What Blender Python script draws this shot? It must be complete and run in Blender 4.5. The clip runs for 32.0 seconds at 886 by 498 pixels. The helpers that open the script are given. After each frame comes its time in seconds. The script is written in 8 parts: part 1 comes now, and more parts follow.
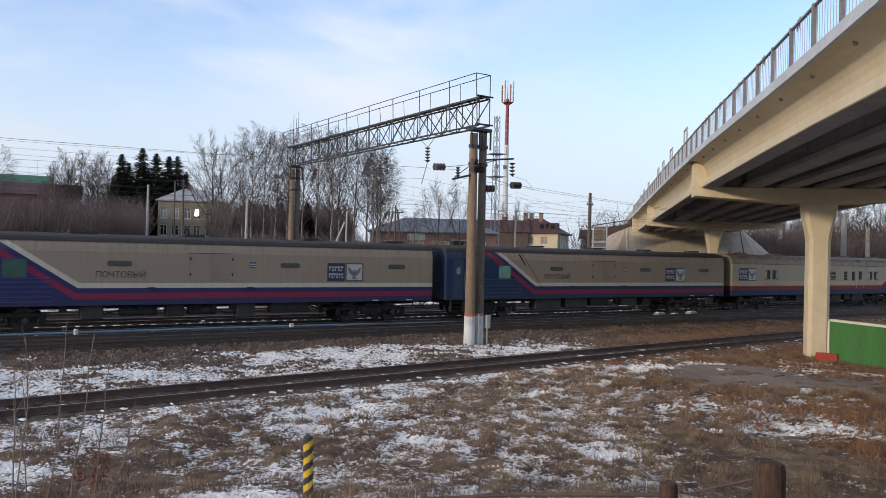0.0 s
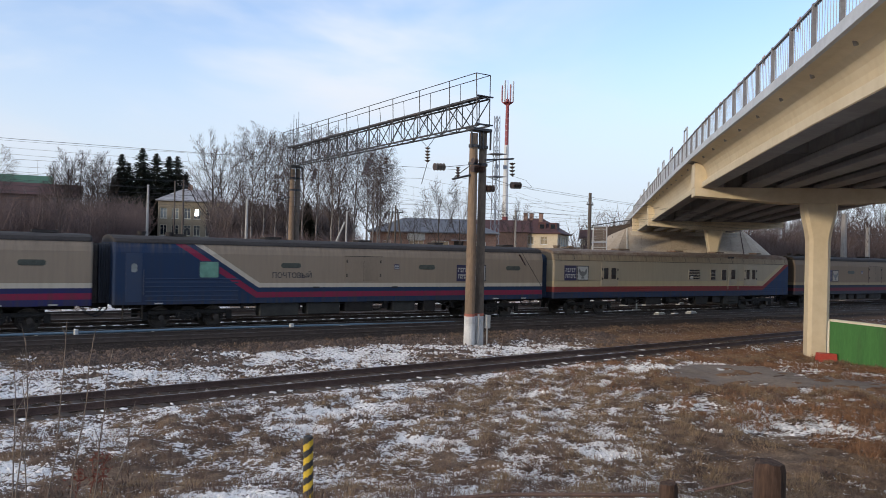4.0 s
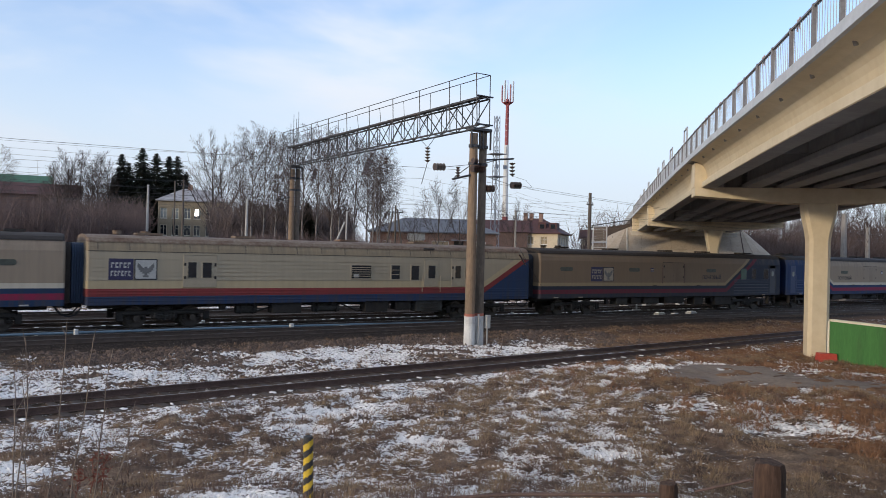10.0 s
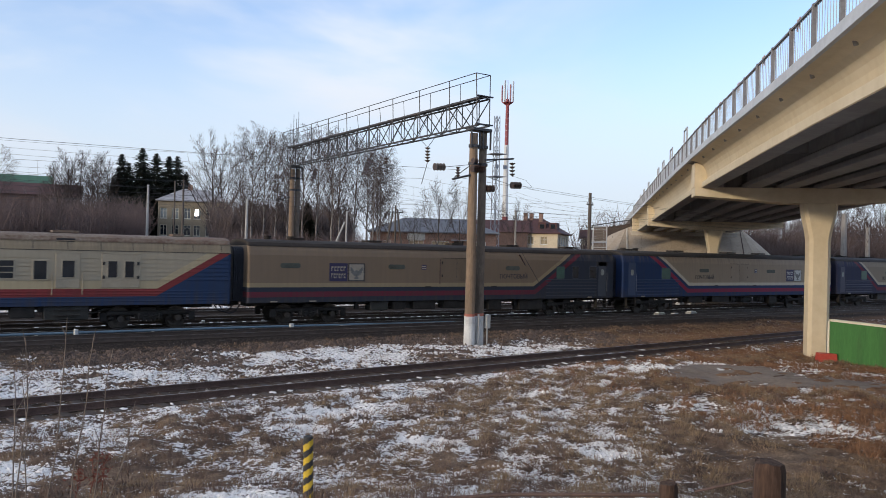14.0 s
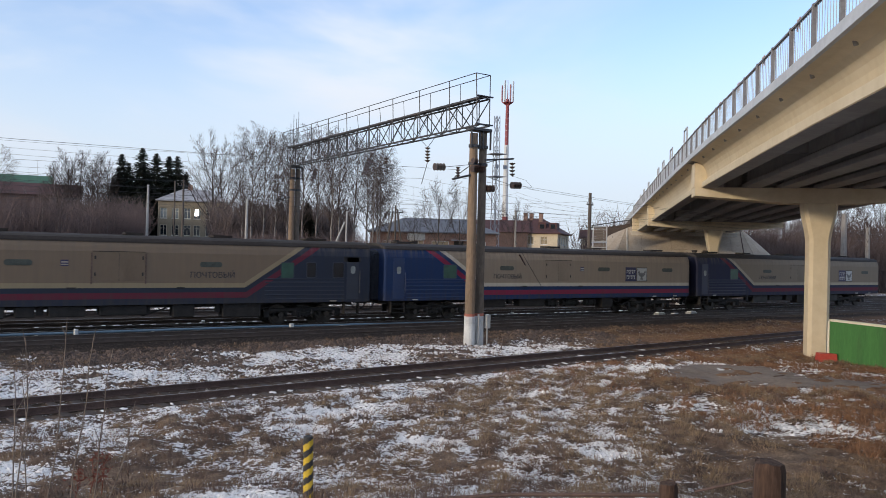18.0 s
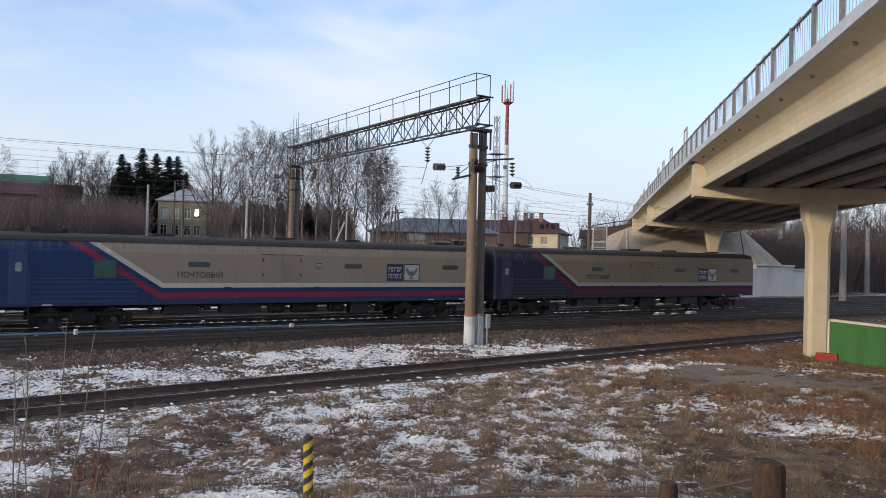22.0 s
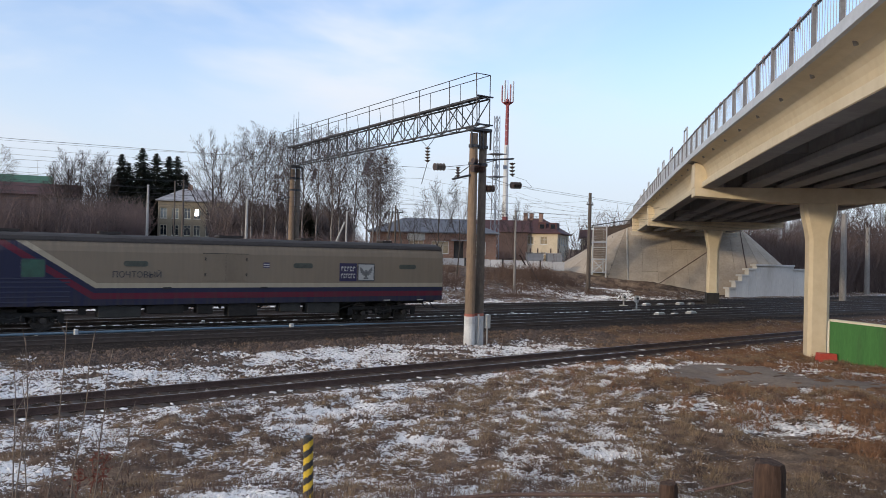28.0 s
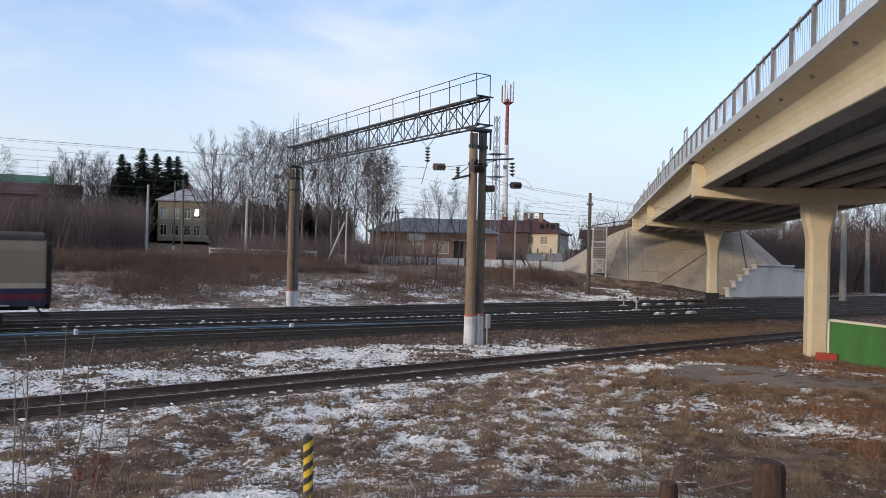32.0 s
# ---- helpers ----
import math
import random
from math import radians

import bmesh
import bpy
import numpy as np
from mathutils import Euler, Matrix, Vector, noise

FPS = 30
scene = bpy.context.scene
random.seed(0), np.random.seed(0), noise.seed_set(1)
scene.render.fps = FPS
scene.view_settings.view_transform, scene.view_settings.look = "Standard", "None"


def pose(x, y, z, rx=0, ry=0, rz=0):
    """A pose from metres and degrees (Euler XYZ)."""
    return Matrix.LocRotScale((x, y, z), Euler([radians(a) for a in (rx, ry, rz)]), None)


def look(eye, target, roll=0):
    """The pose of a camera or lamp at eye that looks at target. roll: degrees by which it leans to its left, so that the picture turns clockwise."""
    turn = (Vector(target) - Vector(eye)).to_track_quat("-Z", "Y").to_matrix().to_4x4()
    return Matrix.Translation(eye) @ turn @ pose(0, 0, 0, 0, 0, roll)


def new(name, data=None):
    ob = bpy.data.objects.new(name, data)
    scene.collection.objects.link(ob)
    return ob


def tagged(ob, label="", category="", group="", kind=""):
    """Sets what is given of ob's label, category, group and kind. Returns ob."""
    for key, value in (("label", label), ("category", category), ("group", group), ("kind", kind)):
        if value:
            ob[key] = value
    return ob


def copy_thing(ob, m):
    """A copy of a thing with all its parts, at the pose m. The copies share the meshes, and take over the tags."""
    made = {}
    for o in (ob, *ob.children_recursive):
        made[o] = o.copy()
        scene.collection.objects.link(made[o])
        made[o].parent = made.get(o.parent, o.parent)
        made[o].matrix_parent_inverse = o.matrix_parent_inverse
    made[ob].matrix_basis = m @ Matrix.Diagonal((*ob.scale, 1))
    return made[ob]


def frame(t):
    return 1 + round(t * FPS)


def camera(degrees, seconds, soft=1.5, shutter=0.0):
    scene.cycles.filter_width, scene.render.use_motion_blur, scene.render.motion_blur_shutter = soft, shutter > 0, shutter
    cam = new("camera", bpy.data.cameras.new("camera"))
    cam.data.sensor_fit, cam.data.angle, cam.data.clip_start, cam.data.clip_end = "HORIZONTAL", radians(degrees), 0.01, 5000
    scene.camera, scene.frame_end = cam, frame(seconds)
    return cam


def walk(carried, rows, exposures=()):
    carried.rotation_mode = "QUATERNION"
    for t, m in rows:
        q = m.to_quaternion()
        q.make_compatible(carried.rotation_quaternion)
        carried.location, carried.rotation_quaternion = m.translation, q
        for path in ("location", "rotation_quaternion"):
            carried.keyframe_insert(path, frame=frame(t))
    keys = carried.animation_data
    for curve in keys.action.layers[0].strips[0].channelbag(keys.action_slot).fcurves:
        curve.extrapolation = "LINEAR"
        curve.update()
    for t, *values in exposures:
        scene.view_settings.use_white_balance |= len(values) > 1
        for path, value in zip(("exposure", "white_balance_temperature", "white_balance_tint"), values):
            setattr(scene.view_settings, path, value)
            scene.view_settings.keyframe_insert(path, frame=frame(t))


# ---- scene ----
# camera: still, eye 3.6 m above the rail heads; x runs along the tracks, y across them
EYE = (0.0, 0.0, 3.597)
AIM = (5.4966, 8.3540, 3.656)
cam = camera(59.43, 32.0, soft=0.7, shutter=0.4)
walk(cam, [(0.0, look(EYE, AIM, 1.37)), (32.0, look(EYE, AIM, 1.37))], exposures=[(0.0, 0.0), (32.0, 0.0)])

# ---- world, sun ----
SUN_FROM = Vector((-0.96, -0.08, 0.155)).normalized()


def make_world():
    w = bpy.data.worlds.new("sky")
    scene.world = w
    w.use_nodes = True
    nt = w.node_tree
    nt.nodes.clear()
    out = nt.nodes.new("ShaderNodeOutputWorld")
    bg = nt.nodes.new("ShaderNodeBackground")
    sky = nt.nodes.new("ShaderNodeTexSky")
    sky.sky_type = 'NISHITA'
    sky.sun_disc = False
    sky.sun_elevation = math.asin(SUN_FROM.z) + 0.1
    sky.sun_rotation = math.atan2(SUN_FROM.x, SUN_FROM.y)
    sky.air_density, sky.dust_density, sky.ozone_density = 1.0, 0.6, 2.0
    co = nt.nodes.new("ShaderNodeTexCoord")
    mp = nt.nodes.new("ShaderNodeMapping")
    mp.inputs["Scale"].default_value = (1.0, 1.0, 2.6)
    mp.inputs["Location"].default_value = (0.35, 0.1, 0.12)
    nz = nt.nodes.new("ShaderNodeTexNoise")
    nz.inputs["Scale"].default_value = 2.3
    nz.inputs["Detail"].default_value = 5.0
    nz.inputs["Roughness"].default_value = 0.5
    nz.inputs["Distortion"].default_value = 0.35
    rm = nt.nodes.new("ShaderNodeMapRange")
    rm.interpolation_type = 'SMOOTHSTEP'
    rm.inputs["From Min"].default_value = 0.38
    rm.inputs["From Max"].default_value = 0.62
    rm.inputs["To Min"].default_value = 0.1
    rm.inputs["To Max"].default_value = 0.92
    mx = nt.nodes.new("ShaderNodeMix")
    mx.data_type = 'RGBA'
    mx.inputs["B"].default_value = (6.1, 6.25, 6.6, 1)
    sc = nt.nodes.new("ShaderNodeMix")
    sc.data_type, sc.blend_type = 'RGBA', 'MULTIPLY'
    sc.inputs["Factor"].default_value = 1.0
    sc.inputs["B"].default_value = (1.66, 1.63, 1.80, 1)
    nt.links.new(co.outputs["Generated"], mp.inputs["Vector"])
    nt.links.new(mp.outputs["Vector"], nz.inputs["Vector"])
    nt.links.new(nz.outputs["Fac"], rm.inputs["Value"])
    sep = nt.nodes.new("ShaderNodeSeparateXYZ")
    nt.links.new(co.outputs["Generated"], sep.inputs["Vector"])
    low = nt.nodes.new("ShaderNodeMapRange")
    low.interpolation_type = 'SMOOTHSTEP'
    low.inputs["From Min"].default_value, low.inputs["From Max"].default_value = 0.32, 0.04
    low.inputs["To Min"].default_value, low.inputs["To Max"].default_value = 0.0, 0.95
    nt.links.new(sep.outputs["Z"], low.inputs["Value"])
    side = nt.nodes.new("ShaderNodeVectorMath")
    side.operation = 'DOT_PRODUCT'
    side.inputs[1].default_value = (0.835, -0.55, 0.0)
    nt.links.new(co.outputs["Generated"], side.inputs[0])
    thin = nt.nodes.new("ShaderNodeMapRange")
    thin.interpolation_type = 'SMOOTHSTEP'
    thin.inputs["From Min"].default_value, thin.inputs["From Max"].default_value = -0.12, 0.22
    thin.inputs["To Min"].default_value, thin.inputs["To Max"].default_value = 1.0, 0.35
    nt.links.new(side.outputs["Value"], thin.inputs["Value"])
    cover = nt.nodes.new("ShaderNodeMath")
    cover.operation = 'MULTIPLY'
    nt.links.new(rm.outputs["Result"], cover.inputs[0])
    nt.links.new(thin.outputs["Result"], cover.inputs[1])
    nt.links.new(cover.outputs["Value"], mx.inputs["Factor"])
    haze = nt.nodes.new("ShaderNodeMix")
    haze.data_type = 'RGBA'
    haze.inputs["B"].default_value = (4.5, 5.05, 5.85, 1)
    nt.links.new(low.outputs["Result"], haze.inputs["Factor"])
    nt.links.new(mx.outputs["Result"], haze.inputs["A"])
    nt.links.new(sky.outputs["Color"], sc.inputs["A"])
    nt.links.new(sc.outputs["Result"], mx.inputs["A"])
    nt.links.new(haze.outputs["Result"], bg.inputs["Color"])
    bg.inputs["Strength"].default_value = 0.155
    nt.links.new(bg.outputs["Background"], out.inputs["Surface"])


make_world()
sun = new("sun", bpy.data.lights.new("sun", 'SUN'))
sun.data.energy, sun.data.angle, sun.data.color = 1.85, radians(4), (1.0, 0.82, 0.60)
sun.matrix_world = look(SUN_FROM * 300, (0, 0, 0))


# ---- materials ----
def nodes_of(name):
    m = bpy.data.materials.new(name)
    m.use_nodes = True
    nt = m.node_tree
    return m, nt, nt.nodes["Principled BSDF"]


def noise_node(nt, scale, detail=4.0, rough=0.6, vec=None, stretch=None):
    n = nt.nodes.new("ShaderNodeTexNoise")
    n.inputs["Scale"].default_value, n.inputs["Detail"].default_value = scale, detail
    n.inputs["Roughness"].default_value = rough
    if vec is None:
        vec = nt.nodes.new("ShaderNodeTexCoord").outputs["Object"]
    if stretch:
        mp = nt.nodes.new("ShaderNodeMapping")
        mp.inputs["Scale"].default_value = stretch
        nt.links.new(vec, mp.inputs["Vector"])
        vec = mp.outputs["Vector"]
    nt.links.new(vec, n.inputs["Vector"])
    return n


def ramp(nt, value, lo, hi, a=0.0, b=1.0):
    r = nt.nodes.new("ShaderNodeMapRange")
    r.inputs["From Min"].default_value, r.inputs["From Max"].default_value = lo, hi
    r.inputs["To Min"].default_value, r.inputs["To Max"].default_value = a, b
    nt.links.new(value, r.inputs["Value"])
    return r.outputs["Result"]


def mixed(nt, fac, a, b):
    m = nt.nodes.new("ShaderNodeMix")
    m.data_type = 'RGBA'
    for sock, val in ((m.inputs["Factor"], fac), (m.inputs["A"], a), (m.inputs["B"], b)):
        if isinstance(val, (tuple, list)):
            sock.default_value = (*val[:3], 1)
        elif isinstance(val, float):
            sock.default_value = val
        else:
            nt.links.new(val, sock)
    return m.outputs["Result"]


def calc(nt, op, a, b=None):
    m = nt.nodes.new("ShaderNodeMath")
    m.operation = op
    for i, val in enumerate((a, b)):
        if val is None:
            continue
        if isinstance(val, (int, float)):
            m.inputs[i].default_value = val
        else:
            nt.links.new(val, m.inputs[i])
    return m.outputs["Value"]


def bumped(nt, bsdf, height, strength, dist=0.02):
    b = nt.nodes.new("ShaderNodeBump")
    b.inputs["Strength"].default_value, b.inputs["Distance"].default_value = strength, dist
    nt.links.new(height, b.inputs["Height"])
    nt.links.new(b.outputs["Normal"], bsdf.inputs["Normal"])


def surf(name, c1, c2, scale=6.0, rough=0.8, metal=0.0, bump=0.25, stain=None, stretch=None, vary=0.0, fine=8.0):
    """Two-colour grain at two scales, an optional stain colour, bump."""
    m, nt, bs = nodes_of(name)
    big = noise_node(nt, scale, 5.0, 0.6, stretch=stretch)
    small = noise_node(nt, scale * fine, 3.0, 0.6, stretch=stretch)
    f = calc(nt, 'ADD', calc(nt, 'MULTIPLY', big.outputs["Fac"], 0.6), calc(nt, 'MULTIPLY', small.outputs["Fac"], 0.4))
    col = mixed(nt, ramp(nt, f, 0.36, 0.64), c1, c2)
    if stain:
        st = noise_node(nt, scale * 0.35, 6.0, 0.7, stretch=stretch)
        col = mixed(nt, ramp(nt, st.outputs["Fac"], 0.55, 0.72, 0.0, 0.75), col, stain)
    if vary:
        info = nt.nodes.new("ShaderNodeObjectInfo")
        hs = nt.nodes.new("ShaderNodeHueSaturation")
        nt.links.new(ramp(nt, info.outputs["Random"], 0.0, 1.0, 1.0 - vary, 1.0 + vary), hs.inputs["Value"])
        nt.links.new(col, hs.inputs["Color"])
        col = hs.outputs["Color"]
    nt.links.new(col, bs.inputs["Base Color"])
    bs.inputs["Roughness"].default_value, bs.inputs["Metallic"].default_value = rough, metal
    if bump:
        bumped(nt, bs, f, bump)
    return m


M = {}
M["concrete"] = surf("concrete", (0.36, 0.34, 0.30), (0.46, 0.44, 0.39), 0.8, 0.85, stain=(0.26, 0.23, 0.19))
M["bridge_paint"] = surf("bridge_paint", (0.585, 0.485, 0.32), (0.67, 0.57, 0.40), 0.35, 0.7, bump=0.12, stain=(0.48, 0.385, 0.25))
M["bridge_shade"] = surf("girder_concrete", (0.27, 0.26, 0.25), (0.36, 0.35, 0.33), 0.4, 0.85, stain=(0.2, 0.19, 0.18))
M["fascia"] = surf("fascia_grey", (0.44, 0.47, 0.50), (0.54, 0.57, 0.60), 0.6, 0.75, bump=0.1, stain=(0.36, 0.37, 0.38))
M["rail_paint"] = surf("railing_paint", (0.42, 0.44, 0.46), (0.52, 0.54, 0.56), 2.0, 0.6, bump=0.05)
M["railing_dark"] = surf("railing_brown_grey", (0.15, 0.14, 0.14), (0.23, 0.22, 0.22), 2.0, 0.6, bump=0.05)
M["pale_grey"] = surf("pale_grey_paint", (0.30, 0.30, 0.29), (0.42, 0.42, 0.40), 3.0, 0.8, stain=(0.2, 0.19, 0.17))
M["abutment"] = surf("slab_concrete", (0.40, 0.36, 0.30), (0.54, 0.49, 0.42), 0.5, 0.9, stain=(0.26, 0.23, 0.20))
M["rust"] = surf("rusty_rail", (0.075, 0.046, 0.038), (0.14, 0.088, 0.070), 3.0, 0.75, 0.1)
M["rail_top"] = surf("worn_rail_head", (0.20, 0.19, 0.19), (0.34, 0.33, 0.33), 3.0, 0.35, 0.85, bump=0.05)
M["sleeper"] = surf("sleeper_wood", (0.045, 0.034, 0.028), (0.10, 0.077, 0.062), 4.0, 0.9, stretch=(6, 1, 1), vary=0.3)
M["rail_side"] = surf("oily_rail_side", (0.050, 0.038, 0.032), (0.095, 0.072, 0.060), 3.0, 0.7, 0.1)
M["sleeper_sooty"] = surf("oily_sleeper", (0.036, 0.029, 0.026), (0.08, 0.064, 0.055), 4.0, 0.9, stretch=(6, 1, 1), vary=0.3)
# darker mast colour, for the second post of each pair
M["mast_dark"] = surf("dark_mast_concrete", (0.11, 0.085, 0.065), (0.19, 0.15, 0.115), 1.6, 0.85, stain=(0.05, 0.045, 0.04), stretch=(1, 1, 0.3))
M["gantry"] = surf("gantry_steel", (0.035, 0.036, 0.04), (0.085, 0.085, 0.09), 2.5, 0.6, 0.3, stain=(0.10, 0.065, 0.045))
M["mast"] = surf("mast_concrete", (0.17, 0.115, 0.074), (0.27, 0.19, 0.125), 1.6, 0.85, stain=(0.15, 0.12, 0.09), stretch=(1, 1, 0.3))
M["gang_brown"] = surf("gangway_brown", (0.035, 0.03, 0.027), (0.075, 0.065, 0.057), 3.0, 0.85)
M["mast_white"] = surf("mast_whitewash", (0.50, 0.50, 0.50), (0.68, 0.68, 0.66), 2.0, 0.85, stain=(0.32, 0.31, 0.29))
M["mast_red"] = surf("mast_red_band", (0.35, 0.11, 0.08), (0.45, 0.16, 0.11), 3.0, 0.8)
M["insulator"] = surf("insulator_glaze", (0.05, 0.035, 0.03), (0.10, 0.06, 0.05), 6.0, 0.3)
M["wire"] = surf("cable", (0.05, 0.05, 0.055), (0.08, 0.08, 0.085), 6.0, 0.6, 0.4, bump=0)
M["black"] = surf("dark_steel", (0.012, 0.012, 0.013), (0.035, 0.033, 0.032), 3.0, 0.75, 0.2)
M["bogie"] = surf("dirty_bogie", (0.010, 0.009, 0.008), (0.030, 0.026, 0.023), 4.0, 0.85)
M["wheel"] = surf("wheel_steel", (0.035, 0.030, 0.027), (0.09, 0.078, 0.068), 5.0, 0.5, 0.6)
M["box_grey"] = surf("underfloor_grey", (0.022, 0.022, 0.02), (0.048, 0.047, 0.042), 2.0, 0.85)
M["rubber"] = surf("gangway_rubber", (0.012, 0.014, 0.02), (0.03, 0.034, 0.045), 2.0, 0.8)
M["white_paint"] = surf("white_paint", (0.55, 0.55, 0.53), (0.72, 0.72, 0.70), 4.0, 0.7)
M["cream_paint"] = surf("cream_paint", (0.62, 0.57, 0.43), (0.74, 0.69, 0.54), 4.0, 0.6)
M["green_paint"] = surf("green_wall_paint", (0.038, 0.135, 0.034), (0.055, 0.185, 0.045), 0.8, 0.8, bump=0.15, stain=(0.045, 0.085, 0.032), stretch=(2, 2, 0.4))
M["red_paint"] = surf("red_block_paint", (0.42, 0.05, 0.035), (0.55, 0.08, 0.05), 2.0, 0.6)
M["blue_pipe"] = surf("blue_pipe_paint", (0.10, 0.165, 0.225), (0.16, 0.235, 0.295), 2.0, 0.6)
M["yellow"] = surf("yellow_paint", (0.55, 0.36, 0.02), (0.70, 0.48, 0.04), 12.0, 0.7, stain=(0.3, 0.2, 0.05))
M["black_paint"] = surf("black_paint", (0.02, 0.02, 0.02), (0.045, 0.042, 0.04), 12.0, 0.7)
M["log"] = surf("weathered_log", (0.034, 0.018, 0.012), (0.105, 0.062, 0.042), 5.0, 1.0, bump=0.6, stretch=(1, 1, 0.15))
M["plain_blue"] = surf("logo_blue", (0.018, 0.016, 0.055), (0.028, 0.024, 0.078), 5.0, 0.5, bump=0)
M["logo_white"] = surf("logo_white", (0.36, 0.36, 0.34), (0.46, 0.46, 0.43), 5.0, 0.5, bump=0)
M["logo_grey"] = surf("logo_grey", (0.10, 0.10, 0.10), (0.17, 0.17, 0.165), 5.0, 0.6, bump=0)
M["logo_dim"] = surf("logo_dirty_white", (0.24, 0.21, 0.165), (0.34, 0.30, 0.24), 5.0, 0.6, bump=0)
M["letter"] = surf("lettering_dark", (0.016, 0.016, 0.022), (0.035, 0.035, 0.042), 5.0, 0.7, bump=0)


def glass_mat(name, colour, rough=0.08):
    m, nt, bs = nodes_of(name)
    n = noise_node(nt, 3.0)
    nt.links.new(mixed(nt, ramp(nt, n.outputs["Fac"], 0.3, 0.7), colour, tuple(c * 0.6 for c in colour)), bs.inputs["Base Color"])
    bs.inputs["Roughness"].default_value = rough
    return m


M["glass"] = glass_mat("window_glass", (0.02, 0.025, 0.03))
M["glass_green"] = glass_mat("green_window_film", (0.03, 0.10, 0.07), 0.3)
M["glass_pale"] = glass_mat("pale_glass", (0.30, 0.33, 0.32), 0.2)


# ---- mesh building ----
class Geo:
    """Collects faces; made() links them as one mesh object."""

    def __init__(self):
        self.v, self.f, self.m = [], [], []

    def add(self, verts, faces, mi=0):
        n = len(self.v)
        self.v.extend(verts)
        self.f.extend([tuple(i + n for i in fc) for fc in faces])
        self.m.extend([mi] * len(faces))
        return self

    def hexa(self, a, b, mi=0):
        """Two quads of four corners each, joined by sides."""
        return self.add([*a, *b], [(3, 2, 1, 0), (4, 5, 6, 7), (0, 1, 5, 4), (1, 2, 6, 5), (2, 3, 7, 6), (3, 0, 4, 7)], mi)

    def box(self, x0, y0, z0, x1, y1, z1, c=0.0, mi=0):
        if c <= 0:
            return self.hexa([(x0, y0, z0), (x1, y0, z0), (x1, y1, z0), (x0, y1, z0)], [(x0, y0, z1), (x1, y0, z1), (x1, y1, z1), (x0, y1, z1)], mi)
        c = min(c, (x1 - x0) * 0.45, (y1 - y0) * 0.45, (z1 - z0) * 0.45)
        vs, ix = [], {}
        for sx in (0, 1):
            for sy in (0, 1):
                for sz in (0, 1):
                    p = ((x0, x1)[sx], (y0, y1)[sy], (z0, z1)[sz])
                    q = (p[0] + (c, -c)[sx], p[1] + (c, -c)[sy], p[2] + (c, -c)[sz])
                    for k in range(3):
                        ix[sx, sy, sz, k] = len(vs)
                        vs.append(tuple(p[i] if i == k else q[i] for i in range(3)))
        fs = []
        ring = ((0, 0), (1, 0), (1, 1), (0, 1))
        for k in range(3):
            for s in (0, 1):
                idx = []
                for a, b in ring:
                    key = [0, 0, 0]
                    key[k], key[(k + 1) % 3], key[(k + 2) % 3] = s, a, b
                    idx.append(ix[(*key, k)])
                fs.append(tuple(idx if s else idx[::-1]))
        for k in range(3):
            i, j = (k + 1) % 3, (k + 2) % 3
            for a in (0, 1):
                for b in (0, 1):
                    k0, k1 = [0, 0, 0], [0, 0, 0]
                    k0[k], k1[k] = 0, 1
                    k0[i] = k1[i] = a
                    k0[j] = k1[j] = b
                    fc = (ix[(*k0, i)], ix[(*k1, i)], ix[(*k1, j)], ix[(*k0, j)])
                    fs.append(fc if a != b else fc[::-1])
        for sx in (0, 1):
            for sy in (0, 1):
                for sz in (0, 1):
                    fc = tuple(ix[sx, sy, sz, k] for k in range(3))
                    fs.append(fc if (sx + sy + sz) % 2 else fc[::-1])
        return self.add(vs, fs, mi)

    def tube(self, p0, p1, r0, r1=None, n=8, mi=0, cap=True):
        r1 = r0 if r1 is None else r1
        p0, p1 = Vector(p0), Vector(p1)
        d = (p1 - p0).normalized()
        a = d.cross(Vector((0, 0, 1)) if abs(d.z) < 0.95 else Vector((1, 0, 0))).normalized()
        b = d.cross(a)
        vs = []
        for p, r in ((p0, r0), (p1, r1)):
            for i in range(n):
                t = 2 * math.pi * (i + 0.5) / n
                vs.append(tuple(p + a * (r * math.cos(t)) + b * (r * math.sin(t))))
        fs = [(i, (i + 1) % n, n + (i + 1) % n, n + i) for i in range(n)]
        if cap:
            fs += [tuple(range(n))[::-1], tuple(range(n, 2 * n))]
        return self.add(vs, fs, mi)

    def line(self, pts, r, n=5, mi=0, r1=None):
        """A round bar along a polyline, in one skin, that may taper to r1."""
        pts = [Vector(p) for p in pts]
        vs, fs = [], []
        for k, p in enumerate(pts):
            d = (pts[min(k + 1, len(pts) - 1)] - pts[max(k - 1, 0)]).normalized()
            a = d.cross(Vector((0, 0, 1)) if abs(d.z) < 0.95 else Vector((1, 0, 0))).normalized()
            b = d.cross(a)
            rr = r if r1 is None else r + (r1 - r) * k / (len(pts) - 1)
            vs += [tuple(p + a * (rr * math.cos(2 * math.pi * i / n)) + b * (rr * math.sin(2 * math.pi * i / n))) for i in range(n)]
        for k in range(len(pts) - 1):
            fs += [(k * n + i, k * n + (i + 1) % n, (k + 1) * n + (i + 1) % n, (k + 1) * n + i) for i in range(n)]
        fs += [tuple(range(n))[::-1], tuple(range((len(pts) - 1) * n, len(pts) * n))]
        return self.add(vs, fs, mi)

    def sweep(self, prof, stations, mi=0, closed=True, cap=True):
        """prof: (a, b) pairs; stations: functions or matrices placing (a, b) as x = 0, y = a, z = b."""
        n, vs = len(prof), []
        for m in stations:
            for a, b in prof:
                vs.append(tuple(m @ Vector((0, a, b))))
        fs = []
        for k in range(len(stations) - 1):
            for i in range(n if closed else n - 1):
                j = (i + 1) % n
                fs.append((k * n + i, (k + 1) * n + i, (k + 1) * n + j, k * n + j))
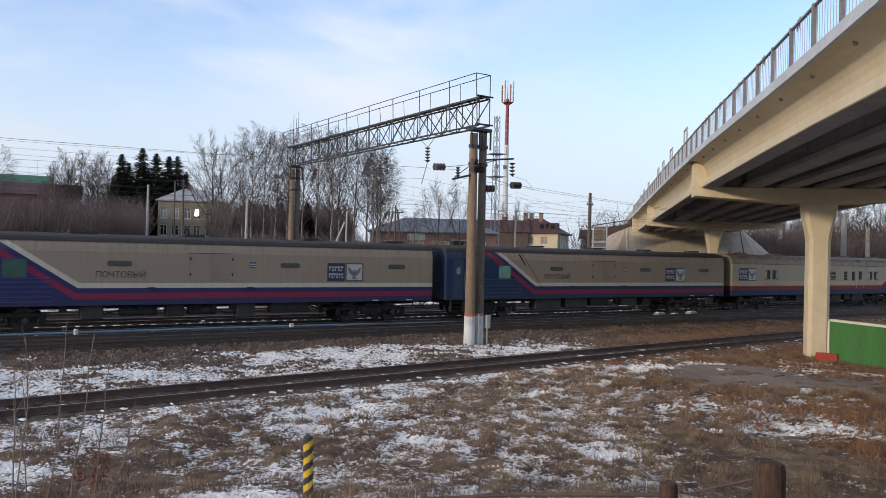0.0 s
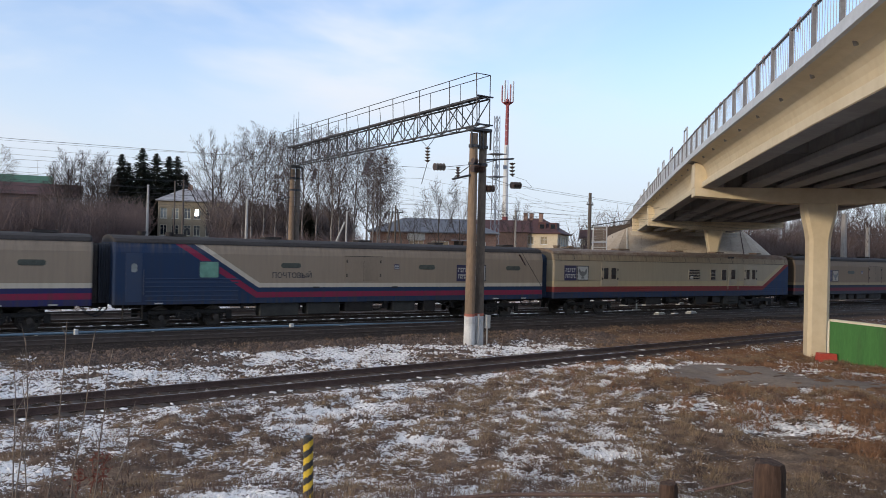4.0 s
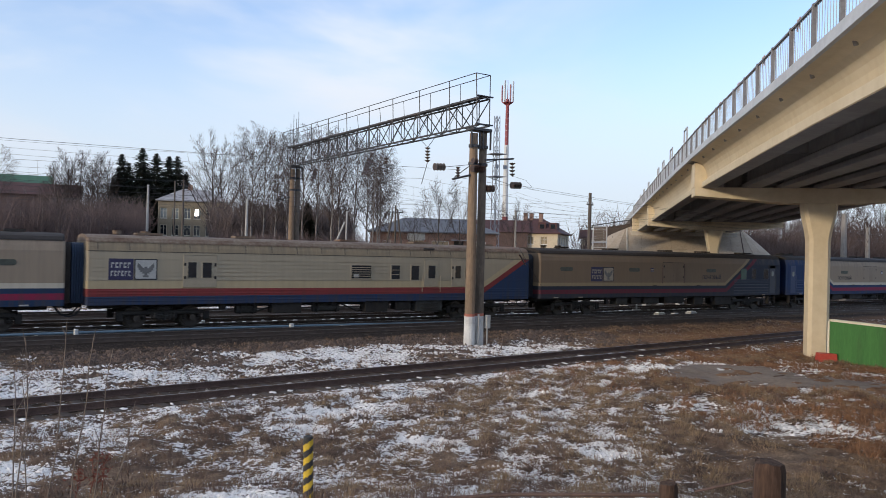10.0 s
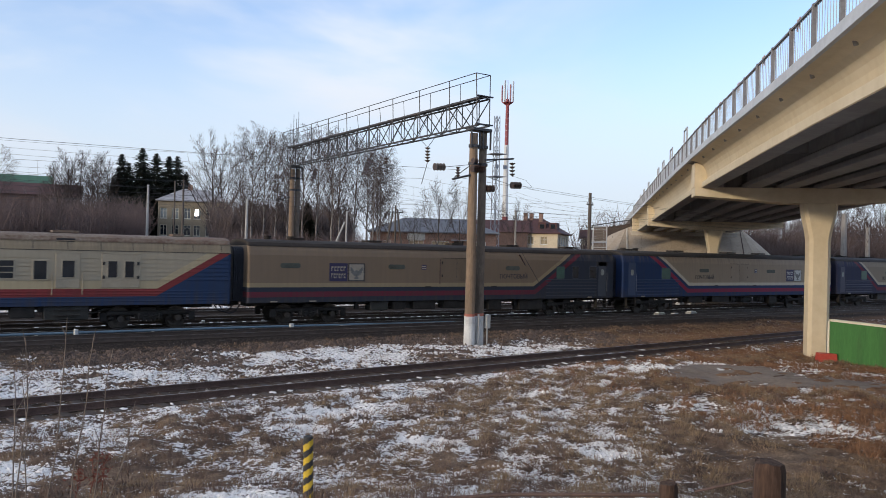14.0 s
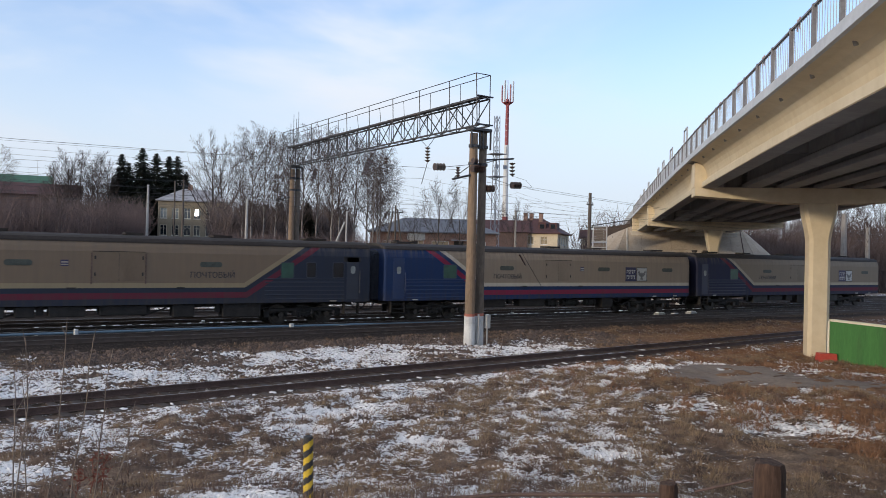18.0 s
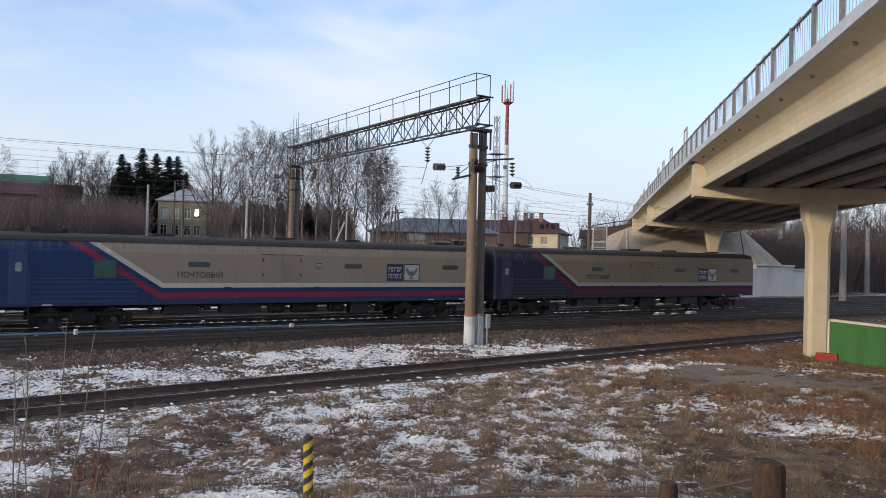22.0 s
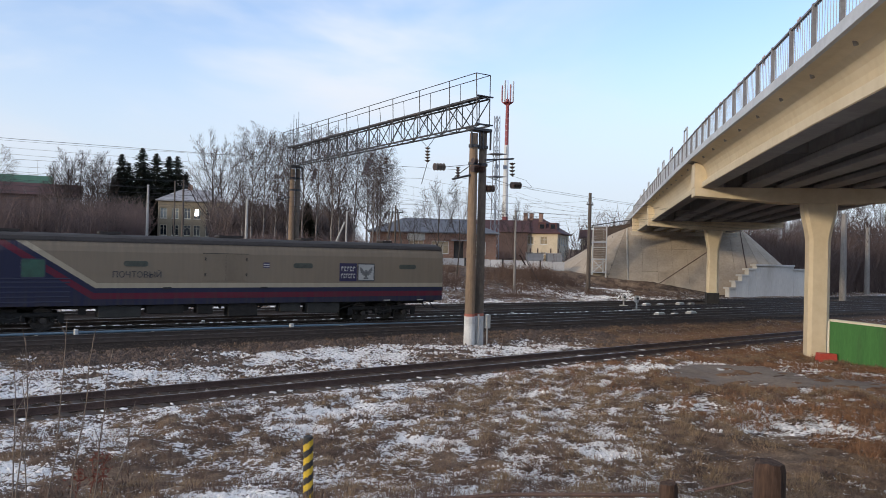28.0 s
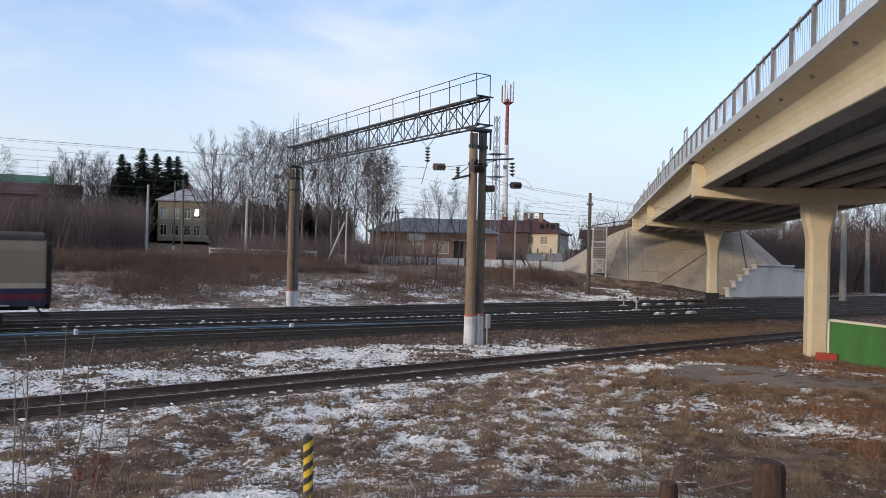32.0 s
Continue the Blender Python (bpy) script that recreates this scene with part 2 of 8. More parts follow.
        if cap and closed:
            fs += [tuple(range(n)), tuple(range((len(stations) - 1) * n, len(stations) * n))[::-1]]
        return self.add(vs, fs, mi)

    def made(self, name, mats, parent=None, label="", smooth=False, at=None):
        me = bpy.data.meshes.new(name)
        me.from_pydata(self.v, [], self.f)
        mats = mats if isinstance(mats, (list, tuple)) else [mats]
        for m in mats:
            me.materials.append(m)
        if any(self.m):
            me.polygons.foreach_set("material_index", self.m)
        if smooth:
            me.polygons.foreach_set("use_smooth", [True] * len(me.polygons))
        me.update()
        bm = bmesh.new()
        bm.from_mesh(me)
        bmesh.ops.recalc_face_normals(bm, faces=bm.faces)
        bm.to_mesh(me)
        bm.free()
        ob = new(name, me)
        ob.parent = parent
        if at is not None:
            ob.matrix_basis = at
        if label:
            ob["label"] = label
        return ob


def thing(name, label, category, at=None, group="", kind=""):
    ob = new(name)
    ob.empty_display_size = 0.2
    if at is not None:
        ob.matrix_basis = at
    return tagged(ob, label, category, group, kind)


def share(ob, m, parent=None):
    """Another object on the same mesh."""
    o = ob.copy()
    scene.collection.objects.link(o)
    o.parent = ob.parent if parent is None else parent
    o.matrix_basis = m
    return o


# ---- lie of the land ----
def lattice(x, y, seed):
    xi, yi = np.floor(x).astype(np.int64), np.floor(y).astype(np.int64)
    fx, fy = x - xi, y - yi
    fx, fy = fx * fx * (3 - 2 * fx), fy * fy * (3 - 2 * fy)

    def h(i, j):
        k = (i * 374761393 + j * 668265263 + seed * 974711) & 0x7fffffff
        k = ((k ^ (k >> 13)) * 1274126177) & 0x7fffffff
        return ((k ^ (k >> 16)) & 0xffff) / 65535.0
    return (h(xi, yi) * (1 - fx) + h(xi + 1, yi) * fx) * (1 - fy) + (h(xi, yi + 1) * (1 - fx) + h(xi + 1, yi + 1) * fx) * fy


def fbm(x, y, scale, seed, octaves=4):
    x, y = np.asarray(x, float) * scale, np.asarray(y, float) * scale
    s, a, t = 0.0, 1.0, 0.0
    for o in range(octaves):
        s, t = s + a * lattice(x, y, seed + o * 17), t + a
        x, y, a = x * 2.03 + 5.1, y * 2.03 + 9.7, a * 0.55
    return s / t


def sstep(x, a, b):
    t = np.clip((np.asarray(x, float) - a) / (b - a), 0, 1)
    return t * t * (3 - 2 * t)


def siding_y(x):
    return 22.15 + 0.0858 * x


def berm(x, y):
    """Low bank of soil along the foot of the abutment."""
    u = (x - 34.33) * 0.6992 + (y - 20.54) * 0.7147
    v = (y - 20.54) * 0.6992 - (x - 34.33) * 0.7147
    return np.exp(-((u - 48.3) / 1.7) ** 2) * sstep(v, -4, 5) * (1 - sstep(v, 13, 18))


def ground_z(x, y):
    x, y = np.asarray(x, float), np.asarray(y, float)
    mid = np.interp(y, [8, 14, 19, 24, 28, 31, 32, 47, 49, 53, 60, 68, 78, 90, 110, 140, 200], [-0.35, -0.5, -0.68, -0.68, -0.55, -0.45, -0.20, -0.20, -0.2, 0.0, 1.0, 2.1, 2.6, 2.8, 3.4, 4.6, 6.0])
    right = np.interp(y, [8, 14, 19, 24, 28, 31, 32, 47, 49, 60, 90, 140, 200], [-0.35, -0.5, -0.68, -0.68, -0.55, -0.45, -0.26, -0.26, -0.2, 0.1, 1.5, 3.6, 6.0])
    w = sstep(x - (y - 50) * 0.4, 46, 62)
    z = mid * (1 - w) + right * w
    r = np.hypot(x, y)
    z = z + 2.15 * (1 - sstep(r, 2.0, 15.5)) - 0.2 * sstep(x, 26, 33) * (1 - sstep(y, 21, 25))
    bed = sstep(y, 30.5, 32) * (1 - sstep(y, 46.8, 48))
    off = np.abs(y - siding_y(x))
    z = np.where(off < 2.2, z * sstep(off, 1.5, 2.2) - 0.64 * (1 - sstep(off, 1.5, 2.2)), z)
    z = z + 1.1 * berm(x, y)
    lump = (fbm(x, y, 0.35, 3) - 0.5) * 0.34 + (fbm(x, y, 2.2, 5, 3) - 0.5) * 0.12
    return z + lump * (1 - 0.8 * bed) * np.where(off < 1.6, 0.25, 1.0)


def snow_cover(x, y):
    """How likely snow lies, 0 to 1."""
    x, y = np.asarray(x, float), np.asarray(y, float)
    off = y - siding_y(x)
    field = 0.482 * np.ones_like(x) - 0.085 * sstep(x, 19, 31) + 0.02 * sstep(x, 8, 12) + 0.16 * (1 - sstep(np.hypot(x, y), 10.5, 16.0)) * sstep(x, 1.5, 3) - 0.035 * (1 - sstep(x, 4, 9)) * sstep(np.hypot(x, y), 11, 13) - 0.10 * (1 - sstep(x, 1.2, 3.5)) * (1 - sstep(y, 10, 14))
    field = field + 0.05 * (1 - sstep(np.abs(off + 5.0), 1.0, 4.0)) * (1 - sstep(x, 16, 21)) - 0.06 * sstep(x, 18, 23)
    field = field - 0.09 * (1 - sstep(np.hypot(x - 15.4, y - 9.9), 1.4, 3.4)) + 0.05 * (1 - sstep(np.hypot(x - 10.4, y - 7.2), 1.0, 3.0))
    edge = 28.4 + 1.0 * sstep(x, 5, 9) - 1.6 * sstep(x, 17, 22)
    field = field - 0.19 * sstep(x - y, 0.5, 4.0) * (1 - sstep(np.hypot(x, y), 17, 21)) + 0.05 * (1 - sstep(np.abs(x - 0.72 * y), 0.5, 2.5)) - 0.025 * (1 - sstep(x - 0.4 * y, -1.0, 2.0))
    band = sstep(off, 1.3, 1.9) * (1 - sstep(y, edge, edge + 1.6)) * (1 - sstep(x, 19, 30))
    field = field * (1 - sstep(off, 1.0, 1.6)) + sstep(off, 1.0, 1.6) * (0.24 + (0.345 - 0.045 * sstep(x, 6, 10)) * band)
    bed = sstep(y, 30.6, 31.6)
    field = field * (1 - bed) + 0.08 * bed
    far = sstep(y, 46.9, 47.8)
    field = field * (1 - far) + far * (0.455 - 0.05 * sstep(y, 49.5, 53) - 0.02 * sstep(y, 51, 60) - 0.12 * sstep(y, 60, 66) - 0.08 * sstep(x, 40, 60) - 0.15 * sstep(y, 70, 90))
    field = field - 0.25 * berm(x, y)
    return np.where(np.abs(off) < 1.4, 0.22, field)


def snow_patches(x, y):
    return (fbm(x, y, 0.35, 11) - 0.5) * 0.40 + (fbm(x + 0.3 * y, y, 1.5, 21, 3) - 0.5) * 0.26


PITCH = 0.52


def tuft_cell(i, j):
    """The one tussock of a cell of the field: its centre, radius and height share."""
    def h(q):
        k = (i * 374761393 + j * 668265263 + q * 974711) & 0x7fffffff
        k = ((k ^ (k >> 13)) * 1274126177) & 0x7fffffff
        return ((k ^ (k >> 16)) & 0xffff) / 65535.0
    cx, cy = (i + 0.15 + 0.7 * h(1)) * PITCH, (j + 0.15 + 0.7 * h(2)) * PITCH
    size = 0.35 + 0.65 * h(3)
    grown = sstep(fbm(cx, cy, 0.33, 57, 3), 0.34, 0.60) * 0.55 + 0.45 * h(4)
    return cx, cy, size, grown


def in_field(x, y):
    """Where tussocks grow: the near side of the siding, off the asphalt."""
    return sstep(siding_y(x) - y, 1.9, 2.6) * sstep(y, 3.0, 4.0)


def tussock_rise(x, y):
    """Rounded grassy hummocks, 0 to 1."""
    x, y = np.asarray(x, float), np.asarray(y, float)
    ci, cj = np.floor(x / PITCH).astype(np.int64), np.floor(y / PITCH).astype(np.int64)
    out = np.zeros(np.broadcast(x, y).shape)
    for di in (-1, 0, 1):
        for dj in (-1, 0, 1):
            cx, cy, size, grown = tuft_cell(ci + di, cj + dj)
            r = 0.30 * size + 0.10
            b = np.clip(1 - ((x - cx) ** 2 + (y - cy) ** 2) / (r * r), 0, 1) * np.where(grown > 0.42, 0.4 + 0.6 * size, 0.0)
            out = np.maximum(out, b)
    return out * in_field(x, y)


def axis_steps(spans):
    out = []
    for a, b, st in spans:
        out.extend(np.arange(a, b, st))
    out.append(spans[-1][1])
    return np.array(out)


def make_ground():
    xs = axis_steps([(-2500, -200, 230), (-200, -40, 20), (-40, -6, 2.0), (-6, 0, 0.4), (0, 26, 0.085), (26, 48, 0.25), (48, 80, 0.7), (80, 200, 6), (200, 3000, 250)])
    ys = axis_steps([(-1500, -100, 200), (-100, 0, 10), (0, 5, 0.6), (5, 21, 0.085), (21, 32, 0.13), (32, 47, 0.6), (47, 64, 0.4), (64, 110, 2), (110, 250, 10), (250, 3500, 250)])
    gx, gy = np.meshgrid(xs, ys)
    near = (gx > -7) & (gx < 50) & (gy > 2) & (gy < 30)
    tuft = np.zeros_like(gx)
    tuft[near] = tussock_rise(gx[near], gy[near])
    gz = ground_z(gx, gy) + 0.085 * tuft
    nx, ny = len(xs), len(ys)
    co = np.stack([gx.ravel(), gy.ravel(), gz.ravel()], 1)
    i = np.arange(nx * ny).reshape(ny, nx)
    quads = np.stack([i[:-1, :-1].ravel(), i[:-1, 1:].ravel(), i[1:, 1:].ravel(), i[1:, :-1].ravel()], 1)
    me = bpy.data.meshes.new("ground")
    me.vertices.add(len(co))
    me.vertices.foreach_set("co", co.astype(np.float32).ravel())
    me.loops.add(quads.size)
    me.loops.foreach_set("vertex_index", quads.astype(np.int32).ravel())
    me.polygons.add(len(quads))
    me.polygons.foreach_set("loop_start", np.arange(0, quads.size, 4, dtype=np.int32))
    me.polygons.foreach_set("use_smooth", np.ones(len(quads), dtype=bool))
    me.update(calc_edges=True)
    me.validate()
    cover = snow_cover(gx, gy) + snow_patches(gx, gy) + in_field(gx, gy) * (0.06 - 0.36 * tuft)
    at = me.attributes.new("snow", 'FLOAT', 'POINT')
    at.data.foreach_set("value", cover.astype(np.float32).ravel())
    bal = np.maximum((0.55 * sstep(gy, 28.4, 30.2) + 0.45 * sstep(gy, 31.0, 31.8)) * (1 - sstep(gy, 46.6, 47.4)), 0.6 * (np.abs(gy - siding_y(gx)) < 1.5))
    at = me.attributes.new("ballast", 'FLOAT', 'POINT')
    at.data.foreach_set("value", bal.astype(np.float32).ravel())
    warm = sstep(gx - gy * 0.4, 11, 23) * (1 - sstep(gy, 31, 32))
    at = me.attributes.new("reddish", 'FLOAT', 'POINT')
    at.data.foreach_set("value", warm.astype(np.float32).ravel())
    me.materials.append(ground_mat())
    return tagged(new("ground", me), "brown dry grass and soil with thin patchy snow", "ground", kind="structure")


def attr(nt, name):
    a = nt.nodes.new("ShaderNodeAttribute")
    a.attribute_name = name
    return a.outputs["Fac"]


def ground_mat():
    m, nt, bs = nodes_of("dry_grass_snow")
    n1 = noise_node(nt, 1.1, 6.0, 0.65).outputs["Fac"]
    n2 = noise_node(nt, 4.2, 6.0, 0.72).outputs["Fac"]
    n3 = noise_node(nt, 24.0, 4.0, 0.65).outputs["Fac"]
    soil = mixed(nt, ramp(nt, n2, 0.3, 0.7), (0.060, 0.040, 0.031), (0.16, 0.112, 0.082))
    grass = mixed(nt, ramp(nt, n3, 0.35, 0.65), (0.15, 0.104, 0.076), (0.40, 0.285, 0.19))
    col = mixed(nt, ramp(nt, n1, 0.42, 0.62), soil, grass)
    red = mixed(nt, ramp(nt, n2, 0.3, 0.7), (0.13, 0.066, 0.036), (0.32, 0.175, 0.092))
    col = mixed(nt, calc(nt, 'MULTIPLY', attr(nt, "reddish"), 0.9), col, red)
    vor = nt.nodes.new("ShaderNodeTexVoronoi")
    vor.inputs["Scale"].default_value = 14.0
    nt.links.new(nt.nodes.new("ShaderNodeTexCoord").outputs["Object"], vor.inputs["Vector"])
    gravel = mixed(nt, ramp(nt, n1, 0.3, 0.7), (0.072, 0.054, 0.044), (0.155, 0.112, 0.088))
    gravel = mixed(nt, ramp(nt, vor.outputs["Distance"], 0.0, 0.55), gravel, (0.022, 0.018, 0.015))
    col = mixed(nt, attr(nt, "ballast"), col, gravel)
    n4 = noise_node(nt, 10.0, 3.0, 0.6).outputs["Fac"]
    f = attr(nt, "snow")
    for n, w in ((n2, 1.15), (n4, 1.35), (n3, 0.75)):
        f = calc(nt, 'ADD', f, calc(nt, 'MULTIPLY', calc(nt, 'SUBTRACT', n, 0.5), w))
    mask = ramp(nt, f, 0.525, 0.552)
    col = mixed(nt, mask, col, (0.88, 0.85, 0.81))
    nt.links.new(col, bs.inputs["Base Color"])
    bs.inputs["Roughness"].default_value = 0.95
    bs.inputs["Specular IOR Level"].default_value = 0.15
    hgt = calc(nt, 'ADD', calc(nt, 'MULTIPLY', n2, 0.6), calc(nt, 'MULTIPLY', mask, 0.35))
    hgt = calc(nt, 'ADD', hgt, calc(nt, 'MULTIPLY', n3, 0.3))
    bumped(nt, bs, hgt, 0.8, 0.06)
    return m


make_ground()

# ---- railway tracks ----
RAIL = [(-0.07, -0.18), (0.07, -0.18), (0.07, -0.165), (0.012, -0.15), (0.012, -0.045), (0.037, -0.035), (0.037, -0.004), (0.028, 0.0), (-0.028, 0.0), (-0.037, -0.004), (-0.037, -0.035), (-0.012, -0.045), (-0.012, -0.15), (-0.07, -0.165)]


def rail_piece(parent, y, x0, x1, side):
    g = Geo()
    xs = np.arange(x0, x1 + 0.1, 12.5)
    st = [Matrix.Translation((x, y, 0)) for x in xs]
    n = len(RAIL)
    vs = [tuple(m @ Vector((0, a, b))) for m in st for a, b in RAIL]
    for k in range(len(st) - 1):
        for i in range(n):
            j = (i + 1) % n
            g.m.append(1 if i == 7 else 0)
            g.f.append((k * n + i, (k + 1) * n + i, (k + 1) * n + j, k * n + j))
    g.v = vs
    return g.made("rail", [M[side], M["rail_top"]], parent)


def track(label, at, x0, x1, singles, step=0.56, seed=1, drop=0.0, side="rail_side", wood="sleeper_sooty"):
    """A track along local x; the sleepers in the stretch `singles` are pieces, the rest are joined."""
    root = thing("railway_track", label, "railway track", at, "railway tracks")
    for y in (-0.76, 0.76):
        rail_piece(root, y, x0, x1, side)
    rnd = random.Random(seed)
    proto, rest = None, Geo()
    for k in range(int((x1 - x0) / step)):
        x = x0 + k * step + rnd.uniform(-0.03, 0.03)
        if singles[0] < x < singles[1]:
            if proto is None:
                proto = Geo().box(-0.125, -1.36, -0.36, 0.125, 1.36, -0.176, 0.02).made("sleeper", M[wood], root)
                proto.matrix_basis = pose(x, 0, -drop)
            else:
                share(proto, pose(x, rnd.uniform(-0.05, 0.05), rnd.uniform(-0.012, 0.0) - drop, 0, 0, rnd.uniform(-1.5, 1.5)), root)
        else:
            rest.box(x - 0.12, -1.35, -0.36 - drop, x + 0.12, 1.35, -0.18 - drop)
    tagged(rest.made("sleeper_rest", M[wood], root), kind="stuff")
    return root


TRACKS = (33.27, 36.5, 40.25, 45.4)
for k, ty in enumerate(TRACKS):
    track(("main line track beside the embankment with brown rails", "main line track that carries the mail train", "main line track with snow on its sleeper ends", "far main line track below the bank")[k],
          pose(0, ty, 0), -75, 300, ((-4, 40) if k in (0, 2) else (0, 24)), seed=k, drop=0.0 if k == 2 else 0.035)
SIDING = pose(0, siding_y(0), -0.45, 0, 0, math.degrees(math.atan(0.0858)))
track("rusty siding track with snow between its sleepers", SIDING, -50, 150, (-6, 52), step=0.6, seed=9, side="rust", wood="sleeper")


def snow_lumps():
    """Small heaps of snow on the sleeper ends of the siding and of the third track."""
    rnd = random.Random(4)
    g = Geo()

    def lump(m, sx, sy, sz):
        n = 9
        ring = [(math.cos(2 * math.pi * i / n) * rnd.uniform(0.5, 1.25), math.sin(2 * math.pi * i / n) * rnd.uniform(0.5, 1.25)) for i in range(n)]
        vs = [tuple(m @ Vector((a * sx, b * sy, 0))) for a, b in ring] + [tuple(m @ Vector((a * sx * 0.6, b * sy * 0.6, sz))) for a, b in ring] + [tuple(m @ Vector((0, 0, sz * 1.15)))]
        fs = [(i, (i + 1) % n, n + (i + 1) % n, n + i) for i in range(n)] + [(n + i, n + (i + 1) % n, 2 * n) for i in range(n)]
        g.add(vs, fs)
    for k in range(95):
        x = -6 + k * 0.6
        dens = 0.8 if x < 26 else 0.35
        if rnd.random() < dens:
            lump(SIDING @ pose(x + rnd.uniform(-0.06, 0.06), rnd.uniform(-1.25, -0.92), -0.178), rnd.uniform(0.04, 0.15), rnd.uniform(0.06, 0.22), rnd.uniform(0.008, 0.028))
        if rnd.random() < dens * 0.75:
            lump(SIDING @ pose(x + rnd.uniform(-0.06, 0.06), rnd.uniform(-0.55, 0.3), -0.178), rnd.uniform(0.05, 0.13), rnd.uniform(0.08, 0.3), rnd.uniform(0.01, 0.03))
    for k in range(92):
        x = 4 + k * 0.56
        if rnd.random() < 0.93:
            lump(pose(x, TRACKS[2] - 1.2 + rnd.uniform(-0.06, 0.06), -0.178), rnd.uniform(0.11, 0.18), rnd.uniform(0.12, 0.24), rnd.uniform(0.03, 0.05))
    tagged(g.made("snow_heaps", M["snow"], smooth=True), "small white snow heaps lying on the sleepers", "snow", kind="stuff")


M["snow"] = surf("snow", (0.79, 0.765, 0.735), (0.88, 0.855, 0.82), 5.0, 0.9, bump=0.3)
snow_lumps()

# ---- road bridge ----
BA = Vector((0.6992, 0.7147, 0))
BL = Vector((-0.7147, 0.6992, 0))
BO = Vector((34.33, 20.54, 0))


def bp(u, v, z):
    return tuple(BO + BA * u + BL * v + Vector((0, 0, z)))


def deck_z(u):
    return float(np.interp(u, [-70, -45, -30, -25.6, -22.4, -20.2, -17.2, -13, -6.8, -2.3, 3.7, 14, 25, 46, 56, 90], [7.4, 7.7, 7.85, 7.90, 7.935, 7.98, 8.055, 8.16, 8.34, 8.43, 8.49, 8.54, 8.57, 8.60, 8.60, 8.60]))


def girder_z(u):
    return float(np.interp(u, [-60, -30, -24, -20, -14, -2.2, 2, 22, 30, 36, 56], [6.3, 6.56, 6.66, 6.76, 6.85, 6.97, 6.99, 6.94, 6.90, 6.88, 6.8]))


def bar_uv(g, u0, u1, v0, v1, zlo, zhi, step=2.5, mi=0):
    """A bar along the bridge between two side planes; zlo and zhi are heights as functions of u."""
    us = list(np.linspace(u0, u1, max(2, int(abs(u1 - u0) / step) + 1)))
    vs, fs = [], []
    for u in us:
        vs += [bp(u, v0, zlo(u)), bp(u, v1, zlo(u)), bp(u, v1, zhi(u)), bp(u, v0, zhi(u))]
    for k in range(len(us) - 1):
        for i in range(4):
            j = (i + 1) % 4
            fs.append((4 * k + i, 4 * k + j, 4 * k + 4 + j, 4 * k + 4 + i))
    n = 4 * (len(us) - 1)
    fs += [(3, 2, 1, 0), (n, n + 1, n + 2, n + 3)]
    return g.add(vs, fs, mi)


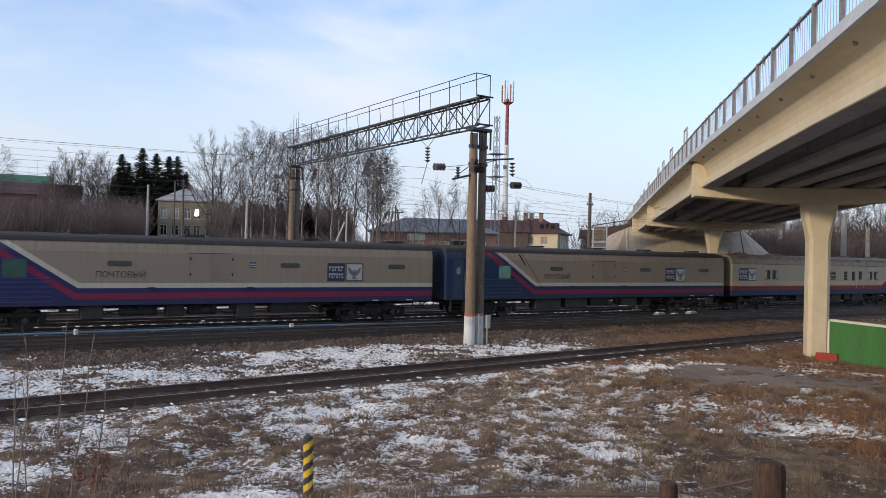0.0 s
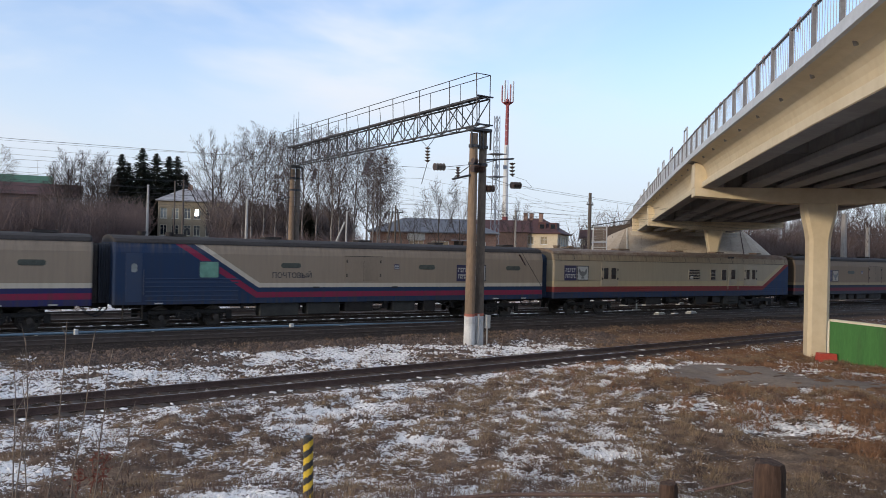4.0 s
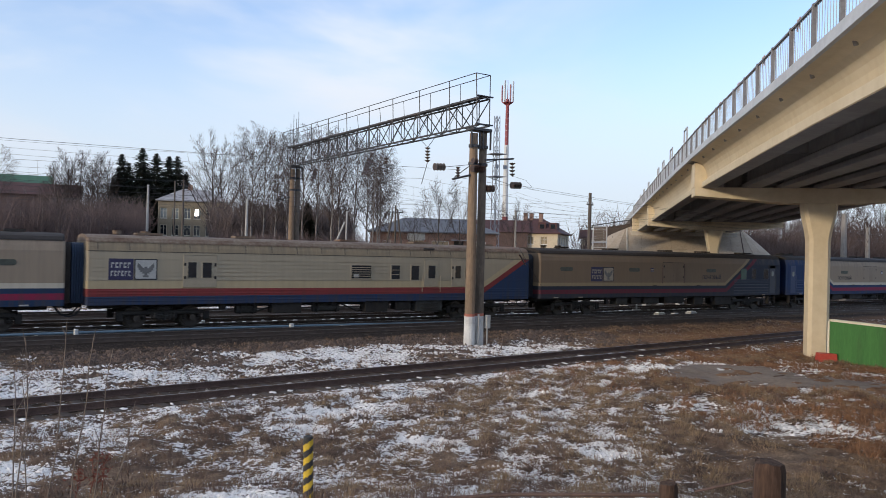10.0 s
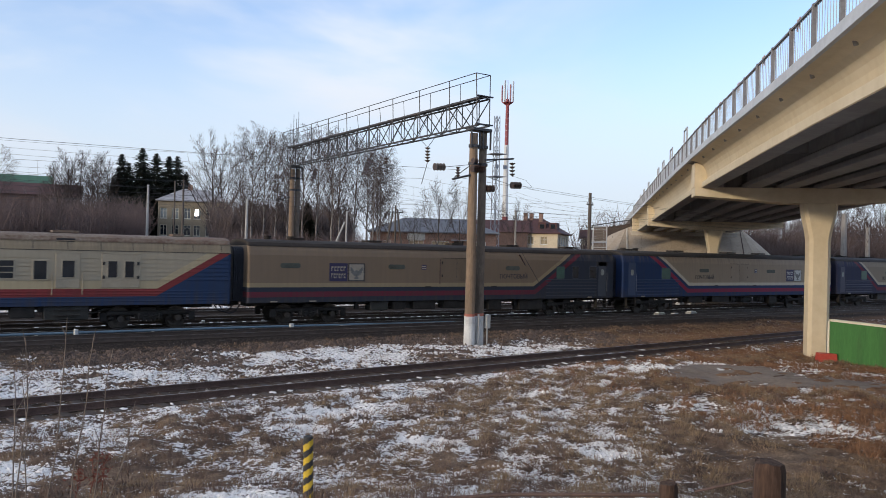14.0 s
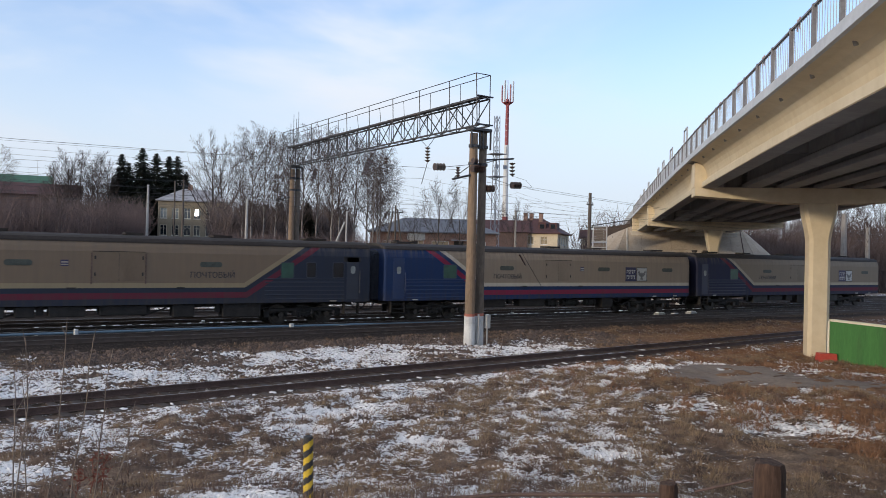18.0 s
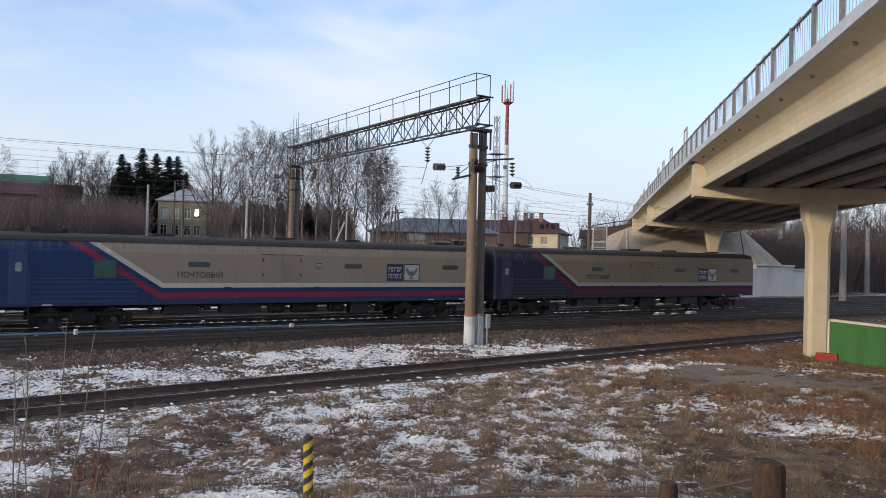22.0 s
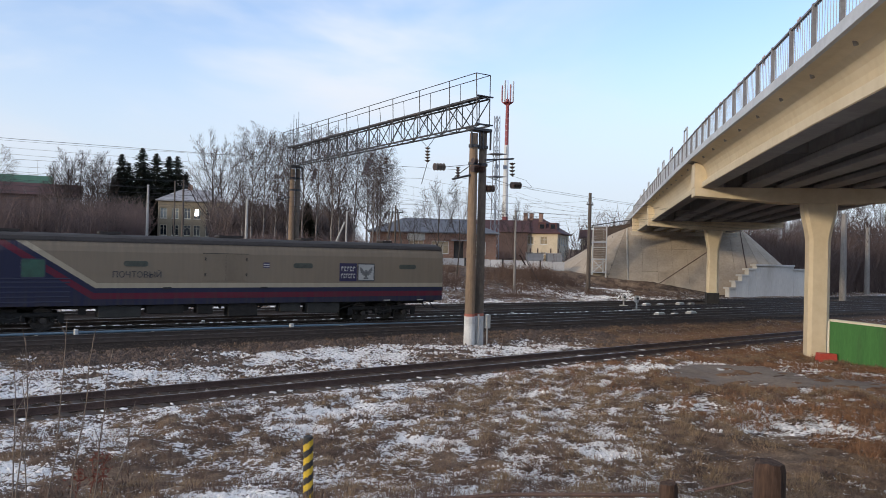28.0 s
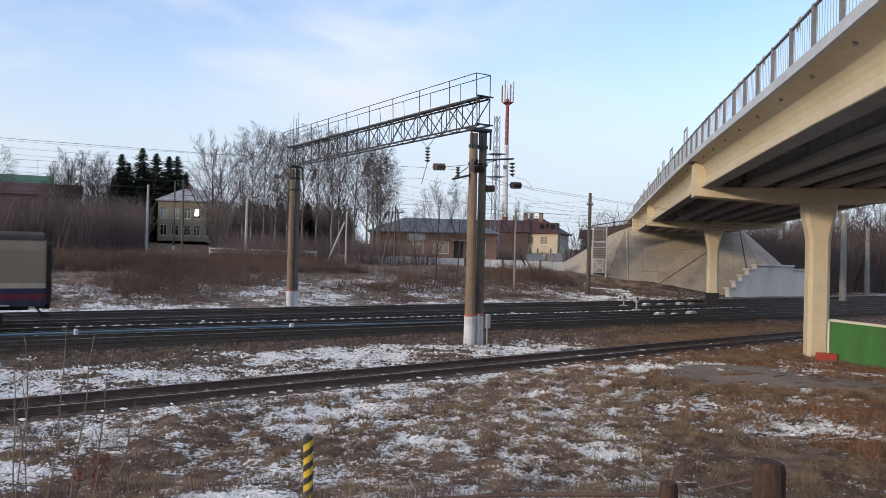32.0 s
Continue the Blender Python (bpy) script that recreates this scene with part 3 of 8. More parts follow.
def make_bridge():
    root = thing("road_bridge", "cream-painted concrete road bridge on hammerhead piers", "bridge")
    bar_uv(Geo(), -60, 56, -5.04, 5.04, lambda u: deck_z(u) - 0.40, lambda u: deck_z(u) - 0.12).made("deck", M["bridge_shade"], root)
    bar_uv(Geo(), -60, 58, -5.4, 5.4, lambda u: deck_z(u) - 0.11, lambda u: deck_z(u) - 0.02).made("roadway", M["asphalt"], root)
    for s in (1, -1):
        bar_uv(Geo(), -60, 56, s * 5.85, s * 5.95, lambda u: deck_z(u) - 0.235, deck_z).made("fascia", M["fascia"], root, "light grey edge beam")
    # girders with wide bottom flanges; the edge girders run up into the deck in a cove
    for k in range(7):
        v = 4.66 - k * 1.59
        edge = k in (0, 6)
        sg = 1 if k == 0 else -1
        for u0, u1 in ((-33, -0.62), (0.62, 31.8), (33.0, 55.6)):
            us = np.linspace(u0, u1, 13)
            vs, fs, mi = [], [], []
            for u in us:
                z0, z1 = girder_z(u), deck_z(u) - 0.41
                if edge:
                    zl, zs = z0 + 0.27, deck_z(u) - 0.22
                    cove = [(5.846, zs + 0.03), (5.62, zs - 0.02), (5.43, zs - 0.08), (5.28, zs - 0.18), (5.18, zs - 0.31), (5.11, zs - 0.47), (5.07, zs - 0.64)]
                    prof = [(sg * a, z) for a, z in cove] + [(sg * 5.055, zl + 0.2), (sg * 5.08, zl + 0.09), (sg * 5.18, zl + 0.02), (sg * 5.30, zl - 0.02), (sg * 5.30, z0 + 0.02), (sg * 5.27, z0), (sg * 4.66, z0), (sg * 4.64, z0 + 0.16), (sg * 4.82, z0 + 0.3), (sg * 4.82, z1)]
                else:
                    prof = [(v - 0.5, z1), (v - 0.2, z1 - 0.2), (v - 0.2, z0 + 0.3), (v - 0.38, z0 + 0.18), (v - 0.38, z0 + 0.02), (v - 0.36, z0), (v + 0.36, z0), (v + 0.38, z0 + 0.02), (v + 0.38, z0 + 0.18), (v + 0.2, z0 + 0.3), (v + 0.2, z1 - 0.2), (v + 0.5, z1)]
                vs += [bp(u, a, z) for a, z in prof]
            n = len(prof)
            for i in range(len(us) - 1):
                for a in range(n):
                    j = (a + 1) % n
                    fs.append((n * i + a, n * i + j, n * i + n + j, n * i + n + a))
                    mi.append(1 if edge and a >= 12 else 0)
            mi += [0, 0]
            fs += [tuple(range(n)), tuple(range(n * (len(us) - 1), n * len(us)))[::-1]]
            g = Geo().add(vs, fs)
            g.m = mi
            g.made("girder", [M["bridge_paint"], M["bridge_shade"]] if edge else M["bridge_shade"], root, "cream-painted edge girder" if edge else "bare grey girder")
        for u in (-0.35, 0.35, 32.05, 32.75):
            g = Geo()
            bar_uv(g, u - 0.22, u + 0.22, v - 0.36, v + 0.36, lambda q: girder_z(u) - 0.02, lambda q: girder_z(u) + 0.2)
            g.made("bearing_block", M["bridge_shade"], root)
    # cross beams between the girders
    for u in (-22, -11, 11, 21.5, 43):
        g = Geo()
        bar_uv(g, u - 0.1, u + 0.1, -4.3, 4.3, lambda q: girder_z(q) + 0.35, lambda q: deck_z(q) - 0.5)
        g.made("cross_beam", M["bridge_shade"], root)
    for u, zb in ((0.0, -1.0), (32.4, -0.5)):
        pier(root, u, zb)
    # railing of the near and far edge
    for s in (1, -1):
        rail_run(root, s)


def pier(root, u, zb):
    top = girder_z(u) + 0.04
    lo, mid = top - 0.72, top - 0.42
    p = Geo()
    prof = [(-5.6, mid), (-1.5, lo), (1.5, lo), (5.6, mid), (5.6, top - 0.02), (-5.6, top - 0.02)]
    a = [bp(u - 0.62, v, z) for v, z in prof]
    b = [bp(u + 0.62, v, z) for v, z in prof]
    n = len(prof)
    p.add(a + b, [tuple(range(n))[::-1], tuple(range(n, 2 * n))] + [(i, (i + 1) % n, n + (i + 1) % n, n + i) for i in range(n)])
    p.made("pier_cap", M["bridge_paint"], root)
    # end blocks that close the girder ends over the cap
    for s in (1, -1):
        g = Geo()
        bar_uv(g, u - 0.60, u + 0.60, s * 4.85, s * 5.62, lambda q: top - 0.016, lambda q: deck_z(q) - 0.30)
        g.made("end_block", M["bridge_paint"], root)
    # eight-sided column that flares under the cap
    def ring(hw, hd, z):
        c = 0.30 * hd
        return [(-hd + c, -hw), (hd - c, -hw), (hd, -hw + c), (hd, hw - c), (hd - c, hw), (-hd + c, hw), (-hd, hw - c), (-hd, -hw + c)]
    levels = [(0.46, 0.50, zb), (0.46, 0.50, lo - 1.7), (0.52, 0.50, lo - 1.3), (0.70, 0.5, lo - 0.45), (0.76, 0.5, lo + 0.004)]
    vs = []
    for hw, hd, z in levels:
        vs += [bp(u + a, v, z) for a, v in ring(hw, hd, z)]
    fs = [(8 * k + i, 8 * k + (i + 1) % 8, 8 * k + 8 + (i + 1) % 8, 8 * k + 8 + i) for k in range(len(levels) - 1) for i in range(8)]
    fs += [tuple(range(8))[::-1], tuple(range(8 * len(levels) - 8, 8 * len(levels)))]
    Geo().add(vs, fs).made("pier_column", M["bridge_paint"], root)
    if u > 10:
        g = Geo()
        bar_uv(g, u - 0.56, u + 0.56, -0.52, 0.52, lambda q: zb, lambda q: 0.75)
        g.made("plinth", M["black"], root, "dark grey plinth")


def rail_run(root, s):
    v = s * 5.82
    step, h = 1.88, 0.965
    us = np.arange(-45.98, 55.5, step)
    bar_uv(Geo(), us[0], us[-1], v - 0.035, v + 0.035, lambda u: deck_z(u) + h - 0.045, lambda u: deck_z(u) + h, 1.75).made("handrail", M["railing_dark"], root)
    bar_uv(Geo(), us[0], us[-1], v - 0.02, v + 0.02, lambda u: deck_z(u) + 0.08, lambda u: deck_z(u) + 0.11, 1.75).made("bottom_rail", M["rail_paint"], root)
    for u in us:
        g = Geo()
        bar_uv(g, u - 0.05, u + 0.05, v - 0.05, v + 0.05, lambda q: deck_z(u) - 0.02, lambda q: deck_z(u) + h + 0.02)
        g.made("railing_post", M["railing_dark"], root)
    # far-side edge slab that closes the deck over the cove
    bar_uv(Geo(), -60, 56, s * 5.05, s * 5.846, lambda u: deck_z(u) - 0.18, lambda u: deck_z(u) - 0.125).made("edge_slab", M["bridge_shade"], root)
    if s < 0:
        return
    for u in np.arange(-26.2, 30.0, 2.9):
        Geo().tube(bp(u, v - 0.28, deck_z(u) - 0.33), bp(u, v - 0.22, deck_z(u) - 0.12), 0.045, n=8).made("scupper", M["bridge_shade"], root, "short grey drain pipe")
    # small faded bracket frames on every other post
    for u in us[2::2]:
        if -28 < u < 2:
            g = Geo()
            z = deck_z(u) + h
            for q, w, z0, z1 in ((-0.22, 0.03, -0.12, 0.16), (0.0, 0.03, -0.12, 0.16), (-0.22, 0.25, 0.10, 0.14), (-0.22, 0.25, -0.04, 0.0)):
                bar_uv(g, u - 0.2 + q, u - 0.2 + q + w, v - 0.09, v - 0.06, lambda t: z + z0, lambda t: z + z1)
            g.made("bracket_frame", M["bracket_pink"], root, "faded pink bracket frame")
    rest, proto = Geo(), None
    for a in us[:-1]:
        for k in range(1, 10):
            u = a + step * k / 10
            if -27.5 < u < 0:
                if proto is None:
                    proto = Geo().tube((0, 0, 0.1), (0, 0, h - 0.05), 0.0075, n=6).made("baluster", M["rail_paint"], root, at=Matrix.Translation(bp(u, v, deck_z(u))))
                else:
                    share(proto, Matrix.Translation(bp(u, v, deck_z(u))), root)
            else:
                rest.tube(bp(u, v, deck_z(u) + 0.1), bp(u, v, deck_z(u) + h - 0.05), 0.008, n=4)
    tagged(rest.made("baluster_rest", M["rail_paint"], root), kind="stuff")
    # tall screen frames over the tracks
    for u, tall in ((1.0, 1.66), (8.4, 1.62), (13.9, 1.5), (18.0, 1.5), (28.0, 1.42), (34.2, 1.36), (39.6, 1.25)):
        g = Geo()
        z = deck_z(u)
        for du in (0.0, 1.2):
            bar_uv(g, u + du, u + du + 0.07, v - 0.04, v + 0.04, lambda q: z, lambda q: z + tall)
        bar_uv(g, u, u + 1.27, v - 0.03, v + 0.03, lambda q: z + tall - 0.06, lambda q: z + tall)
        g.made("screen_frame", M["rail_paint"], root)


M["bracket_pink"] = surf("faded_pink_paint", (0.50, 0.38, 0.36), (0.62, 0.50, 0.47), 4.0, 0.7)
M["asphalt"] = surf("asphalt", (0.04, 0.04, 0.042), (0.065, 0.065, 0.066), 3.0, 0.9)
make_bridge()


# ---- portal gantry over the tracks ----
GX, GN, GF = 20.6, 28.55, 49.7


def concrete_mast(root, x, y, z0, z1, r0, r1, band, mat="mast"):
    m = Geo().tube((x, y, z0 + band + 0.12), (x, y, z1), r0, r1, 14).made("mast_post", M[mat], root, smooth=False)
    Geo().tube((x, y, z0 - 0.6), (x, y, z0 + band), r0 * 1.12, r0 * 1.06, 14).made("post_base", M["mast_white"], root, "whitewashed foot")
    Geo().tube((x, y, z0 + band), (x, y, z0 + band + 0.12), r0 * 1.04, r0 * 1.03, 14).made("post_band", M["mast_red"], root, "faded red band")
    return m


def disc_string(root, top, n, drop, r=0.13):
    """A hanging chain of insulator discs."""
    x, y, z = top
    g = Geo().tube((x, y, z), (x + drop[0] * n, y + drop[1] * n, z + drop[2] * n), 0.018, n=6)
    d = Vector(drop)
    for k in range(n):
        c = Vector(top) + d * (k + 0.5)
        g.tube(c - d.normalized() * 0.05, c + d.normalized() * 0.04, r, r * 0.35, 12)
    return g.made("insulator_string", M["insulator"], root, "brown glazed insulator discs")


def make_gantry():
    root = thing("portal_gantry", "dark steel lattice portal gantry on paired concrete masts", "gantry")
    concrete_mast(root, GX - 0.29, GN, -0.45, 9.05, 0.235, 0.185, 1.25)
    concrete_mast(root, GX + 0.32, GN + 0.12, -0.45, 9.15, 0.205, 0.175, 1.25, "mast_dark")
    concrete_mast(root, GX - 0.28, GF, -0.25, 9.1, 0.21, 0.16, 1.05)
    concrete_mast(root, GX + 0.14, GF + 0.05, -0.25, 9.1, 0.19, 0.16, 1.05, "mast_dark")
    # steel collars, side bars and head plates
    for y, x1, x2 in ((GN, GX - 0.29, GX + 0.30), (GF, GX - 0.28, GX + 0.14)):
        Geo().box(x1 - 0.24, y - 0.26, 9.17, x2 + 0.26, y + 0.30, 9.30, 0.02).made("head_plate", M["gantry"], root)
        for z in (7.62, 8.42):
            for x, dy in ((x1, 0.0), (x2, 0.1)):
                Geo().tube((x, y + dy, z), (x, y + dy, z + 0.12), 0.235, n=12).made("collar", M["gantry"], root)
        for x in (x1 - 0.235, x1 + 0.215, x2 - 0.19, x2 + 0.23):
            Geo().box(x - 0.025, y - 0.2, 8.35, x + 0.025, y - 0.12, 9.17).made("side_bar", M["gantry"], root)
    Geo().box(GX + 0.46, GN - 0.30, 0.25, GX + 0.68, GN - 0.1, 0.85, 0.02).made("cabinet", M["pale_grey"], root, "small grey switch box")
    Geo().tube((GX + 0.55, GN - 0.2, -0.5), (GX + 0.55, GN - 0.2, 0.25), 0.035, n=8).made("cable_pipe", M["pale_grey"], root)
    Geo().tube((GX + 0.06, GN - 0.2, -0.5), (GX + 0.06, GN - 0.2, 0.9), 0.045, n=8).made("cable_pipe", M["pale_grey"], root)
    y0, y1, xa, xb, zlo, zhi = GN - 0.35, GF + 0.95, GX - 0.28, GX + 0.30, 9.37, 10.59
    for x in (xa, xb):
        Geo().box(x - 0.036, y0, zlo, x + 0.036, y1, zlo + 0.075, 0.01).made("chord", M["gantry"], root)
        Geo().box(x - 0.036, y0, zhi, x + 0.036, y1, zhi + 0.075, 0.01).made("chord", M["gantry"], root)
    n = 17
    st = (y1 - y0) / n
    for k in range(n + 1):
        y = y0 + st * k
        for x in (xa, xb):
            Geo().tube((x, y, zlo + 0.05), (x, y, zhi), 0.023, n=4).made("upright", M["gantry"], root)
            if k < n:
                a, b = (zlo + 0.05, zhi) if k % 2 else (zhi, zlo + 0.05)
                Geo().tube((x, y, a), (x, y + st, b), 0.026, n=4).made("diagonal", M["gantry"], root)
                if x == xa:
                    Geo().tube((x, y, b), (x, y + st, a), 0.012, n=4).made("counter_brace", M["gantry"], root)
        for z in (zlo + 0.045, zhi + 0.045):
            Geo().tube((xa, y, z), (xb, y, z), 0.026, n=4).made("cross_bar", M["gantry"], root)
        if k < n:
            for z in (zlo + 0.045, zhi + 0.045):
                Geo().tube((xa, y, z), (xb, y + st, z), 0.02, n=4).made("lacing", M["gantry"], root)
    # walkway with a handrail; the outer posts run down to the lower chord
    top = zhi + 0.1
    for x in (GX - 0.12, GX + 0.14):
        Geo().box(x - 0.09, y0 - 0.1, top, x + 0.09, y1 + 0.3, top + 0.03).made("walkway_plank", M["gantry"], root)
    rail, xl = 11.70, xa - 0.2
    ends = y1 + 0.4
    rnd = random.Random(6)
    for x in (xl, xb):
        Geo().tube((x, y0, rail), (x, ends, rail), 0.02, n=6).made("handrail", M["gantry"], root)
    for k in range(10):
        y = (y0, 30.38, 33.06, 35.74, 38.4, 41.2, 43.7, 46.3, 48.5, ends)[k]
        Geo().tube((xl, y, rail), (xl + (0.1 if k < 9 else 0.0), y, (9.4 if k < 9 else 9.5)), 0.024, n=6).made("railing_post", M["gantry"], root)
        if k:
            Geo().tube((xb, y + 0.2, rail), (xb, y + 0.2 + rnd.uniform(-0.3, 0.05), top), 0.015, n=6).made("railing_post", M["gantry"], root)
    Geo().tube((xb, y0, rail), (xb, y0, zlo), 0.022, n=6).made("railing_post", M["gantry"], root)
    for y in (y0, ends):
        Geo().tube((xl, y, rail), (xb, y, rail), 0.02, n=6).made("handrail", M["gantry"], root)
    for y in (y0 - 0.02, y1):
        for z in (zlo + 0.04, zhi + 0.09):
            Geo().box(xa - 0.16, y - 0.04, z, xb + 0.16, y + 0.04, z + 0.06).made("end_beam", M["gantry"], root)
    # lightning rods on the far mast
    for dx, h in ((-0.35, 12.2), (-0.15, 12.9), (0.05, 12.6), (0.2, 13.1)):
        Geo().tube((GX + dx, GF + 0.3, 9.2), (GX + dx, GF + 0.3, h), 0.016, n=4).made("rod", M["gantry"], root)
    # brackets and insulators on the masts
    for y in (GN, GF):
        Geo().tube((GX - 1.45, y - 0.05, 6.9), (GX - 0.2, y - 0.05, 7.22), 0.045, n=6).made("bracket", M["gantry"], root)
        Geo().tube((GX - 1.3, y, 7.0), (GX - 0.3, y, 7.7), 0.022, n=5).made("bracket_strut", M["gantry"], root)
        disc_string(root, (GX - 1.12, y, 7.48), 4, (0, 0, -0.12), 0.12)
    Geo().tube((GX + 0.3, GN - 0.05, 7.9), (GX + 1.98, GN - 0.05, 8.1), 0.04, n=6).made("bracket", M["gantry"], root)
    Geo().tube((GX + 0.3, GN - 0.05, 7.75), (GX + 1.1, GN - 0.05, 7.98), 0.02, n=5).made("bracket_strut", M["gantry"], root)
    disc_string(root, (GX + 1.9, GN - 0.05, 7.92), 4, (0.005, 0, -0.165), 0.15)
    for dx in (-0.55, -0.24):
        disc_string(root, (GX + dx, GN - 0.28, 7.42), 4, (0.11, 0, 0.01), 0.16)
    disc_string(root, (GX - 0.55, GN - 0.26, 7.78), 2, (0.2, 0, 0.01), 0.14)
    for top_at, k in (((18.22, GN, 7.38), 4), ((22.52, GN, 6.86), 4), ((21.03, GN - 0.1, 6.6), 3)):
        disc_string(root, top_at, k, (0.155, 0, 0.008), 0.17)
    Geo().line([(18.85, GN, 7.42), (19.6, GN, 7.55), (20.1, GN, 7.62)], 0.012, 5).made("jumper", M["wire"], root)
    Geo().line([(20.9, GN, 7.2), (21.6, GN, 7.05), (22.5, GN, 6.87)], 0.012, 5).made("jumper", M["wire"], root)
    Geo().line([(22.55, GN, 7.3), (23.4, GN, 7.15), (23.9, GN, 6.75), (23.2, GN, 6.86)], 0.008, 5).made("jumper", M["wire"], root)
    # strings hung from the truss, with a rod down to the messenger wire
    for y, z, n_, lean, foot in ((32.92, 8.9, 5, 0.0, (33.43, 7.1)), (37.15, 8.75, 2, 0.0, (37.1, 7.6)), (39.0, 8.78, 5, 0.17, (40.1, 7.5)), (46.35, 8.85, 5, 0.17, (47.4, 7.5))):
        g = Geo()
        for dy in (-0.75, 0.75):
            g.tube((GX, y + dy, zlo), (GX, y, z), 0.013, n=4)
        g.made("hanger", M["wire"], root)
        disc_string(root, (GX, y, z), n_, (0, lean, -0.155), 0.15)
        Geo().tube((GX, y + lean * n_, z - 0.155 * n_), (GX, foot[0], foot[1]), 0.018, n=5).made("dropper", M["wire"], root)


make_gantry()

# ---- mail train ----
CAR = 24.54


def livery(name, beige, blue, red, white, mirror, style):
    """Painted bands that turn up along a slanted line near one end."""
    m, nt, bs = nodes_of(name)
    co = nt.nodes.new("ShaderNodeTexCoord").outputs["Object"]
    sep = nt.nodes.new("ShaderNodeSeparateXYZ")
    nt.links.new(co, sep.inputs["Vector"])
    u, z = sep.outputs["X"], sep.outputs["Z"]
    if mirror:
        u = calc(nt, 'SUBTRACT', CAR, u)
    bend, k, c = (6.85, 1.537, 0.56) if style == "slant" else (3.55, 1.70, 0.62)
    line = calc(nt, 'SUBTRACT', bend + 1.78 * k, calc(nt, 'MULTIPLY', z, k))
    q = calc(nt, 'ADD', calc(nt, 'MULTIPLY', calc(nt, 'SUBTRACT', u, line), c), 1.78)
    q = calc(nt, 'MINIMUM', q, z)
    big = noise_node(nt, 0.7, 6.0, 0.65, stretch=(1, 1, 0.5)).outputs["Fac"]
    streak = noise_node(nt, 2.4, 4.0, 0.6, stretch=(3.0, 1, 0.18)).outputs["Fac"]

    def shade(colour, amount):
        return mixed(nt, ramp(nt, calc(nt, 'ADD', calc(nt, 'MULTIPLY', big, 0.5), calc(nt, 'MULTIPLY', streak, 0.5)), 0.36, 0.66), colour, tuple(x * amount + 0.012 for x in colour))
    col = shade(blue, 0.68)

    def band(lo, hi, colour, base):
        f = calc(nt, 'MULTIPLY', calc(nt, 'GREATER_THAN', q, lo), calc(nt, 'LESS_THAN', q, hi)) if hi else calc(nt, 'GREATER_THAN', q, lo)
        return mixed(nt, f, base, colour)
    if style == "slant":
        col = band(1.34, 1.60, shade(red, 0.75), col)
        col = band(1.81, 2.02, shade(white, 0.82), col)
        col = band(2.02, None, shade(beige, 0.80), col)
    else:
        col = band(1.45, 1.78, shade(red, 0.75), col)
        col = band(1.78, 2.12, shade(white, 0.82), col)
        col = band(2.12, None, shade(beige, 0.84), col)
        col = mixed(nt, calc(nt, 'GREATER_THAN', z, 3.37), col, shade((0.30, 0.235, 0.15), 0.7))
    # grime along the lower edge and soot from the roof, uneven
    grime = calc(nt, 'MULTIPLY', ramp(nt, z, 1.75, 1.1), ramp(nt, streak, 0.35, 0.7))
    col = mixed(nt, calc(nt, 'MULTIPLY', grime, 0.6), col, (0.06, 0.05, 0.042))
    soot = calc(nt, 'MULTIPLY', ramp(nt, z, 3.2, 3.75), ramp(nt, streak, 0.4, 0.68))
    col = mixed(nt, calc(nt, 'MULTIPLY', soot, 0.5), col, (0.16, 0.13, 0.10))
    nt.links.new(col, bs.inputs["Base Color"])
    bs.inputs["Roughness"].default_value = 0.7
    bs.inputs["Specular IOR Level"].default_value = 0.25
    bumped(nt, bs, big, 0.10, 0.02)
    return m


SIDE = [(-1.5, 1.08), (-1.5, 2.0), (-1.5, 3.34), (-1.45, 3.56), (-1.37, 3.77)]
ROOF = [(-1.41, 3.745), (-1.395, 3.80), (-1.29, 3.93), (-1.0, 4.01), (-0.5, 4.07), (0.0, 4.09)]


def closed_profile(half, low=None):
    return half + [(-a, b) for a, b in reversed(half) if a != 0]


def lettering(words, size, parent, at, mat):
    cu = bpy.data.curves.new("lettering", 'FONT')
    cu.body, cu.size, cu.extrude = words, size, 0.004
    tmp = new("tmp_lettering", cu)
    bpy.context.view_layer.update()
    me = bpy.data.meshes.new_from_object(tmp.evaluated_get(bpy.context.evaluated_depsgraph_get()))
    bpy.data.objects.remove(tmp)
    bpy.data.curves.remove(cu)
    me.name = "lettering"
    me.materials.clear()
    me.materials.append(mat)
    xs = [v.co.x for v in me.vertices]
    ob = new("lettering", me)
    ob.parent = parent
    ob.matrix_basis = at
    return ob, max(xs) - min(xs)


def round_rect(g, x0, z0, x1, z1, y0, y1, r, n=4, mi=0):
    """A slab in the side's plane with rounded corners, from depth y0 out to y1."""
    pts = []
    for cx, cz, a0 in ((x1 - r, z1 - r, 0), (x0 + r, z1 - r, 90), (x0 + r, z0 + r, 180), (x1 - r, z0 + r, 270)):
        for k in range(n + 1):
            a = radians(a0 + 90 * k / n)
            pts.append((cx + r * math.cos(a), cz + r * math.sin(a)))
    m = len(pts)
    g.add([(x, y0, z) for x, z in pts] + [(x, y1, z) for x, z in pts], [tuple(range(m)), tuple(range(m, 2 * m))[::-1]] + [(i, (i + 1) % m, m + (i + 1) % m, m + i) for i in range(m)], mi)
    return g


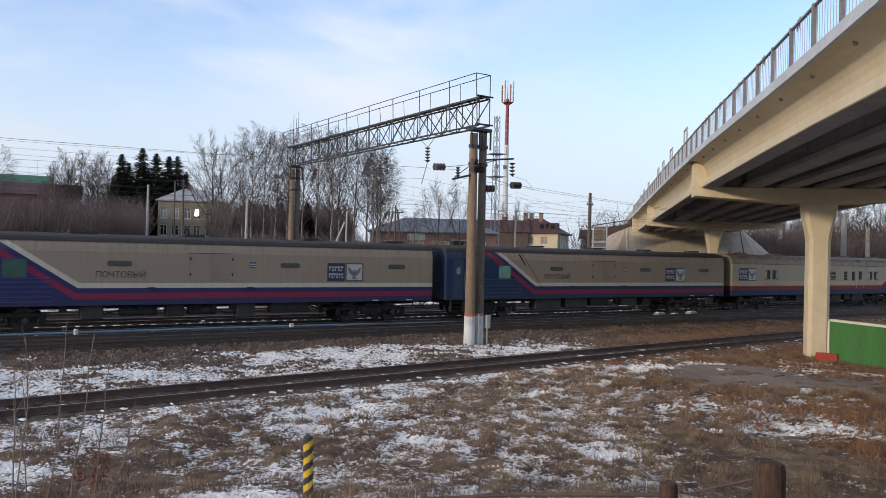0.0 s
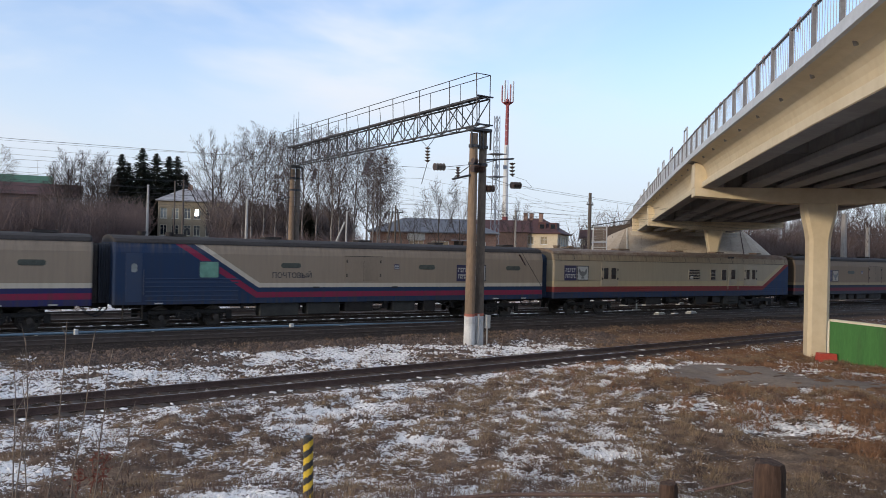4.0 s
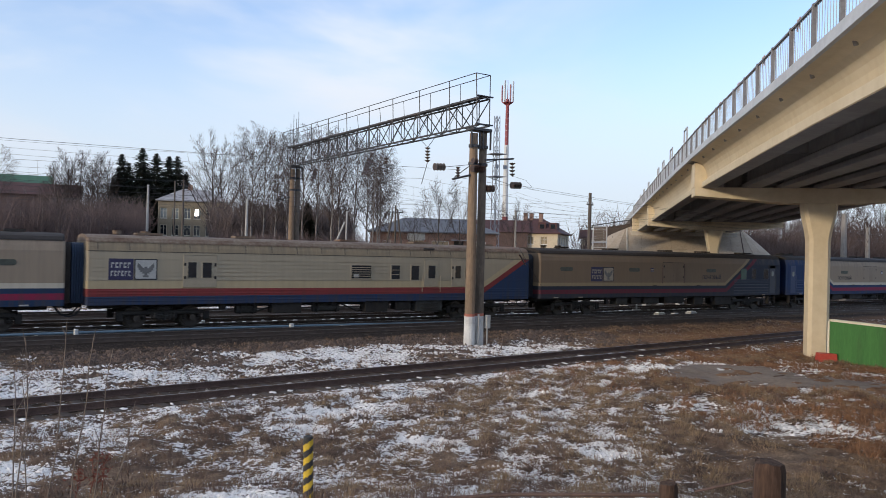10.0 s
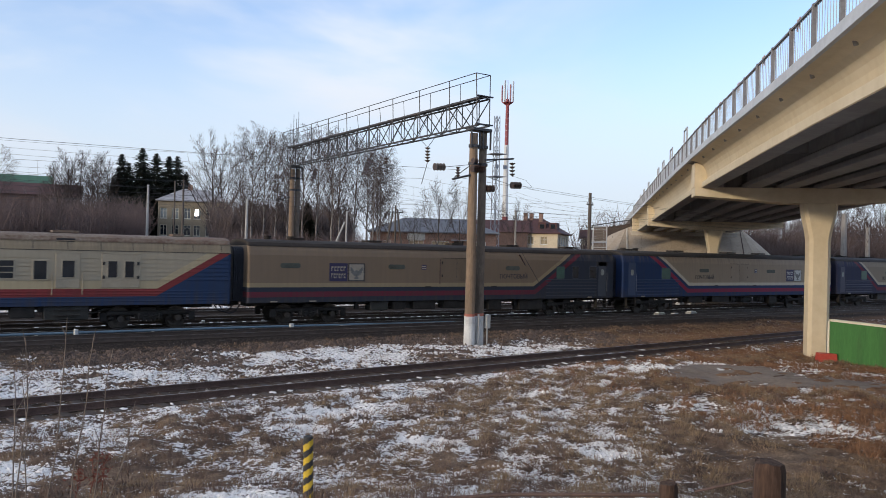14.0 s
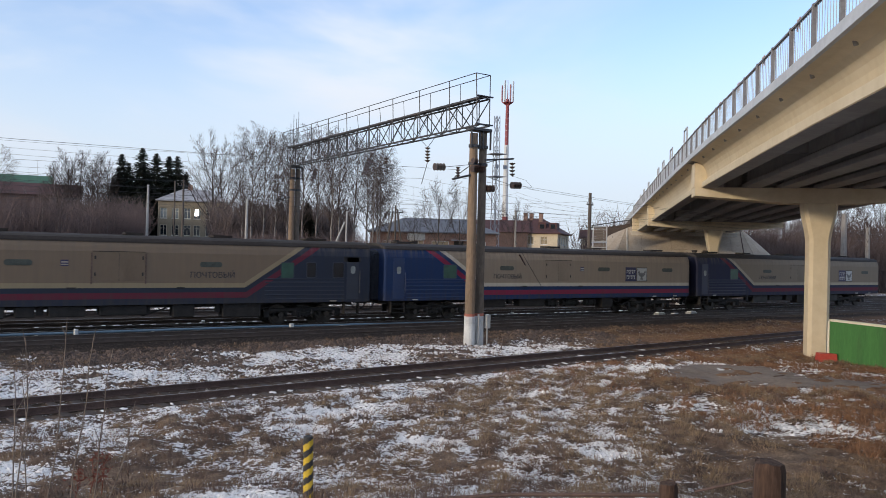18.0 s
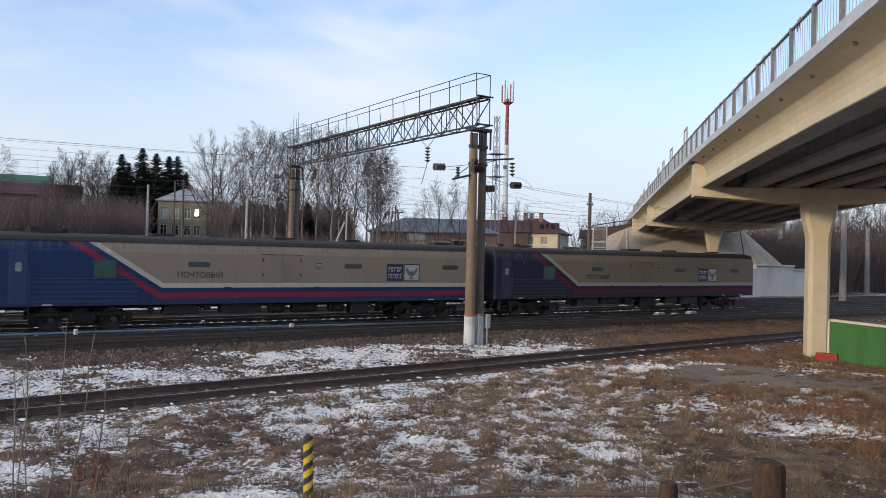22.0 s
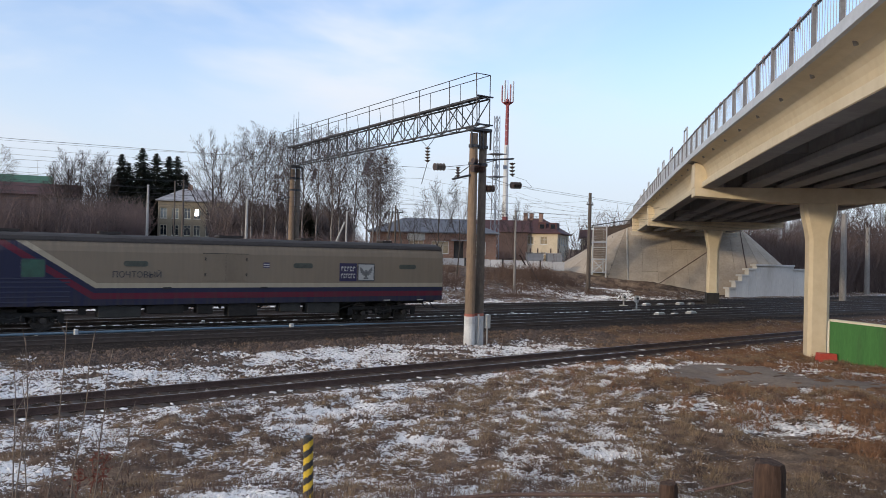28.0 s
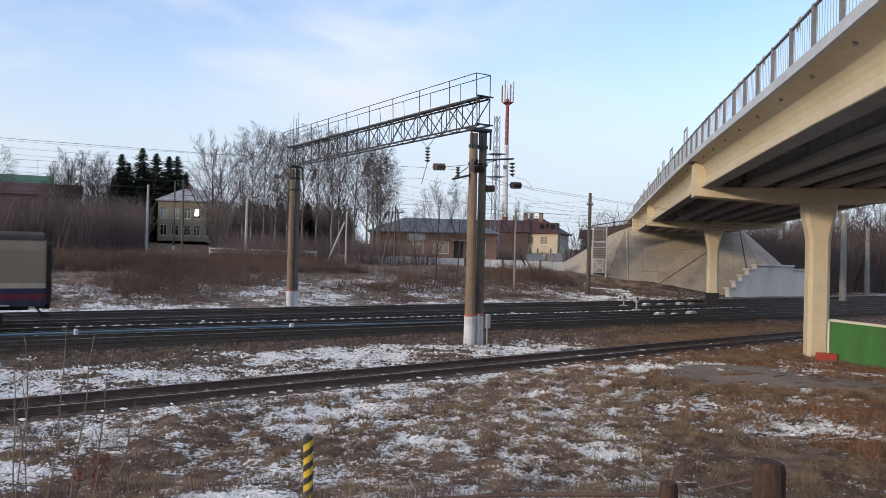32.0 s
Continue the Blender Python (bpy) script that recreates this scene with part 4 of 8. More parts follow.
def wheel_bogie(car, u):
    """A two-axle bogie with frame, springs, boxes and turning wheelsets."""
    b = new("bogie")
    b.parent, b.matrix_basis = car, pose(u, 0, 0)
    for s in (-1, 1):
        y = s * 1.02
        g = Geo()
        g.box(-1.75, y - 0.09, 0.62, 1.75, y + 0.09, 0.80, 0.03)
        g.box(-0.55, y - 0.12, 0.42, 0.55, y + 0.12, 0.66, 0.04)
        g.made("side_frame", M["bogie"], b)
        for x in (-1.2, 1.2):
            Geo().tube((x, y - 0.16 * s * 0 + s * 0.0, 0.475), (x, y + s * 0.2, 0.475), 0.15, 0.13, 12).made("axle_box", M["wheel"], b)
            for dx in (-0.33, 0.33):
                g = Geo()
                for k in range(4):
                    g.tube((x + dx, y, 0.40 + k * 0.07), (x + dx, y, 0.44 + k * 0.07), 0.085, n=10)
                g.made("spring", M["bogie"], b)
        for dx in (-0.22, 0.0, 0.22):
            Geo().tube((dx, y + s * 0.06, 0.36), (dx, y + s * 0.06, 0.68), 0.08, 0.08, 10).made("bolster_spring", M["bogie"], b)
        for x in (-0.42, 0.42):
            Geo().line([(x, y + s * 0.13, 0.70), (x - 0.03, y + s * 0.17, 0.52), (x, y + s * 0.13, 0.34)], 0.028, 6).made("swing_link", M["wheel"], b)
        Geo().line([(-0.3, y + s * 0.15, 0.62), (0.0, y + s * 0.17, 0.55), (0.34, y + s * 0.15, 0.63)], 0.02, 6).made("damper_rod", M["box_grey"], b)
        Geo().box(-2.0, y - 0.05, 0.35, -1.72, y + 0.05, 0.75, 0.02).made("brake_hanger", M["bogie"], b)
        Geo().box(1.72, y - 0.05, 0.35, 2.0, y + 0.05, 0.75, 0.02).made("brake_hanger", M["bogie"], b)
    Geo().box(-0.3, -1.0, 0.55, 0.3, 1.0, 0.95, 0.04).made("bolster", M["bogie"], b)
    sets = []
    for x in (-1.2, 1.2):
        g = Geo()
        g.tube((0, -0.98, 0), (0, 0.98, 0), 0.075, n=10)
        for s in (-1, 1):
            g.tube((0, s * 0.70, 0), (0, s * 0.73, 0), 0.502, n=28)
            g.tube((0, s * 0.73, 0), (0, s * 0.83, 0), 0.475, n=28)
            g.tube((0, s * 0.83, 0), (0, s * 0.85, 0), 0.42, 0.40, 28)
            for k in range(6):
                a = k * math.pi / 3
                g.tube((0.27 * math.cos(a), s * 0.845, 0.27 * math.sin(a)), (0.27 * math.cos(a), s * 0.865, 0.27 * math.sin(a)), 0.035, n=6)
        sets.append(g.made("wheelset", M["wheel"], b, at=pose(x, 0, 0.475)))
    return sets


def shell(name, prof, u0, u1, mat, car, inset=0.10):
    """A long closed skin with slightly drawn-in ends."""
    def at(x, f):
        return Matrix.Translation((x, 0, 0)) @ Matrix.Diagonal((1, f, 1, 1))
    st = [at(u0, 0.94), at(u0 + inset * 0.4, 0.98), at(u0 + inset, 1.0), at(u1 - inset, 1.0), at(u1 - inset * 0.4, 0.98), at(u1, 0.94)]
    return Geo().sweep(prof, st).made(name, mat, car)


def gangway(car, u0, u1, mat):
    g = Geo()
    n = 5
    for k in range(n):
        a, b = u0 + (u1 - u0) * k / n, u0 + (u1 - u0) * (k + 0.7) / n
        prof = []
        for cy, cz, a0 in ((0.55, 3.35, 0), (-0.55, 3.35, 90)):
            for q in range(5):
                t = radians(a0 + 90 * q / 4)
                prof.append((cy + 0.35 * math.cos(t), cz + 0.35 * math.sin(t)))
        prof += [(-0.9, 1.15), (0.9, 1.15)]
        g.sweep(prof, [Matrix.Translation((a, 0, 0)), Matrix.Translation((b, 0, 0))])
    g.made("gangway", mat, car, "folded gangway bellows")


def underfloor(car, seed, span):
    rnd = random.Random(seed)
    u = 7.0
    names = ("battery_box", "air_tank", "equipment_box")
    while u < 17.0:
        w = rnd.uniform(0.7, 2.0)
        k = rnd.choice((0, 1, 2, 2))
        if k == 1:
            Geo().tube((u, -0.95, 0.78), (u + w, -0.95, 0.78), 0.2, n=14).made("air_tank", M["box_grey"], car)
            for x in (u + 0.2, u + w - 0.2):
                Geo().box(x - 0.03, -1.17, 0.56, x + 0.03, -0.73, 1.08).made("tank_strap", M["bogie"], car)
        else:
            Geo().box(u, -1.38, rnd.uniform(0.42, 0.68), u + w, -0.75, 1.07, 0.03).made(names[k], M["box_grey" if rnd.random() < 0.5 else "bogie"], car)
        u += w + rnd.uniform(0.25, 1.3)
    Geo().box(0.8, -0.35, 0.86, CAR - 0.8, 0.35, 1.075).made("underframe", M["bogie"], car)
    for k in range(9):
        x = 6.2 + k * 1.45 + rnd.uniform(-0.3, 0.3)
        Geo().box(x, -1.25, rnd.uniform(0.62, 0.86), x + rnd.uniform(0.08, 0.3), -1.05, 1.07).made("hanger_bracket", M["bogie"], car)
    for x in (6.9, 12.4, 17.2):
        Geo().line([(x, -1.0, 0.95), (x + 0.9, -1.1, 0.6 + rnd.uniform(-0.05, 0.05)), (x + 1.9, -1.0, 0.9)], 0.04, 6).made("brake_rigging", M["bogie"], car)
    for y in (-1.2, 1.2):
        Geo().tube((5.6, y, 0.98), (18.6, y, 0.98), 0.035, n=6).made("brake_pipe", M["bogie"], car)


def coupler(car, u, s):
    g = Geo()
    g.box(min(u, u + s * 0.55), -0.16, 0.92, max(u, u + s * 0.55), 0.16, 1.2, 0.04)
    g.box(min(u - s * 0.02, u + s * 0.2), -0.24, 0.88, max(u - s * 0.02, u + s * 0.2), 0.24, 1.26, 0.05)
    g.made("coupler", M["bogie"], car)
    for y in (-0.9, 0.9):
        pts = [(u + s * 0.5, y * 0.5, 0.95), (u + s * 0.25, y * 0.5, 0.62), (u, y * 0.5, 0.55)]
        Geo().line(pts, 0.03, 6).made("brake_hose", M["rubber"], car)


def logo_board(car, x0, x1, x2, z0, z1, y, light):
    """A blue board with two rows of white bars, and a white board with a plain grey winged shape."""
    b = Geo().box(x0, y - 0.012, z0, x1 - 0.03, y + 0.004, z1, 0.004).made("sign_board", M["plain_blue"], car, "dark blue board")
    w, h = x1 - 0.03 - x0, z1 - z0
    for row, n in ((0.56, 5), (0.17, 6)):
        g = Geo()
        step = w * 0.84 / n
        for k in range(n):
            gx = x0 + w * 0.08 + step * k
            g.box(gx + step * 0.12, y - 0.017, z0 + h * row, gx + step * 0.34, y - 0.013, z0 + h * (row + 0.26))
            g.box(gx + step * 0.34, y - 0.017, z0 + h * (row + 0.18), gx + step * 0.8, y - 0.013, z0 + h * (row + 0.26))
            if k % 2:
                g.box(gx + step * 0.34, y - 0.017, z0 + h * row, gx + step * 0.8, y - 0.013, z0 + h * (row + 0.08))
        g.made("sign_bar", light, b)
    e = Geo().box(x1 + 0.01, y - 0.010, z0, x2, y + 0.004, z1, 0.004).made("emblem_border", M["letter"], car, "dark frame")
    Geo().box(x1 + 0.06, y - 0.016, z0 + 0.05, x2 - 0.05, y - 0.011, z1 - 0.05, 0.002).made("emblem_board", light, e, "pale board")
    cx, cz, q = (x1 + x2) / 2, (z0 + z1) / 2, h
    g = Geo()
    for s in (-1, 1):
        wing = [(0.03, 0.02), (0.16, 0.10), (0.28, 0.24), (0.40, 0.34), (0.43, 0.12), (0.36, 0.06), (0.37, -0.04), (0.28, -0.06), (0.28, -0.15), (0.18, -0.14), (0.17, -0.24), (0.05, -0.16)]
        pts = [(cx + s * px * q * 0.92, cz + pz * q * 0.9) for px, pz in wing]
        n = len(pts)
        g.add([(px, y - 0.021, pz) for px, pz in pts] + [(px, y - 0.0165, pz) for px, pz in pts], [tuple(range(n)), tuple(range(n, 2 * n))[::-1]] + [(i, (i + 1) % n, n + (i + 1) % n, n + i) for i in range(n)])
    g.box(cx - 0.07 * q, y - 0.0205, cz - 0.30 * q, cx + 0.07 * q, y - 0.0165, cz + 0.13 * q)
    g.box(cx - 0.13 * q, y - 0.0195, cz - 0.38 * q, cx + 0.13 * q, y - 0.0165, cz - 0.28 * q)
    g.made("emblem_shape", M["logo_grey"], e)


def ribs(car, u0, u1, zs, mat):
    g = Geo()
    for z in zs:
        g.hexa([(u0, -1.501, z - 0.03), (u1, -1.501, z - 0.03), (u1, -1.501, z + 0.03), (u0, -1.501, z + 0.03)],
               [(u0, -1.509, z - 0.012), (u1, -1.509, z - 0.012), (u1, -1.509, z + 0.012), (u0, -1.509, z + 0.012)])
    g.made("side_ribs", mat, car)


def boards(car, u0, u1, zs, mat):
    """Overlapping boards, each proud at its lower edge."""
    for a, b in zip(zs, zs[1:]):
        g = Geo()
        g.hexa([(u0, -1.498, a + 0.006), (u1, -1.498, a + 0.006), (u1, -1.498, b), (u0, -1.498, b)], [(u0, -1.521, a + 0.006), (u1, -1.521, a + 0.006), (u1, -1.503, b), (u0, -1.503, b)])
        g.made("side_board", mat, car)


def pane(car, x0, z0, x1, z1, glass, frame_mat, r=0.06):
    w = round_rect(Geo(), x0 - 0.04, z0 - 0.04, x1 + 0.04, z1 + 0.04, -1.49, -1.518, r + 0.03).made("window_frame", frame_mat, car)
    round_rect(Geo(), x0, z0, x1, z1, -1.50, -1.523, r).made("pane", glass, w)
    return w


def car_common(label, body_mat, roof_mat, seed, end_mat):
    car = thing("mail_car", label, "railway car", group="cars of the mail train")
    shell("body", closed_profile(SIDE), 0.48, CAR - 0.3, body_mat, car)
    shell("roof", closed_profile(ROOF), 0.50, CAR - 0.32, roof_mat, car)
    sets = wheel_bogie(car, 3.77) + wheel_bogie(car, CAR - 3.77)
    gangway(car, 0.02, 0.5, end_mat)
    gangway(car, CAR - 0.32, CAR - 0.02, M["gang_brown"])
    coupler(car, 0.0, 1)
    coupler(car, CAR, -1)
    underfloor(car, seed, 0)
    rnd = random.Random(seed + 50)
    for k in range(5):
        x = 2.5 + k * 4.7 + rnd.uniform(-0.8, 0.8)
        round_rect(Geo(), x, 4.10, x + rnd.uniform(0.5, 1.2), 4.2, -0.35, 0.35, 0.03).made("roof_vent", roof_mat, car)
    for k in range(2):
        x = (1.9, 3.1)[k]
        Geo().tube((x, -0.1, 4.1), (x, -0.1, 4.27), 0.16, 0.2, 12).made("roof_cowl", roof_mat, car)
    return car, sets


def slant_car(label, c, mirror, seed):
    """Postal car with plain sides, slanted band, loading door and one blue service end."""
    body = livery("mail_livery", c["beige"], c["blue"], c["red"], c["white"], mirror, "slant")
    roof = surf("car_roof", c["roof"], tuple(x * 1.5 for x in c["roof"]), 1.2, 0.85, stain=(0.05, 0.045, 0.04))
    roof.node_tree.nodes["Principled BSDF"].inputs["Specular IOR Level"].default_value = 0.2
    panel = surf("car_panel", tuple(x * 0.93 for x in c["beige"]), tuple(x * 0.82 for x in c["beige"]), 1.5, 0.55, bump=0.08, stain=tuple(x * 0.6 for x in c["beige"]), stretch=(1, 1, 0.4))
    panel.node_tree.nodes["Principled BSDF"].inputs["Specular IOR Level"].default_value = 0.25
    blue = surf("car_blue", c["blue"], tuple(x * 0.75 + 0.01 for x in c["blue"]), 1.5, 0.5, bump=0.08)
    vent = surf("car_vent", (0.055, 0.062, 0.05), (0.09, 0.10, 0.08), 5.0, 0.7)
    light = c["sign"]
    car, sets = car_common(label, body, roof, seed, M["rubber"])

    def X(a, b):
        return (CAR - b, CAR - a) if mirror else (a, b)
    # loading door with hinges
    x0, x1 = X(11.3, 13.4)
    d = Geo().box(x0, -1.507, 2.10, x1, -1.49, 3.34, 0.004).made("loading_door", panel, car)
    Geo().box(x0, -1.515, 3.34, x1, -1.49, 3.365, 0.004).made("rain_strip", roof, d)
    for x in (x0 + 0.06, x1 - 0.14):
        for z in (2.32, 3.02):
            Geo().box(x + 0.02, -1.53, z, x + 0.08, -1.505, z + 0.15, 0.01).made("hinge", M["black"], d)
    Geo().box((x0 + x1) / 2 - 0.006, -1.5095, 2.10, (x0 + x1) / 2 + 0.006, -1.5085, 3.34).made("door_joint", M["gang_brown"], d)
    if mirror:
        for x in (x0 - 0.05, x1 + 0.01):
            Geo().box(x, -1.516, 1.98, x + 0.05, -1.495, 3.3, 0.004).made("door_post", M["rust"], d, "rust-streaked door post")
    for a, b in ((7.95, 8.95), (15.62, 16.62), (21.46, 22.48)):
        a, b = X(a, b)
        v = round_rect(Geo(), a, 2.73, b, 2.97, -1.49, -1.514, 0.11).made("vent", vent, car, "dark rounded vent")
        g = Geo()
        for k in range(4):
            g.box(a + 0.1, -1.524, 2.765 + k * 0.05, b - 0.1, -1.512, 2.785 + k * 0.05)
        g.made("vent_slats", vent, v)
    a, b = X(14.12, 14.42) if not mirror else X(14.3, 14.6)
    e = Geo().box(a, -1.508, 2.72, b, -1.49, 2.98, 0.004).made("small_plate", M["plain_blue"], car)
    Geo().box(a + 0.02, -1.5115, 2.86, b - 0.02, -1.509, 2.92).made("plate_stripe", light, e)
    Geo().box(a + 0.02, -1.5115, 2.76, b - 0.02, -1.509, 2.81).made("plate_stripe", light, e)
    l0, l1, l2 = (18.05, 19.04, 20.02) if not mirror else (4.6, 5.62, 6.55)
    logo_board(car, l0, l1, l2, 2.10, 3.0, -1.503, light)
    t0 = 7.5 if not mirror else 15.16
    ob, w = lettering("ПОЧТОВЫЙ", 0.36, car, pose(t0, -1.504, 2.26, 90), M["letter"])
    ob.matrix_basis = pose(t0, -1.504, 2.26, 90) @ Matrix.Diagonal((1.98 / w, 1, 1, 1))
    # service end: window, narrow window, door with small pane, steps
    a, b = X(4.12, 4.95)
    if mirror:
        a, b = X(4.5, 5.1)
    pane(car, a, 2.27, b, 2.97, c["pane"], blue)
    if mirror:
        for q in ((3.35, 3.8), (1.85, 2.4)):
            a, b = X(*q)
            pane(car, a, 2.3, b, 3.0, M["glass"], blue)
    a, b = X(1.0, 1.66)
    door = Geo().box(a, -1.508, 1.2, b, -1.49, 3.3, 0.004).made("entrance_door", blue, car)
    mid = (a + b) / 2
    round_rect(Geo(), mid - 0.12, 2.48, mid + 0.12, 2.86, -1.51, -1.522, 0.1).made("pane", M["glass_pale"], door)
    Geo().tube((b + 0.06, -1.53, 1.5), (b + 0.06, -1.53, 2.6), 0.018, n=6).made("grab_rail", blue, car)
    g = Geo()
    for k in range(3):
        g.box(a - 0.05, -1.5 + 0.02 * k, 0.45 + 0.22 * k, b + 0.05, -1.2, 0.48 + 0.22 * k)
    g.box(a - 0.08, -1.48, 0.45, a - 0.05, -1.2, 1.08)
    g.box(b + 0.05, -1.48, 0.45, b + 0.08, -1.2, 1.08)
    g.made("step", M["bogie"], car)
    if mirror:
        a, b = X(0.9, 1.85)
        v = Geo().box(a, -1.508, 3.05, b, -1.48, 3.32, 0.01).made("louvre", M["black"], car)
    r0, r1 = X(1.8, 5.9)
    ribs(car, r0, r1, (1.25, 1.45, 1.65, 1.85, 2.05, 2.2), blue)
    for x in (2.2, 9.6, 14.0, 20.6, 22.6):
        a, b = X(x, x + 0.35)
        Geo().box(a, -1.53, 1.77 if 9 < x < 15 else 1.10, b, -1.5, 1.84 if 9 < x < 15 else 1.16, 0.008).made("side_lamp", M["black"] if 9 < x < 15 else light, car)
    return car, sets


def ribbed_car(label, c, seed):
    """Older postal car with ribbed sides, many windows and doors."""
    body = livery("ribbed_livery", c["beige"], c["blue"], c["red"], c["white"], True, "ribbed")
    roof = surf("rusty_roof", (0.12, 0.07, 0.045), (0.24, 0.19, 0.14), 1.0, 0.85, stain=(0.22, 0.09, 0.04), stretch=(1, 1, 1))
    panel = surf("ribbed_panel", c["beige"], tuple(x * 0.86 for x in c["beige"]), 1.5, 0.6, bump=0.08, stain=tuple(x * 0.6 for x in c["beige"]))
    light = c["sign"]
    car, sets = car_common(label, body, roof, seed, surf("blue_gangway", (0.012, 0.028, 0.06), (0.03, 0.055, 0.10), 2.0, 0.7))
    boards(car, 0.6, CAR - 0.45, (2.15, 2.32, 2.50, 2.68, 2.86, 3.04, 3.33), body)
    ribs(car, 0.6, CAR - 0.45, (1.25, 1.40, 1.55, 1.68), body)
    logo_board(car, 1.34, 2.36, 3.32, 2.16, 3.06, -1.522, light)
    for x0, x1, panes in ((4.42, 5.92, ((4.63, 5.0), (5.28, 5.68))), (18.73, 20.25, ((18.98, 19.33), (19.65, 20.0))), (16.98, 17.9, ((17.24, 17.68),))):
        d = Geo().box(x0, -1.53, 1.82, x1, -1.49, 3.26, 0.012).made("loading_door", panel, car)
        Geo().box(x0 - 0.05, -1.545, 3.26, x1 + 0.05, -1.49, 3.29, 0.006).made("rain_strip", panel, d)
        for a, b in panes:
            f = Geo().box(a - 0.04, -1.54, 2.22, b + 0.04, -1.525, 2.98, 0.008).made("window_frame", panel, d)
            Geo().box(a, -1.545, 2.26, b, -1.538, 2.94).made("pane", M["glass"], f)
        if len(panes) == 2:
            for x in (x0 + 0.03, x1 - 0.12):
                for z in (2.2, 2.78):
                    Geo().box(x, -1.56, z, x + 0.09, -1.528, z + 0.14, 0.01).made("hinge", M["black"], d)
    for x0, x1, z0, z1, bars in ((12.70, 13.80, 2.25, 2.90, 6), (15.0, 15.48, 2.22, 2.92, 3), (16.2, 16.66, 2.18, 2.92, 0)):
        f = Geo().box(x0 - 0.06, -1.53, z0 - 0.06, x1 + 0.06, -1.49, z1 + 0.06, 0.012).made("window_frame", panel, car)
        Geo().box(x0, -1.535, z0, x1, -1.525, z1).made("pane", M["glass"], f)
        if bars:
            for k in range(1, bars):
                z = z0 + (z1 - z0) * k / bars
                Geo().box(x0, -1.545, z - 0.015, x1, -1.534, z + 0.015).made("window_bar", panel, f)
    # grab rails and steps below the staff door
    for x in (16.86, 18.0):
        Geo().tube((x, -1.56, 1.55), (x, -1.56, 2.45), 0.018, n=6).made("grab_rail", panel, car)
    g = Geo()
    for k in range(3):
        g.box(16.95, -1.52 + 0.03 * k, 0.45 + 0.22 * k, 17.95, -1.2, 0.49 + 0.22 * k)
    g.made("step", M["bogie"], car)
    Geo().box(12.82, -1.54, 2.30, 13.1, -1.536, 2.46).made("notice", light, car, "small pale notice in the window")
    for k in range(19):
        x = 0.9 + k * 1.27
        Geo().hexa([(x, -1.492, 3.42), (x + 0.025, -1.492, 3.42), (x + 0.025, -1.46, 3.42), (x, -1.46, 3.42)], [(x, -1.405, 3.72), (x + 0.025, -1.405, 3.72), (x + 0.025, -1.37, 3.72), (x, -1.37, 3.72)]).made("roof_seam", M["gang_brown"], car)
    Geo().box(17.0, -1.40, 3.72, 17.7, -1.2, 3.86, 0.01).made("roof_hatch", M["black"], car)
    Geo().box(0.55, -1.515, 3.36, CAR - 0.4, -1.47, 3.385, 0.005).made("gutter", M["gang_brown"], car)
    return car, sets


M["glass_mint"] = glass_mat("pale_green_blind", (0.16, 0.36, 0.27), 0.4)


def make_train():
    std = dict(beige=(0.305, 0.240, 0.174), blue=(0.025, 0.027, 0.105), red=(0.235, 0.018, 0.058), white=(0.54, 0.475, 0.375), roof=(0.040, 0.036, 0.034), sign=M["logo_white"], pane=M["glass_green"])

    def tone(**kw):
        return {**std, **kw}
    cars = [
        slant_car("grey-beige mail car with blue end, red and white bands", tone(), False, 1),
        slant_car("grey-beige mail car with blue end and pale green window", tone(blue=(0.014, 0.036, 0.088), pane=M["glass_mint"]), False, 2),
        ribbed_car("ribbed cream mail car with many windows and rusty roof", tone(beige=(0.37, 0.312, 0.22), blue=(0.018, 0.040, 0.098), red=(0.22, 0.035, 0.035), white=(0.46, 0.37, 0.225)), 3),
        slant_car("grimy brown-grey mail car with dull dark blue end", tone(beige=(0.205, 0.148, 0.098), blue=(0.024, 0.031, 0.050), red=(0.13, 0.019, 0.036), white=(0.30, 0.235, 0.14), roof=(0.034, 0.028, 0.024), sign=M["logo_dim"]), True, 4),
        slant_car("grey-beige mail car with bright blue end", tone(blue=(0.012, 0.035, 0.108)), False, 5),
        slant_car("sooty grey-beige mail car with dark navy end, last of the train", tone(beige=(0.235, 0.188, 0.134), blue=(0.020, 0.023, 0.055), red=(0.12, 0.012, 0.030), white=(0.40, 0.345, 0.25)), False, 6),
    ]
    return cars


TRAIN = make_train()
TRAIN_S = [(0, 96.36), (2, 87.85), (4, 79.53), (6, 71.18), (8, 62.65), (10, 53.95), (12, 45.1), (14, 36.3), (16, 27.6), (18, 18.98), (20, 10.31), (22, 1.55), (24, -7.40), (26, -16.45), (28, -25.68), (30, -35.2), (32, -44.9)]


